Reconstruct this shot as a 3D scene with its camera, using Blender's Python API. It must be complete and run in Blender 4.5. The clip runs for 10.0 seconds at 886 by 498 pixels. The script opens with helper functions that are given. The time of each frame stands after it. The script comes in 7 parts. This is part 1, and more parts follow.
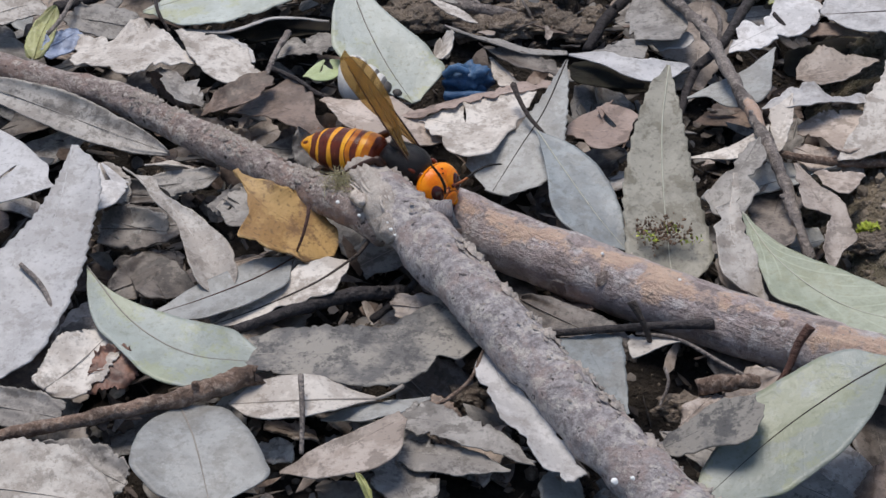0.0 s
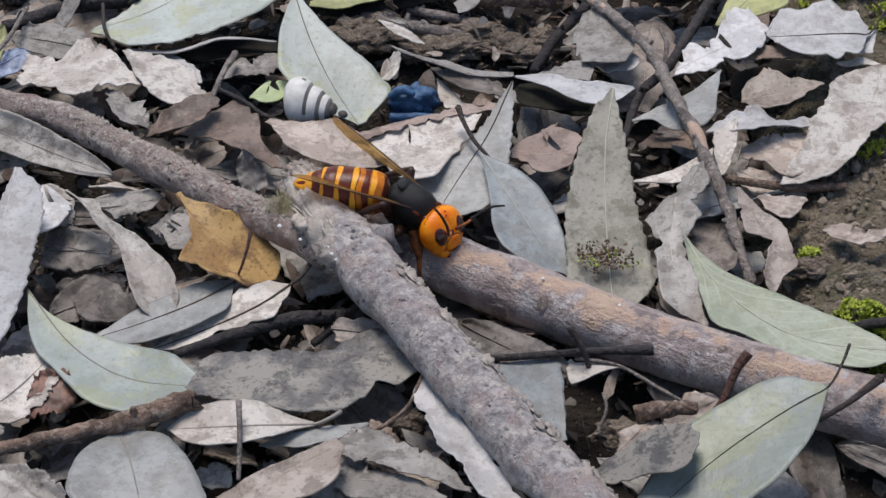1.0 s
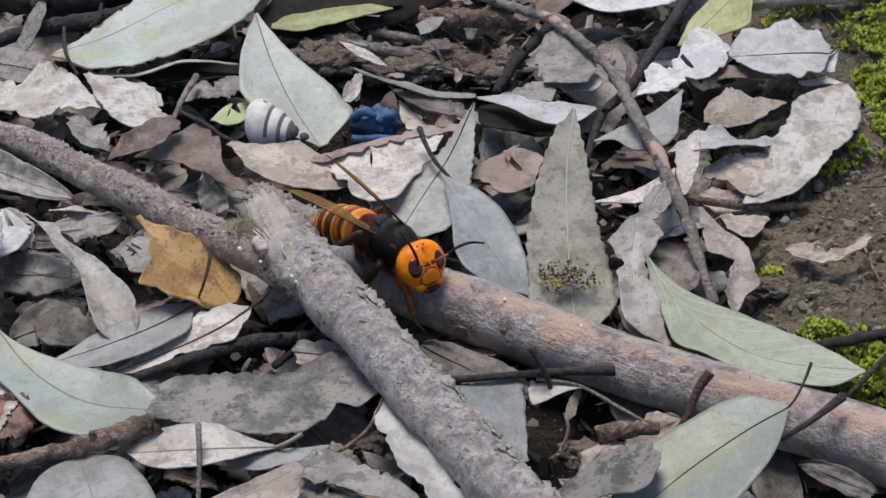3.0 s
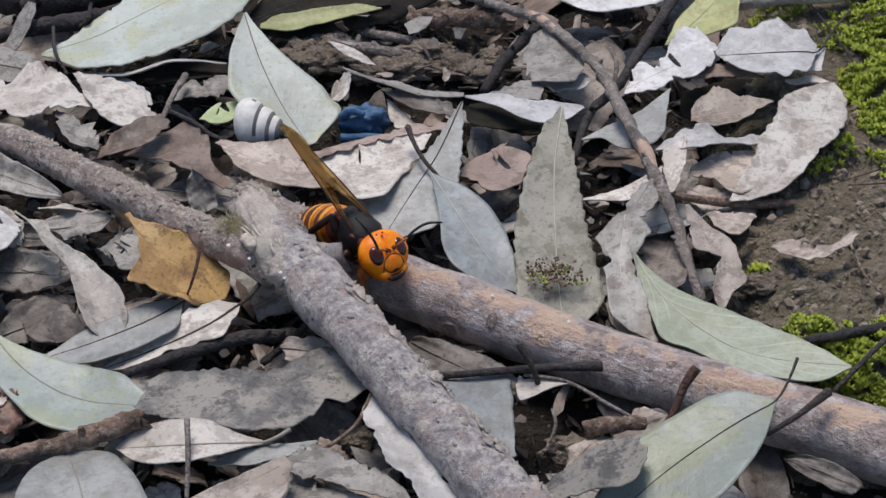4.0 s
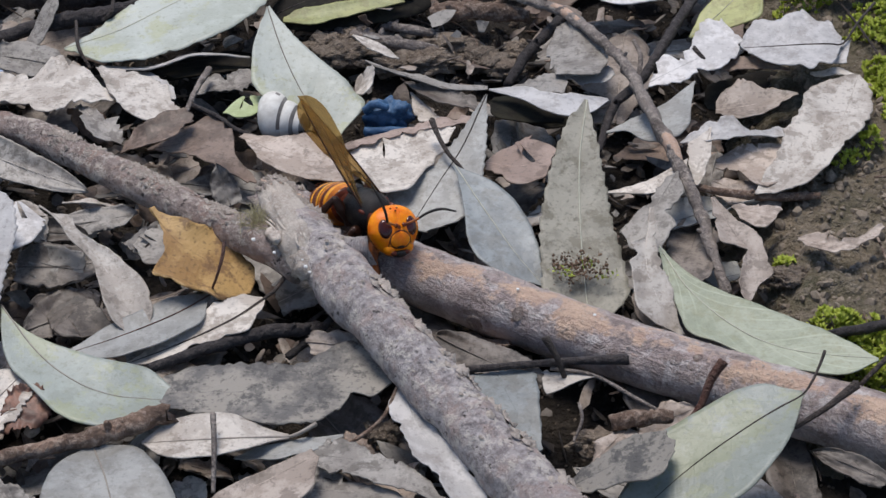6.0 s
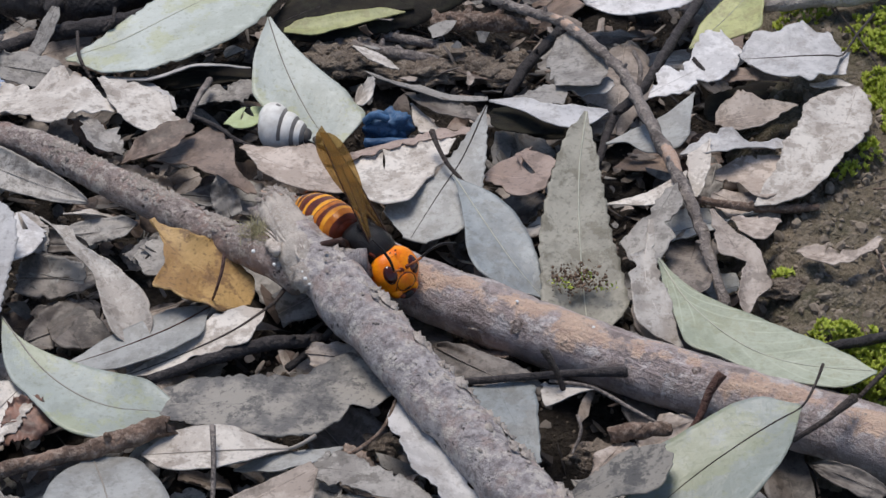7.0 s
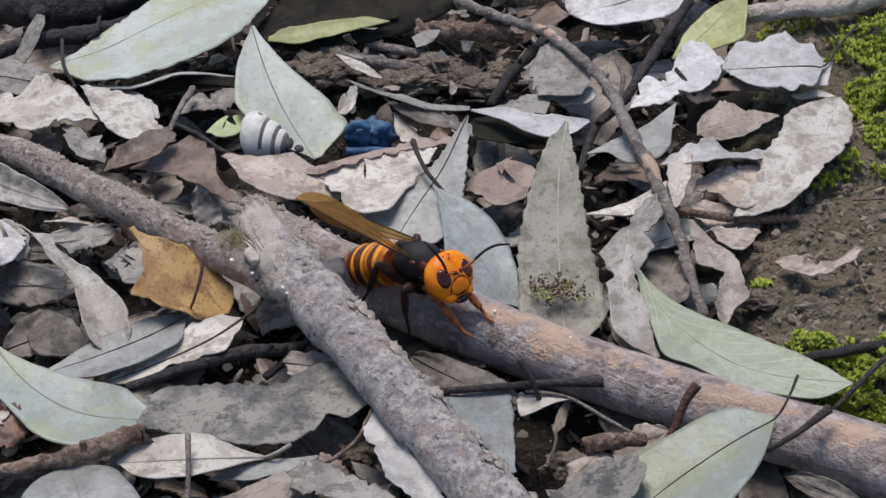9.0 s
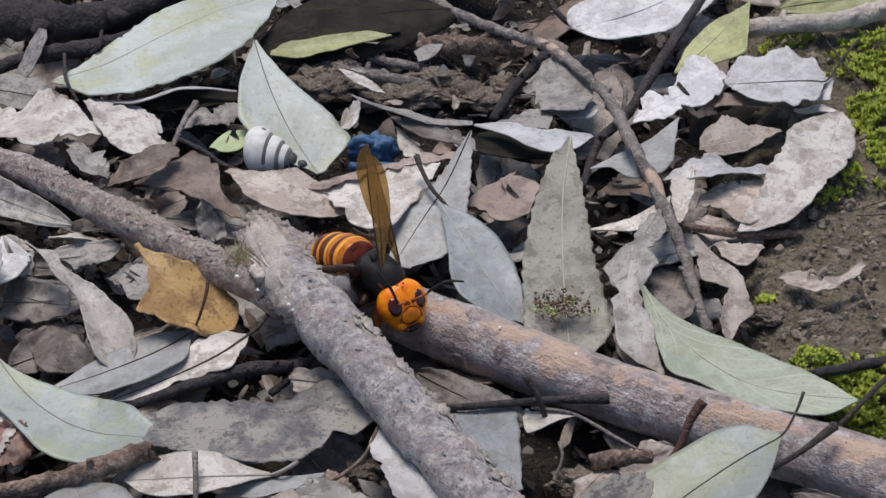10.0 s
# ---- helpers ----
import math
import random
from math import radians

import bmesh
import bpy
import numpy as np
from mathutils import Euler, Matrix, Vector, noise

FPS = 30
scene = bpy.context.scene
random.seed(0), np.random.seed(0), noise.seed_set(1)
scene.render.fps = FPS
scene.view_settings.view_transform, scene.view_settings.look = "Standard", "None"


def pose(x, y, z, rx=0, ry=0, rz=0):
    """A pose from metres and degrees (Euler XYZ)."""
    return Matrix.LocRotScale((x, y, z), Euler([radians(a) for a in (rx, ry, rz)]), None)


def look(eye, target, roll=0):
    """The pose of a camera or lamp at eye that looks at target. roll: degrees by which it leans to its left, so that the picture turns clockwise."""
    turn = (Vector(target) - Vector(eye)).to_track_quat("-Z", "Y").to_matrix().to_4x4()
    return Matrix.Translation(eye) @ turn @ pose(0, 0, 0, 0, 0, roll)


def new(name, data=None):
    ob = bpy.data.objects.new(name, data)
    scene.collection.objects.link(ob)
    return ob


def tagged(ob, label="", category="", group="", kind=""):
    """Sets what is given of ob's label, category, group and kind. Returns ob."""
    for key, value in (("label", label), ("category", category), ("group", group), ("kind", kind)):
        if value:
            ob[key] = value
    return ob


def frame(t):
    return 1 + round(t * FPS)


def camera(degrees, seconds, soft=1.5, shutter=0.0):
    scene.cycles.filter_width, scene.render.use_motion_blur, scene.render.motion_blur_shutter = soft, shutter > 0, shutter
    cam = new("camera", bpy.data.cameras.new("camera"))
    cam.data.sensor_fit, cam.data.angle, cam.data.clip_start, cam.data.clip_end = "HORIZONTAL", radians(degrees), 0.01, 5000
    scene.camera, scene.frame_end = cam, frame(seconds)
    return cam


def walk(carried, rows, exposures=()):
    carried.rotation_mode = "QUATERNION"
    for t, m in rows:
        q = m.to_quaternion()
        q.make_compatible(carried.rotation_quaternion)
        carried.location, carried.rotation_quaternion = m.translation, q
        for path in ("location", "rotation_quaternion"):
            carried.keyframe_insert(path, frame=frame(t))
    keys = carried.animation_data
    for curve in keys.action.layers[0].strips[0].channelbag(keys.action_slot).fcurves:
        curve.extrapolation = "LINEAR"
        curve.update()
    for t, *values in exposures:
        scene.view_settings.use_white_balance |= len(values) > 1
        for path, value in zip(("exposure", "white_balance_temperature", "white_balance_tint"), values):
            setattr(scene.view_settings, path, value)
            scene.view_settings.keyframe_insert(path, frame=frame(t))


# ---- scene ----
cam = camera(20, 10.0)
PATH = [
    (0, look((-0.01320, -0.43112, 0.32081), (-0.02146, -0.03491, 0.01594), -0.372)),
    (0.5, look((-0.01110, -0.43117, 0.32195), (-0.01756, -0.03494, 0.01705), -0.033)),
    (1, look((-0.00432, -0.42812, 0.32643), (-0.00952, -0.03258, 0.02061), 0.078)),
    (1.5, look((-0.00570, -0.42793, 0.32558), (-0.00818, -0.03158, 0.02079), 0.244)),
    (2, look((-0.00610, -0.42795, 0.32492), (-0.00767, -0.03035, 0.02175), 0.137)),
    (2.5, look((-0.00270, -0.42628, 0.32500), (-0.00432, -0.02824, 0.02242), 0.048)),
    (4, look((0.00027, -0.43069, 0.32363), (0.00075, -0.03070, 0.02362), 0.158)),
    (4.5, look((0.00000, -0.43028, 0.32424), (0.00000, -0.03096, 0.02333), -0.000)),
    (5, look((-0.00249, -0.43043, 0.32305), (-0.00323, -0.03139, 0.02178), -0.164)),
    (5.5, look((-0.00236, -0.43024, 0.32166), (-0.00406, -0.03085, 0.02085), -0.227)),
    (7, look((-0.00091, -0.42925, 0.32540), (-0.00422, -0.02994, 0.02449), -0.227)),
    (7.5, look((-0.00262, -0.42997, 0.32446), (-0.00618, -0.03014, 0.02425), -0.377)),
    (8, look((-0.00065, -0.42922, 0.32513), (-0.00598, -0.02973, 0.02450), -0.595)),
    (8.5, look((0.00276, -0.42914, 0.32586), (-0.00352, -0.02949, 0.02546), -0.455)),
    (9, look((0.00626, -0.42949, 0.32703), (0.00042, -0.02971, 0.02679), -0.212)),
    (9.5, look((0.00500, -0.42870, 0.32908), (0.00108, -0.02914, 0.02852), 0.090)),
    (10, look((0.00192, -0.42792, 0.33007), (-0.00079, -0.02812, 0.02982), 0.027)),
]
walk(cam, PATH, ((0.0, 0.18, 6470, 11), (10.0, 0.18, 6470, 11)))

# ---- light: open shade under trees, soft light from a bright sky ----
world = bpy.data.worlds.new("sky")
scene.world = world
world.use_nodes = True
wn, wl = world.node_tree.nodes, world.node_tree.links
sky = wn.new("ShaderNodeTexSky")
sky.sky_type, sky.sun_disc = "NISHITA", False
sky.sun_elevation, sky.sun_rotation = radians(72), radians(-25)
wl.new(sky.outputs[0], wn["Background"].inputs[0])
wn["Background"].inputs[1].default_value = 0.117
sun = new("sun", bpy.data.lights.new("sun", "SUN"))
sun.data.energy, sun.data.angle, sun.data.color = 2.6, radians(26), (1.0, 0.95, 0.89)
sun.matrix_world = look((-0.22, 0.47, 1.6), (0, 0, 0))


# ---- materials ----
def nodes_of(name):
    m = bpy.data.materials.new(name)
    m.use_nodes = True
    nt = m.node_tree
    return m, nt.nodes, nt.links, nt.nodes["Principled BSDF"]


def mixer(n, l, fac, a, b, mode="MIX"):
    x = n.new("ShaderNodeMix")
    x.data_type, x.blend_type = "RGBA", mode
    for sock, v in ((x.inputs[0], fac), (x.inputs[6], a), (x.inputs[7], b)):
        if isinstance(v, bpy.types.NodeSocket):
            l.new(v, sock)
        elif isinstance(v, (int, float)):
            sock.default_value = v
        else:
            sock.default_value = (*v, 1)
    return x.outputs[2]


def noise_tex(n, l, vec, scale, detail=4.0, rough=0.6):
    x = n.new("ShaderNodeTexNoise")
    x.inputs["Scale"].default_value, x.inputs["Detail"].default_value, x.inputs["Roughness"].default_value = scale, detail, rough
    if vec is not None:
        l.new(vec, x.inputs["Vector"])
    return x.outputs[0]


def ramp(n, l, fac, lo, hi):
    x = n.new("ShaderNodeMapRange")
    x.inputs[1].default_value, x.inputs[2].default_value = lo, hi
    l.new(fac, x.inputs[0])
    return x.outputs[0]


def calc(n, l, op, a, b=0.0):
    x = n.new("ShaderNodeMath")
    x.operation = op
    for sock, v in ((x.inputs[0], a), (x.inputs[1], b)):
        if isinstance(v, bpy.types.NodeSocket):
            l.new(v, sock)
        else:
            sock.default_value = v
    return x.outputs[0]


def bumped(n, l, bsdf, height, strength, distance):
    x = n.new("ShaderNodeBump")
    x.inputs["Strength"].default_value, x.inputs["Distance"].default_value = strength, distance
    l.new(height, x.inputs["Height"])
    l.new(x.outputs[0], bsdf.inputs["Normal"])


def shifted(n, l):
    """Object space, moved by each object's own chance, so that no two pieces carry one pattern."""
    tc, oi = n.new("ShaderNodeTexCoord"), n.new("ShaderNodeObjectInfo")
    x = n.new("ShaderNodeVectorMath")
    x.operation = "ADD"
    l.new(tc.outputs["Object"], x.inputs[0])
    l.new(oi.outputs["Random"], x.inputs[1])
    return x.outputs[0], oi.outputs["Random"], tc.outputs["UV"]


def wide_noise(n, l, vec):
    return noise_tex(n, l, vec, 60.0, 3.0)


def leaf_material(name, pale, dark, stain, rough=0.5, veins=0.16, spots=0.6, vein_tone=0.8, count=11.0, size=1.0, vein_from=0.44):
    m, n, l, p = nodes_of(name)
    vec, rnd, uv = shifted(n, l)
    blotch = ramp(n, l, noise_tex(n, l, vec, 95.0 * size, 6.0, 0.68), 0.45, 0.55)
    col = mixer(n, l, blotch, pale, dark)
    patch = ramp(n, l, noise_tex(n, l, vec, 170.0 * size, 8.0, 0.72), 0.515, 0.57)
    col = mixer(n, l, calc(n, l, "MULTIPLY", patch, spots), col, stain)
    bloom = ramp(n, l, noise_tex(n, l, vec, 260.0 * size, 7.0, 0.75), 0.54, 0.66)
    col = mixer(n, l, calc(n, l, "MULTIPLY", bloom, 0.45), col, tuple(min(0.85, 1.22 * c) for c in pale))
    speck = ramp(n, l, noise_tex(n, l, vec, 900.0, 2.0), 0.57, 0.68)
    col = mixer(n, l, calc(n, l, "MULTIPLY", speck, 0.6 * spots), col, tuple(0.4 * c for c in stain))
    hsv = n.new("ShaderNodeHueSaturation")
    l.new(col, hsv.inputs["Color"])
    l.new(calc(n, l, "ADD", calc(n, l, "MULTIPLY", rnd, 0.5), 0.76), hsv.inputs["Value"])
    # side veins, slanting forward from the midrib
    sep = n.new("ShaderNodeSeparateXYZ")
    l.new(uv, sep.inputs[0])
    across = calc(n, l, "ABSOLUTE", sep.outputs[1])
    along = calc(n, l, "SUBTRACT", calc(n, l, "MULTIPLY", sep.outputs[0], count), calc(n, l, "MULTIPLY", across, 2.2))
    wob = calc(n, l, "ADD", along, calc(n, l, "MULTIPLY", noise_tex(n, l, vec, 150.0, 2.0), 0.35))
    tri = calc(n, l, "ABSOLUTE", calc(n, l, "SUBTRACT", calc(n, l, "FRACT", wob), 0.5))
    line = ramp(n, l, tri, vein_from, 0.5)
    net = n.new("ShaderNodeTexVoronoi")
    net.feature, net.inputs["Scale"].default_value = "DISTANCE_TO_EDGE", 700.0
    l.new(vec, net.inputs["Vector"])
    mesh_line = ramp(n, l, net.outputs[0], 0.09, 0.0)
    both = calc(n, l, "MAXIMUM", line, calc(n, l, "MULTIPLY", mesh_line, 0.3))
    faint = calc(n, l, "MULTIPLY", both, calc(n, l, "MULTIPLY", ramp(n, l, wide_noise(n, l, vec), 0.38, 0.6), veins))
    col = mixer(n, l, faint, hsv.outputs[0], tuple(vein_tone * c for c in pale))
    l.new(col, p.inputs["Base Color"])
    fine = noise_tex(n, l, vec, 420.0, 6.0)
    wide = noise_tex(n, l, vec, 90.0, 3.0)
    h = calc(n, l, "ADD", calc(n, l, "MULTIPLY", both, 0.05), calc(n, l, "ADD", calc(n, l, "MULTIPLY", fine, 0.8), calc(n, l, "MULTIPLY", wide, 0.6)))
    bumped(n, l, p, h, 0.6, 0.0006)
    l.new(calc(n, l, "ADD", calc(n, l, "MULTIPLY", fine, 0.25), rough - 0.1), p.inputs["Roughness"])
    p.inputs["Specular IOR Level"].default_value = 0.45
    return m


def rough_material(name, a, b, c, scale=200.0, rough=0.85, bump=0.8, depth=0.0015, stretch=None, spec=0.3):
    m, n, l, p = nodes_of(name)
    vec, rnd, uv = shifted(n, l)
    if stretch:
        mp = n.new("ShaderNodeMapping")
        mp.inputs["Scale"].default_value = stretch
        l.new(uv, mp.inputs[0])
        grain = noise_tex(n, l, mp.outputs[0], 1.0, 6.0, 0.7)
    else:
        grain = noise_tex(n, l, vec, scale * 3, 6.0, 0.7)
    broad = noise_tex(n, l, vec, scale * 0.5, 5.0, 0.65)
    col = mixer(n, l, ramp(n, l, broad, 0.38, 0.64), a, b)
    col = mixer(n, l, ramp(n, l, grain, 0.48, 0.72), col, c)
    hsv = n.new("ShaderNodeHueSaturation")
    l.new(col, hsv.inputs["Color"])
    l.new(calc(n, l, "ADD", calc(n, l, "MULTIPLY", rnd, 0.3), 0.85), hsv.inputs["Value"])
    l.new(hsv.outputs[0], p.inputs["Base Color"])
    bumped(n, l, p, calc(n, l, "ADD", grain, noise_tex(n, l, vec, scale * 5, 3.0)), bump, depth)
    p.inputs["Roughness"].default_value = rough
    p.inputs["Specular IOR Level"].default_value = spec
    return m


def shell_material(name, a, b, rough=0.35, scale=300.0, bump=0.25, coat=0.0):
    """Hard insect skin and the like: nearly plain, faintly clouded and pitted."""
    m, n, l, p = nodes_of(name)
    vec, rnd, uv = shifted(n, l)
    l.new(mixer(n, l, ramp(n, l, noise_tex(n, l, vec, scale, 4.0), 0.4, 0.65), a, b), p.inputs["Base Color"])
    bumped(n, l, p, noise_tex(n, l, vec, scale * 8, 3.0), bump, 0.0002)
    p.inputs["Roughness"].default_value, p.inputs["Coat Weight"].default_value = rough, coat
    p.inputs["Specular IOR Level"].default_value = 0.3
    return m


M_PALE = leaf_material("pale_leaf", (0.56, 0.51, 0.45), (0.41, 0.36, 0.31), (0.20, 0.16, 0.125))
M_GREY = leaf_material("grey_leaf", (0.306, 0.281, 0.251), (0.204, 0.183, 0.162), (0.10, 0.086, 0.072), spots=0.75)
M_BLUE = leaf_material("blue_grey_leaf", (0.345, 0.342, 0.322), (0.265, 0.26, 0.242), (0.17, 0.155, 0.13), 0.45, 0.10, 0.4)
M_TAUPE = leaf_material("taupe_leaf", (0.43, 0.36, 0.305), (0.30, 0.24, 0.195), (0.12, 0.088, 0.065))
M_BROWN = leaf_material("brown_leaf", (0.25, 0.18, 0.138), (0.15, 0.105, 0.078), (0.07, 0.05, 0.038))
M_GREEN = leaf_material("pale_green_leaf", (0.40, 0.42, 0.375), (0.335, 0.35, 0.30), (0.34, 0.34, 0.16), 0.42, 0.05, 0.5, 0.85, 11.0, 0.45)
M_OLIVE = leaf_material("veined_green_leaf", (0.30, 0.315, 0.235), (0.245, 0.26, 0.185), (0.22, 0.21, 0.11), 0.42, 0.8, 0.3, 1.6, 8.0, vein_from=0.38)
M_SAGE = leaf_material("sage_leaf", (0.275, 0.295, 0.262), (0.23, 0.247, 0.21), (0.27, 0.28, 0.12), 0.38, 0.06, 0.4, 0.8, 10.0, 0.5)
M_CHALK = leaf_material("chalky_leaf", (0.45, 0.435, 0.425), (0.37, 0.355, 0.345), (0.24, 0.22, 0.20), 0.5, 0.12, 0.5)
M_SLATE = leaf_material("slate_leaf", (0.215, 0.23, 0.228), (0.17, 0.18, 0.178), (0.13, 0.125, 0.11), 0.42, 0.1, 0.5, 1.3)
M_LIME = leaf_material("light_green_leaf", (0.44, 0.50, 0.27), (0.36, 0.42, 0.20), (0.30, 0.33, 0.14), 0.45, 0.1, 0.3)
M_YELLOW = leaf_material("yellow_green_leaf", (0.40, 0.40, 0.17), (0.30, 0.31, 0.13), (0.20, 0.16, 0.07), 0.45, 0.3, 0.4)
M_SHADE_DARK = leaf_material("shade_dark_leaf", (0.030, 0.026, 0.02), (0.02, 0.018, 0.016), (0.045, 0.045, 0.03), 0.6, 0.08, 0.35)
M_SHADE_DARK.node_tree.nodes["Principled BSDF"].inputs["Specular IOR Level"].default_value = 0.03
M_WHITE = leaf_material("bleached_leaf", (0.57, 0.545, 0.525), (0.43, 0.41, 0.395), (0.24, 0.21, 0.185), 0.5, 0.12, 0.4)
M_UPRIGHT = leaf_material("olive_grey_leaf", (0.285, 0.266, 0.214), (0.214, 0.199, 0.157), (0.12, 0.105, 0.07), 0.55, 0.12, 0.7)
M_RED = leaf_material("reddish_leaf", (0.25, 0.13, 0.09), (0.16, 0.085, 0.06), (0.07, 0.045, 0.035))
M_PINK = leaf_material("pinkish_leaf", (0.42, 0.315, 0.26), (0.33, 0.24, 0.195), (0.17, 0.12, 0.09))
M_ROT_SHADE = leaf_material("rotting_and_shaded_leaf", (0.19, 0.16, 0.135), (0.11, 0.09, 0.075), (0.045, 0.036, 0.03), 0.5, 0.1, 0.7)
M_MOTTLED = leaf_material("mottled_leaf", (0.27, 0.245, 0.21), (0.12, 0.112, 0.105), (0.07, 0.066, 0.064), 0.6, 0.05, 0.9, 0.8, 11.0, 0.7)
M_RIB = rough_material("leaf_rib", (0.37, 0.33, 0.285), (0.28, 0.245, 0.21), (0.20, 0.17, 0.14), 300.0, 0.6, 0.2, 0.0002)
M_RIBPALE = rough_material("pale_leaf_rib", (0.47, 0.46, 0.37), (0.40, 0.39, 0.31), (0.33, 0.31, 0.24), 300.0, 0.55, 0.2, 0.0002)
M_DARKRIB = rough_material("dark_leaf_rib", (0.17, 0.145, 0.12), (0.12, 0.10, 0.085), (0.22, 0.19, 0.16), 300.0, 0.6, 0.2, 0.0002)
M_STALK = rough_material("dark_stalk", (0.075, 0.058, 0.05), (0.05, 0.04, 0.036), (0.11, 0.085, 0.07), 300.0, 0.6)
M_REDSTALK = rough_material("red_brown_stalk", (0.12, 0.055, 0.04), (0.075, 0.04, 0.032), (0.15, 0.085, 0.06), 300.0, 0.5)


def bark_material(name, base, deep, blush, lichen, pale=0.8):
    """Weathered bark: grey with blushes of brown, crusts of pale lichen, fine cracks along the branch and dark pits."""
    m, n, l, p = nodes_of(name)
    vec, rnd, uv = shifted(n, l)
    mp = n.new("ShaderNodeMapping")
    mp.inputs["Scale"].default_value = (60.0, 14.0, 1.0)
    l.new(uv, mp.inputs[0])
    streak = noise_tex(n, l, mp.outputs[0], 1.0, 7.0, 0.75)
    broad = noise_tex(n, l, vec, 150.0, 6.0, 0.7)
    crust = noise_tex(n, l, vec, 330.0, 8.0, 0.78)
    fine = noise_tex(n, l, vec, 1100.0, 4.0, 0.7)
    col = mixer(n, l, ramp(n, l, streak, 0.40, 0.60), deep, base)
    col = mixer(n, l, calc(n, l, "MULTIPLY", ramp(n, l, broad, 0.50, 0.60), 0.75), col, blush)
    col = mixer(n, l, calc(n, l, "MULTIPLY", ramp(n, l, crust, 0.525, 0.58), pale), col, lichen)
    col = mixer(n, l, ramp(n, l, noise_tex(n, l, vec, 620.0, 5.0, 0.7), 0.61, 0.66), col, tuple(0.3 * c for c in deep))
    l.new(col, p.inputs["Base Color"])
    bumped(n, l, p, calc(n, l, "ADD", calc(n, l, "MULTIPLY", crust, 1.6), calc(n, l, "ADD", streak, calc(n, l, "MULTIPLY", fine, 0.6))), 0.9, 0.001)
    p.inputs["Roughness"].default_value = 0.85
    p.inputs["Specular IOR Level"].default_value = 0.3
    return m


M_BARK = bark_material("grey_bark", (0.57, 0.515, 0.50), (0.26, 0.225, 0.22), (0.47, 0.36, 0.32), (0.74, 0.68, 0.60), 0.65)
M_BARK2 = bark_material("brown_bark", (0.46, 0.375, 0.335), (0.22, 0.17, 0.15), (0.37, 0.255, 0.21), (0.66, 0.58, 0.50))
M_BARE = rough_material("bare_wood", (0.55, 0.37, 0.26), (0.40, 0.265, 0.195), (0.52, 0.43, 0.385), 260.0, 0.55, 0.4, 0.0005, (34.0, 9.0, 1.0))


def worn_branch_material():
    """Grey bark with pale lichen, rubbed down to orange wood along the top of the branch."""
    m, n, l, p = nodes_of("worn_branch")
    vec, rnd, uv = shifted(n, l)
    sep = n.new("ShaderNodeSeparateXYZ")
    l.new(uv, sep.inputs[0])
    mp = n.new("ShaderNodeMapping")
    mp.inputs["Scale"].default_value = (26.0, 20.0, 1.0)
    l.new(uv, mp.inputs[0])
    streak = noise_tex(n, l, mp.outputs[0], 1.0, 7.0, 0.72)
    broad = noise_tex(n, l, vec, 110.0, 6.0, 0.68)
    fine = noise_tex(n, l, vec, 700.0, 4.0, 0.7)
    bark = mixer(n, l, ramp(n, l, broad, 0.40, 0.60), (0.50, 0.425, 0.40), (0.24, 0.185, 0.165))
    bark = mixer(n, l, ramp(n, l, streak, 0.50, 0.62), bark, (0.47, 0.375, 0.35))
    bark = mixer(n, l, calc(n, l, "MULTIPLY", ramp(n, l, noise_tex(n, l, vec, 190.0, 8.0, 0.76), 0.52, 0.60), 0.65), bark, (0.68, 0.63, 0.60))
    wood = mixer(n, l, ramp(n, l, streak, 0.40, 0.62), (0.62, 0.44, 0.32), (0.46, 0.31, 0.235))
    wood = mixer(n, l, ramp(n, l, fine, 0.55, 0.68), wood, (0.58, 0.46, 0.37))
    off = calc(n, l, "ABSOLUTE", calc(n, l, "SUBTRACT", sep.outputs[1], 0.215))
    off = calc(n, l, "ADD", off, calc(n, l, "MULTIPLY", calc(n, l, "SUBTRACT", broad, 0.5), 0.75))
    off = calc(n, l, "ADD", off, calc(n, l, "MULTIPLY", calc(n, l, "SUBTRACT", streak, 0.5), 0.16))
    col = mixer(n, l, ramp(n, l, off, 0.075, 0.02), bark, wood)
    col = mixer(n, l, calc(n, l, "MULTIPLY", ramp(n, l, fine, 0.60, 0.66), 0.55), col, (0.11, 0.075, 0.06))
    l.new(col, p.inputs["Base Color"])
    bumped(n, l, p, calc(n, l, "ADD", streak, calc(n, l, "ADD", broad, fine)), 0.9, 0.0013)
    l.new(calc(n, l, "ADD", calc(n, l, "MULTIPLY", fine, 0.4), 0.3), p.inputs["Roughness"])
    return m


M_WORN = worn_branch_material()
M_CRUST = rough_material("lichen_crust", (0.44, 0.38, 0.335), (0.30, 0.255, 0.22), (0.56, 0.505, 0.435), 700.0, 0.95, 0.7, 0.0006)
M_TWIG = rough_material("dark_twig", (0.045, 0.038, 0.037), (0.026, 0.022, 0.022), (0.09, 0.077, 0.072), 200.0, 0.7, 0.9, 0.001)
M_TWIG2 = rough_material("brown_twig", (0.25, 0.165, 0.12), (0.09, 0.06, 0.045), (0.44, 0.34, 0.27), 230.0, 0.8, 1.0, 0.001)
M_GREYTWIG = rough_material("grey_twig", (0.27, 0.23, 0.205), (0.12, 0.10, 0.09), (0.44, 0.38, 0.33), 230.0, 0.8, 1.0, 0.001)
M_SOIL = rough_material("dark_humus", (0.038, 0.029, 0.022), (0.02, 0.016, 0.012), (0.07, 0.055, 0.042), 150.0, 0.95, 1.0, 0.003)
M_BANK = rough_material("bare_soil", (0.23, 0.185, 0.13), (0.125, 0.112, 0.07), (0.36, 0.30, 0.23), 120.0, 0.95, 1.0, 0.003)
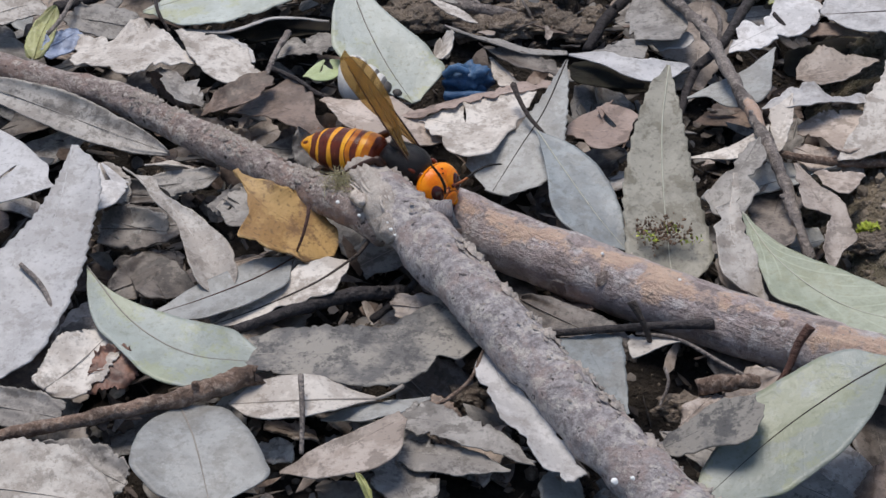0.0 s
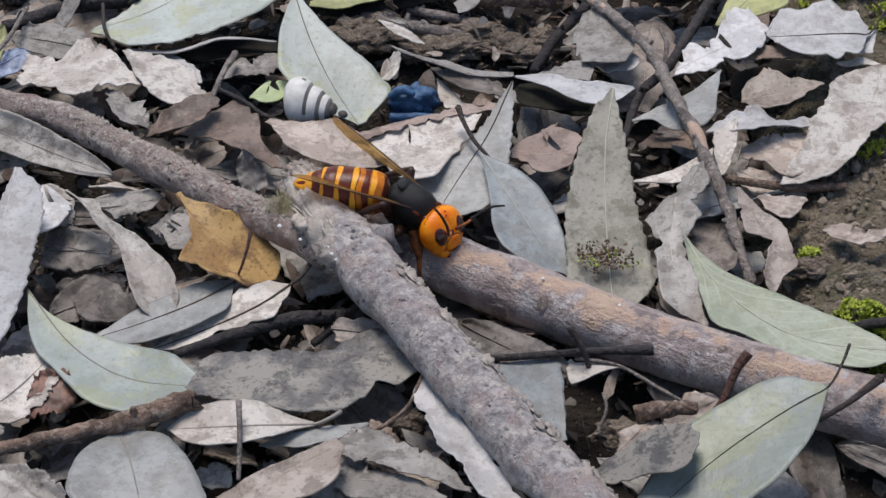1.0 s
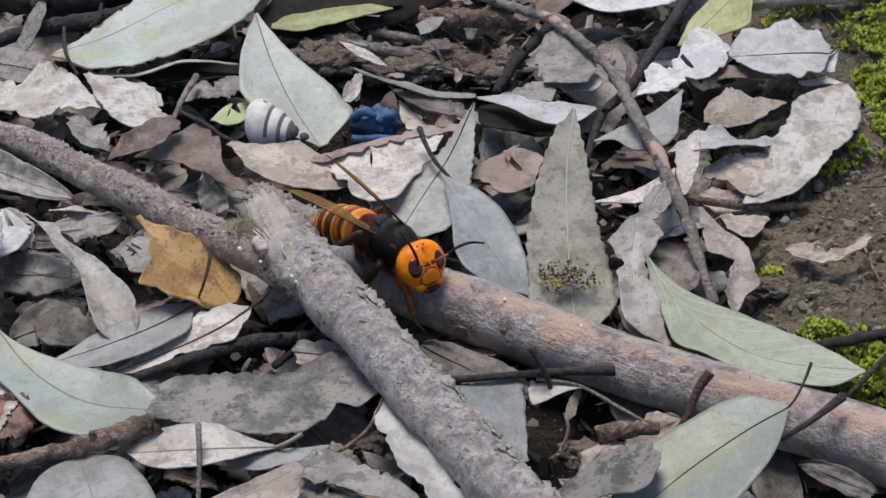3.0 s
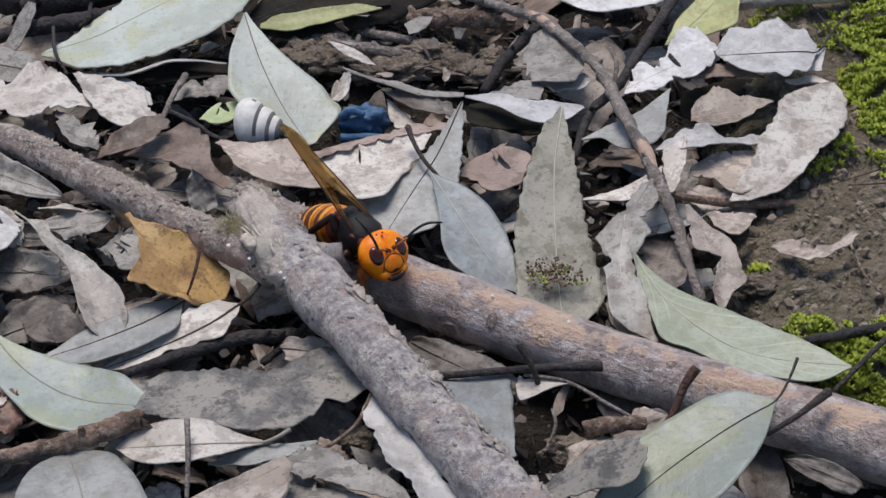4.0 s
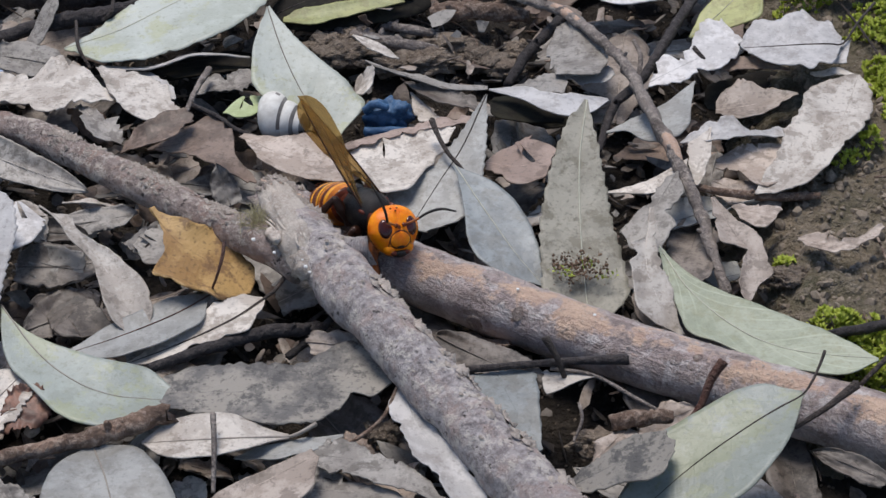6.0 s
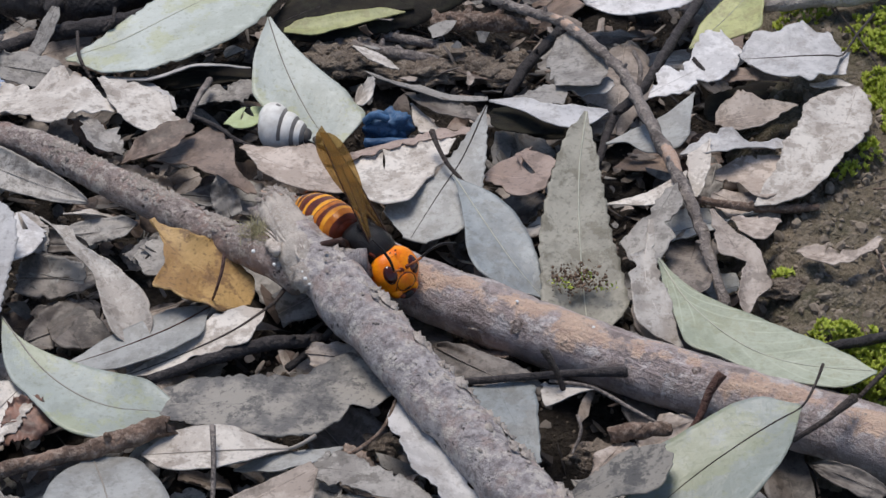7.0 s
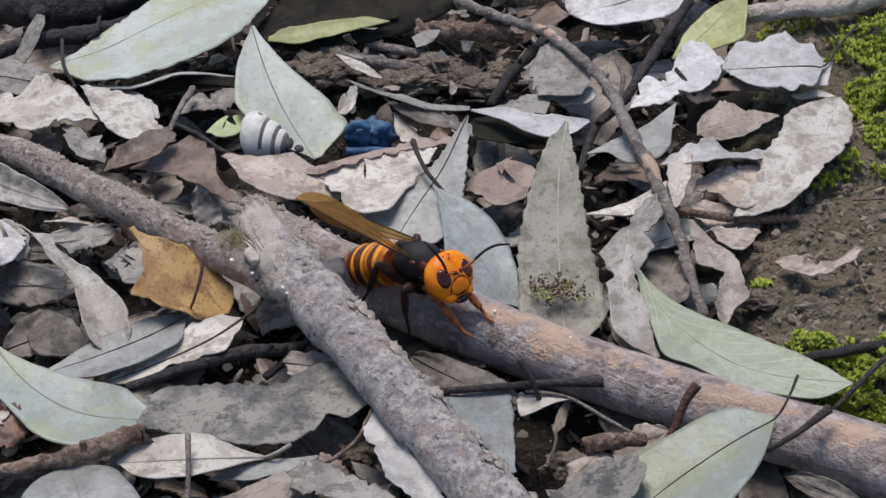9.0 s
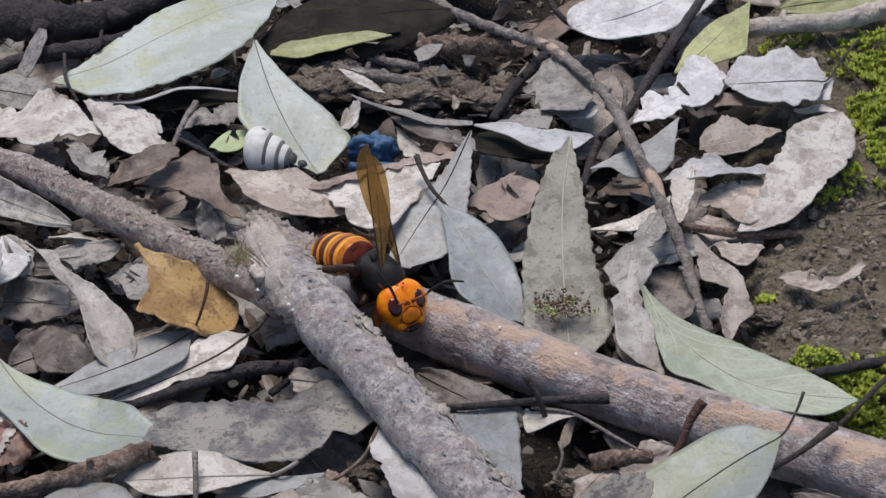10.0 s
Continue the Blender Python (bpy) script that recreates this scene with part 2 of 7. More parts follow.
M_CLOD = rough_material("soil_clod", (0.33, 0.265, 0.205), (0.17, 0.13, 0.10), (0.45, 0.37, 0.29), 250.0, 0.95, 1.0, 0.002)
M_CRUMB = rough_material("soil_crumbs", (0.19, 0.15, 0.115), (0.10, 0.077, 0.058), (0.28, 0.225, 0.175), 300.0, 0.95, 0.3, 0.0002)
M_BANKCRUMB = rough_material("bank_crumbs", (0.27, 0.22, 0.165), (0.17, 0.135, 0.10), (0.36, 0.30, 0.235), 300.0, 0.95, 0.3, 0.0002)
M_REDCRUMB = rough_material("damp_crumbs", (0.20, 0.125, 0.085), (0.10, 0.065, 0.045), (0.28, 0.20, 0.13), 500.0, 0.9, 0.3, 0.0002)
M_MOSS = rough_material("moss", (0.48, 0.54, 0.08), (0.28, 0.34, 0.04), (0.62, 0.66, 0.17), 400.0, 0.8, 0.5, 0.0008)


# ---- builders ----
def part(name, bm, material, parent, label="", smooth=True):
    """Links a bmesh as one mesh object under a thing or under a part."""
    me = bpy.data.meshes.new(name)
    bm.normal_update()
    bm.to_mesh(me)
    bm.free()
    for m in material if isinstance(material, (list, tuple)) else [material]:
        me.materials.append(m)
    if smooth:
        me.polygons.foreach_set("use_smooth", [True] * len(me.polygons))
    ob = new(name, me)
    ob.parent = parent
    if label:
        ob["label"] = label
    return ob


def spline(points, count):
    """Points on a smooth curve through the given points, evenly in their number."""
    ps = [Vector(p) for p in points]
    ps = [2 * ps[0] - ps[1], *ps, 2 * ps[-1] - ps[-2]]
    out = []
    for i in range(count):
        s = i / (count - 1) * (len(ps) - 3)
        k = min(int(s), len(ps) - 4)
        u = s - k
        a, b, c, d = ps[k : k + 4]
        out.append(0.5 * (2 * b + (c - a) * u + (2 * a - 5 * b + 4 * c - d) * u * u + (3 * b - a - 3 * c + d) * u ** 3))
    return out


def blend(values, s):
    """The value at s (0 to 1) along evenly spaced values."""
    x = s * (len(values) - 1)
    k = min(int(x), len(values) - 2)
    return values[k] + (values[k + 1] - values[k]) * (x - k)


def tube(bm, points, radii, sides=10, lumps=0.0, grain=300.0, seed=0.0, count=None, squash=1.0, broken=0.0, slot=0):
    """A closed tapering tube along a smooth curve, uneven by lumps (a share of its radius), with jagged ends where broken."""
    n = count or max(6, 6 * len(points))
    ps = spline(points, n)
    uv = bm.loops.layers.uv.verify()
    rings, prev = [], None
    for i, c in enumerate(ps):
        d = (ps[min(i + 1, n - 1)] - ps[max(i - 1, 0)]).normalized()
        side = d.cross(Vector((0, 0, 1)))
        side = side.normalized() if side.length > 0.05 else d.orthogonal().normalized()
        if prev is not None:
            side = (prev - d * prev.dot(d)).normalized()
        prev = side
        up = side.cross(d)
        r = blend(radii, i / (n - 1))
        ring = []
        for k in range(sides):
            a = 2 * math.pi * k / sides
            q = side * math.cos(a) + up * math.sin(a) * squash
            at = c + q * r
            w = noise.noise(at * grain + Vector((seed, 0, 0))) + 0.5 * noise.noise(at * grain * 2.7 + Vector((0, seed, 0)))
            pull = d * 0.0
            if broken and i in (0, n - 1):
                pull = d * r * broken * noise.noise(Vector((k * 1.7, seed, i))) * (1 if i else -1)
            ring.append(bm.verts.new(at + q * r * lumps * w + pull))
        rings.append(ring)
    for i in range(n - 1):
        for k in range(sides):
            f = bm.faces.new((rings[i][k], rings[i][(k + 1) % sides], rings[i + 1][(k + 1) % sides], rings[i + 1][k]))
            f.material_index = slot
            for lp, (a, b) in zip(f.loops, ((i, k), (i, k + 1), (i + 1, k + 1), (i + 1, k))):
                lp[uv].uv = (a / (n - 1), b / sides)
    for ring, c, sgn in ((rings[0], ps[0], -1), (rings[-1], ps[-1], 1)):
        d = (ps[1] - ps[0]).normalized() if sgn < 0 else (ps[-1] - ps[-2]).normalized()
        tip = bm.verts.new(c + d * sgn * blend(radii, 0 if sgn < 0 else 1) * (0.15 if broken else 0.5))
        for k in range(sides):
            a, b = ring[k], ring[(k + 1) % sides]
            bm.faces.new((b, a, tip) if sgn < 0 else (a, b, tip)).material_index = slot
    return ps


def flat_tube(points, radii, **kw):
    bm = bmesh.new()
    tube(bm, points, radii, **kw)
    return bm


def leaf_blade(spine, side, up, half, rows, cols, serration, ragged, teeth, cup, fold, wave, seed, thick):
    """A leaf blade: two skins on one grid, closed at the rim."""
    bm = bmesh.new()
    uv = bm.loops.layers.uv.verify()
    rng = random.Random(int(seed * 100))
    bites = [(rng.random(), rng.choice((-1, 1)), rng.uniform(0.1, 0.55) * ragged, rng.uniform(0.012, 0.055)) for k in range(int(24 * ragged))]

    def outline(u, v):
        h = half(u)
        edge = abs(v) ** 3
        saw = (u * teeth) % 1.0
        h *= 1 + edge * serration * (1 - 0.8 * min(ragged, 1.0)) * (saw - 0.5) * min(1, 4 * u, 5 * (1 - u))
        w = noise.noise(Vector((u * 5.0, seed, 1.0 + (v > 0)))) + 0.9 * noise.noise(Vector((u * 11.0, seed, 4.0 + (v > 0)))) + 0.5 * noise.noise(Vector((u * 61.0, seed, 9.0 + (v > 0))))
        h *= 1 + edge * ragged * 0.32 * min(w - 0.25, 0.02)
        for at, s, deep, wide in bites:
            if s * v > 0 and abs(u - at) < wide:
                h *= 1 - edge * deep * min(1.0, 2.2 * (1 - abs(u - at) / wide))
        return h

    skins = []
    for z in (0.0, -thick):
        grid = []
        for i in range(rows + 1):
            row = []
            for j in range(cols + 1):
                v = 2 * j / cols - 1
                u = i / rows
                tear = ragged * (noise.noise(Vector((v * 2.6, seed, 3.1))) + 0.6 * noise.noise(Vector((v * 9.0, seed, 7.7))))
                u = min(max(u + tear * 0.16 * (abs(2 * u - 1) ** 4) * (1 if u < 0.5 else -1) - ragged * 0.03 * (u > 0.5), 0.0), 1.0)
                h = outline(u, v)
                bend = cup * h * v * v + fold * h * abs(v)
                bend += wave * (1.3 * noise.noise(Vector((u * 2.5, v * 1.2, seed))) + 0.6 * noise.noise(Vector((u * 7.0, v * 3.0, seed + 5)))) * (0.3 + 0.7 * abs(v))
                bend += wave * ragged * 0.9 * noise.noise(Vector((u * 13.0, v * 4.0, seed + 9))) * v * v
                row.append(bm.verts.new(spine(u) + side * (h * v) + up * (bend + z)))
            grid.append(row)
        skins.append(grid)

    solid = {(i, j) for i in range(rows) for j in range(cols)}
    t, b = skins
    for i, j in solid:
        ring = ((i, j), (i + 1, j), (i + 1, j + 1), (i, j + 1))
        walls = [(ring[k], ring[(k + 1) % 4]) for k, near in enumerate(((i, j - 1), (i + 1, j), (i, j + 1), (i - 1, j))) if near not in solid]
        loops = [[(t, q) for q in ring[::-1]], [(b, q) for q in ring]] + [[(t, p), (t, q), (b, q), (b, p)] for p, q in walls]
        for lp_list in loops:
            f = bm.faces.new([g[q[0]][q[1]] for g, q in lp_list])
            for lp, (g, q) in zip(f.loops, lp_list):
                lp[uv].uv = (q[0] / rows, 2 * q[1] / cols - 1)
    loose = [v for v in bm.verts if not v.link_faces]
    bmesh.ops.delete(bm, geom=loose, context="VERTS")
    return bm


def tear_planes(bm, side, axis, ragged, rng):
    """Where a brittle leaf has broken: planes across it, each a point and the way out."""
    planes = []
    for k in range(int(ragged * 8)):
        a = rng.uniform(0, 2 * math.pi)
        out = axis * math.cos(a) + side * math.sin(a)
        reach = [v.co.dot(out) for v in bm.verts]
        top, low = max(reach), min(reach)
        planes.append((out * (top - rng.uniform(0.06, 0.20) * (top - low)), out))
    return planes


def torn(bm, planes, seed):
    """Breaks a blade off at each plane, with a slightly jagged edge."""
    for co, out in planes:
        cut = bmesh.ops.bisect_plane(bm, geom=bm.verts[:] + bm.edges[:] + bm.faces[:], plane_co=co, plane_no=out, clear_outer=True, dist=1e-7)
        for g in cut["geom_cut"]:
            if isinstance(g, bmesh.types.BMVert):
                w = noise.noise(g.co * 900 + Vector((seed, 0, 0))) + 0.6 * noise.noise(g.co * 2400 + Vector((0, seed, 0)))
                g.co += out * (0.0006 * w - 0.0002)
    return bm


leaf_count = [0]


def leaf(base, tip, left, right, material, label, shape=0.8, ends=(0.0, 0.0), serration=0.06, ragged=0.0, teeth=22, cup=0.1, fold=0.05,
         wave=0.001, stalk=None, rib=None, rib_width=0.00016, name="fallen_leaf", fine=1.0, heap=None, cuts=()):
    """One fallen leaf from its base to its tip, with left and right on its edges where it is widest: shape below 1 is blunt, above 1 drawn out;
    ends: the share of the width left at base and tip where it is torn off; stalk: the far end of its stalk."""
    leaf_count[0] += 1
    seed = leaf_count[0] * 3.71
    base, tip, left, right = (Vector(p) for p in (base, tip, left, right))
    axis = tip - base
    length = axis.length
    axis.normalize()
    side = left - right
    side -= axis * side.dot(axis)
    width = side.length
    side.normalize()
    up = axis.cross(side)
    if up.z < 0:
        side, up = -side, -up
    middle = (left + right) / 2 - base
    peak = min(max(middle.dot(axis) / length, 0.22), 0.78)
    sag = middle - axis * middle.dot(axis)
    a, b = 2 * peak, 2 * (1 - peak)
    top = peak ** a * (1 - peak) ** b

    def hump(u):
        return max(u, 0.0) ** a * max(1 - u, 0.0) ** b / top

    def spine(u):
        return axis * (length * u) + sag * hump(u)

    def half(u):
        keep = ends[0] + (ends[1] - ends[0]) * u
        return 0.5 * width * max(hump(u) ** shape * (1 - keep) + keep * min(1.0, 0.7 + hump(u)), 0.012)

    if heap is not None:
        blade = leaf_blade(spine, side, up, half, int(30 * fine), int(12 * fine), serration, ragged, teeth, cup, fold, wave, seed, 0.0003)
        if fine > 0.4:
            torn(blade, tear_planes(blade, side, axis, ragged, random.Random(int(seed * 10))), seed)
        bmesh.ops.translate(blade, verts=blade.verts, vec=base)
        for f in blade.faces:
            f.material_index = heap[1].index(material)
        me = bpy.data.meshes.new("blade")
        blade.to_mesh(me)
        blade.free()
        heap[0].from_mesh(me)
        bpy.data.meshes.remove(me)
        return None
    if rib is None and ragged >= 0.2:
        rib = material
    thing = new(name)
    thing.location = base
    rows, cols = int(50 * fine), int(18 * fine)
    blade = leaf_blade(spine, side, up, half, rows, cols, serration, ragged, teeth, cup, fold, wave, seed, 0.0003)
    planes = tear_planes(blade, side, axis, ragged, random.Random(int(seed * 10)))
    for p, q in cuts:                          # a break along a line, on the side away from the middle
        p, q = Vector(p) - base, Vector(q) - base
        out = (q - p).cross(up).normalized()
        planes.append((p, out if out.dot(spine(0.5) - p) < 0 else -out))
    part("blade", torn(blade, planes, seed), material, thing)
    run = [spine(0.02 + 0.93 * k / 6) + up * 0.00012 for k in range(7)]
    widths = [rib_width, rib_width * 0.3]
    if stalk is not None:
        end = Vector(stalk) - base
        mid = end * 0.5 + up * 0.08 * end.length
        run = [end, mid, *run]
        widths = [rib_width * 1.7, rib_width * 1.25, rib_width, rib_width * 0.7, rib_width * 0.3]
    vein = flat_tube(run, widths, sides=6, lumps=0.1, count=18)
    for co, out in planes:
        if stalk is None or (Vector(stalk) - base - co).dot(out) < 0:
            bmesh.ops.bisect_plane(vein, geom=vein.verts[:] + vein.edges[:] + vein.faces[:], plane_co=co, plane_no=out, clear_outer=True, dist=1e-7)
    part("midrib", vein, rib or (M_RIB if stalk is not None else material), thing)
    return tagged(thing, label, "leaf", "fallen leaves on the ground")


def glide(values, s):
    """The value at s (0 to 1) along evenly spaced values, without corners."""
    x = s * (len(values) - 1)
    k = min(int(x), len(values) - 2)
    a, b, c, d = values[max(k - 1, 0)], values[k], values[k + 1], values[min(k + 2, len(values) - 1)]
    u = x - k
    return max(0.0, 0.5 * (2 * b + (c - a) * u + (2 * a - 5 * b + 4 * c - d) * u * u + (3 * b - a - 3 * c + d) * u ** 3))


def spread_leaf(run, left, right, material, label, tilt=(0, 0), curl=(0.1, 0.1), ragged=0.3, wave=0.5, rib=None, rib_width=0.2, stalk=None,
                teeth=0, saw=0.25, torn_ends=(0, 0), name="fallen_leaf", fine=1.0, lift=0.0):
    """One fallen leaf, in millimetres: its midrib runs through the given points, left and right are the widths of its halves at even steps along it;
    tilt: degrees by which it leans about the midrib, at its first and last point; curl: how far each edge bends up, as a share of the width;
    ragged: how broken its edges are; teeth: the saw teeth along each edge."""
    leaf_count[0] += 1
    seed = leaf_count[0] * 3.71
    rng = random.Random(leaf_count[0])
    origin = Vector(run[0]) * 0.001
    rows, half = int(84 * fine), int(9 * fine)
    ps = spline([Vector(p) for p in run], rows + 1)
    long = sum((b - a).length for a, b in zip(ps, ps[1:]))
    bites = [(rng.random(), rng.choice((0, 1)), rng.uniform(0.5, 2.6) * ragged, rng.uniform(0.3, 1.3)) for k in range(int(ragged * long * 0.5))]
    chips = [[rng.uniform(-1.0, 0.45) for k in range(int(long / 1.5) + 3)] for e in (0, 1)]
    bm = bmesh.new()
    uv = bm.loops.layers.uv.verify()
    top, low, spine_run = [], [], []
    for i, c in enumerate(ps):
        u = i / rows
        t = (ps[min(i + 1, rows)] - ps[max(i - 1, 0)]).normalized()
        side = Vector((0, 0, 1)).cross(t).normalized()
        a = radians(tilt[0] + (tilt[1] - tilt[0]) * u)
        side = side * math.cos(a) + t.cross(side) * math.sin(a)
        up = t.cross(side)
        ends = [0.0, 0.0]
        for e, widths in enumerate((right, left)):
            w = glide(widths, u) if ragged < 0.3 else blend(widths, u)
            z = seed + 17.3 * e
            rough = 0.75 * noise.noise(Vector((u * long / 2.6, z, 0))) + 0.45 * noise.noise(Vector((u * long / 0.9, z, 4))) + 0.3 * noise.noise(Vector((u * long / 0.4, z, 8)))
            w += ragged * (min(rough, 0.35) * 0.9 + 1.15 * blend(chips[e], u)) * min(1.0, w / 2.0)
            if teeth:
                w += saw * (0.5 - (u * teeth) % 1.0) * min(1, w / 2.0)
            for at, s, deep, wide in bites:
                if s == e:
                    w -= deep * max(0.0, 1 - abs(u - at) * long / wide) ** 0.5 * min(1.0, w / 2.5)
            ends[e] = max(w, 0.12)
        line_t, line_l = [], []
        for j in range(2 * half + 1):
            v = j / half - 1
            e = int(v > 0)
            w = ends[e]
            away = abs(v) * w
            z = curl[e] * w * v * v
            z += wave * (0.9 * noise.noise(Vector((u * long / 14, away / 9 * (1 if e else -1), seed))) + 0.35 * noise.noise(Vector((u * long / 5, away / 4 * (1 if e else -1), seed + 3)))) * (0.3 + 0.7 * abs(v))
            z += (0.15 + 0.9 * ragged) * wave * noise.noise(Vector((u * long / 2.2, seed + e * 9, 2))) * v ** 4
            pull = 0.0
            for end, sgn in ((torn_ends[0], -1), (torn_ends[1], 1)):
                near = max(0.0, 1 - (u if sgn < 0 else 1 - u) * long / 4.0)
                pull += sgn * end * near * (2.2 * noise.noise(Vector((v * w / 2.2, seed, sgn))) + 1.0 * noise.noise(Vector((v * w / 0.7, seed, sgn + 5))) - 0.4)
            at = c + side * (v * w) + up * (z + lift) + t * pull
            line_t.append(bm.verts.new(at * 0.001 - origin))
            line_l.append(bm.verts.new((at - up * 0.28) * 0.001 - origin))
            if j == half:
                spine_run.append((at + up * (0.02 if rib else -0.13)) * 0.001 - origin)
        top.append(line_t)
        low.append(line_l)
    n = 2 * half

    def face(vs, at):
        f = bm.faces.new(vs)
        for lp, (i, j) in zip(f.loops, at):
            lp[uv].uv = (i / rows, j / half - 1)

    for i in range(rows):
        for j in range(n):
            q = ((i, j), (i + 1, j), (i + 1, j + 1), (i, j + 1))
            face([top[a][b] for a, b in q], q)
            face([low[a][b] for a, b in q[::-1]], q[::-1])
    rim = [(i, 0) for i in range(rows)] + [(rows, j) for j in range(n)] + [(i, n) for i in range(rows, 0, -1)] + [(0, j) for j in range(n, 0, -1)]
    for a, b in zip(rim, rim[1:] + rim[:1]):
        face([low[a[0]][a[1]], low[b[0]][b[1]], top[b[0]][b[1]], top[a[0]][a[1]]], (a, b, b, a))
    bmesh.ops.recalc_face_normals(bm, faces=bm.faces)
    thing = new(name)
    thing.location = origin
    part("blade", bm, material, thing)
    r = (rib_width if rib else 0.2) * 0.001
    path, radii = [spine_run[int(k * (rows - 1) / 8)] for k in range(9)], [r, r * 0.8, r * 0.35]
    if stalk:
        out = [Vector(p) * 0.001 - origin for p in stalk]
        path, radii = out + path, [r * 2.6, r * 1.7, r * 1.3, r, r * 0.7, r * 0.3]
    part("midrib", flat_tube(path, radii, sides=6, lumps=0.1, count=30), rib or material, thing)
    return tagged(thing, label, "leaf", "fallen leaves on the ground")


def twig(points, radii, material, label, name="twig", lumps=0.25, sides=10, broken=0.6, knobs=0, category="twig", bared=()):
    """A loose twig along a curve, in millimetres of radius, with a few side buds."""
    leaf_count[0] += 1
    seed = leaf_count[0] * 1.93
    origin = Vector(points[0])
    run = [Vector(p) - origin for p in points]
    thing = new(name)
    thing.location = origin
    bm = bmesh.new()
    ps = tube(bm, run, [r / 1000 for r in radii], sides=sides, lumps=lumps, grain=350.0, seed=seed, broken=broken, count=10 * len(points))
    part("stem", bm, material, thing)
    for first, last in bared:
        span = ps[int(first * len(ps)) : int(last * len(ps)) + 1]
        r = blend(radii, first) / 1000
        part("bared_patch", flat_tube([q + Vector((0.0002, -0.0003, 0.0003)) for q in span], [r * 0.7, r * 1.02, r * 1.02, r * 0.6], sides=12, lumps=0.12, seed=seed), M_BARE, thing, "orange-brown bared wood")
    rng = random.Random(leaf_count[0])
    for k in range(knobs):
        i = rng.randrange(3, len(ps) - 3)
        r = blend(radii, i / len(ps)) / 1000
        d = Vector((rng.uniform(-1, 1), rng.uniform(-1, 1), rng.uniform(0.2, 1))).normalized()
        part("bud", flat_tube([ps[i] + d * r * 0.5, ps[i] + d * r * 1.7], [r * 0.6, r * 0.3], sides=7, lumps=0.3, seed=seed + k), material, thing)
    return tagged(thing, label, category)


# ---- ground ----
def ground_height(x, y):
    p = Vector((x, y, 0))
    h = -0.0125 + 0.0035 * noise.noise(p * 22) + 0.0018 * noise.noise(p * 75) + 0.0009 * noise.noise(p * 220)
    far = min(max((y - 0.05) / 0.03, 0.0), 1.0) * min(max((0.035 - abs(x + 0.015)) / 0.02, 0.0), 1.0)
    hollow = math.exp(-(((x - 0.022) / 0.014) ** 2 + ((y + 0.058) / 0.012) ** 2))
    return h + 0.008 * far - 0.004 * hollow


def bank_height(x, y):
    """The bare soil that rises to one side, above the litter."""
    p = Vector((x, y, 0))
    rise = min(max((x - 0.052 - 0.12 * max(0.0, y - 0.02)) / 0.022, 0.0), 1.0)
    rise = rise * rise * (3 - 2 * rise)
    away = max(0.0, (x - 0.19) / 0.05, (y - 0.14) / 0.05, (-0.042 - y) / 0.03)
    h = -0.017 + 0.0165 * rise - 0.03 * min(away, 1.0) ** 1.5 + 0.004 * min(max((x - 0.08) / 0.06, 0), 1.5)
    return h + 0.0022 * noise.noise(p * 48) + 0.0022 * noise.noise(Vector((x * 90, y * 190, 0))) + 0.0012 * noise.noise(p * 330) + 0.0007 * noise.noise(p * 800)


def top_height(x, y):
    return max(ground_height(x, y), bank_height(x, y))


def build_ground():
    core = list(np.linspace(-0.17, 0.17, 190))
    out = [0.17 * 1.32 ** k for k in range(1, 20)]
    line = np.array([-v for v in out[::-1]] + core + out)
    n = len(line)
    verts = [(x, y, ground_height(x, y)) for y in line for x in line]
    faces = [(j * n + i, j * n + i + 1, (j + 1) * n + i + 1, (j + 1) * n + i) for j in range(n - 1) for i in range(n - 1)]
    me = bpy.data.meshes.new("ground")
    me.from_pydata(verts, [], faces)
    me.materials.append(M_SOIL)
    me.polygons.foreach_set("use_smooth", [True] * len(faces))
    tagged(new("ground", me), "dark damp forest soil under leaf litter", "ground", kind="structure")


build_ground()


def build_bank():
    nx, ny = 170, 220
    verts, faces = [], []
    for j in range(ny + 1):
        for i in range(nx + 1):
            x, y = 0.04 + 0.20 * i / nx, -0.11 + 0.30 * j / ny
            verts.append((x, y, bank_height(x, y)))
    faces = [(j * (nx + 1) + i, j * (nx + 1) + i + 1, (j + 1) * (nx + 1) + i + 1, (j + 1) * (nx + 1) + i) for j in range(ny) for i in range(nx)]
    me = bpy.data.meshes.new("soil_bank")
    me.from_pydata(verts, [], faces)
    me.materials.append(M_BANK)
    me.polygons.foreach_set("use_smooth", [True] * len(faces))
    tagged(new("soil_bank", me), "bare grey-brown soil bank beside the litter", "soil", kind="structure")


build_bank()


def crumbs(name, spots, material, label, category):
    """Small lumps of soil or bark, too many to count, in one mesh."""
    verts, faces = [], []
    ico = bmesh.new()
    bmesh.ops.create_icosphere(ico, subdivisions=1, radius=1.0)
    shape = [v.co.copy() for v in ico.verts]
    tris = [[v.index for v in f.verts] for f in ico.faces]
    ico.free()
    for k, (at, r) in enumerate(spots):
        o = len(verts)
        turn = Euler((k * 1.3, k * 2.1, k * 0.7)).to_matrix()
        for c in shape:
            w = 1 + 0.5 * noise.noise(c * 1.6 + Vector((k * 3.3, 0, 0)))
            verts.append(Vector(at) + turn @ Vector((c.x * w, c.y * 0.8 * w, c.z * 0.6 * w)) * r)
        faces += [[o + i for i in t] for t in tris]
    me = bpy.data.meshes.new(name)
    me.from_pydata(verts, [], faces)
    me.materials.append(material)
    return tagged(new(name, me), label, category, kind="stuff")


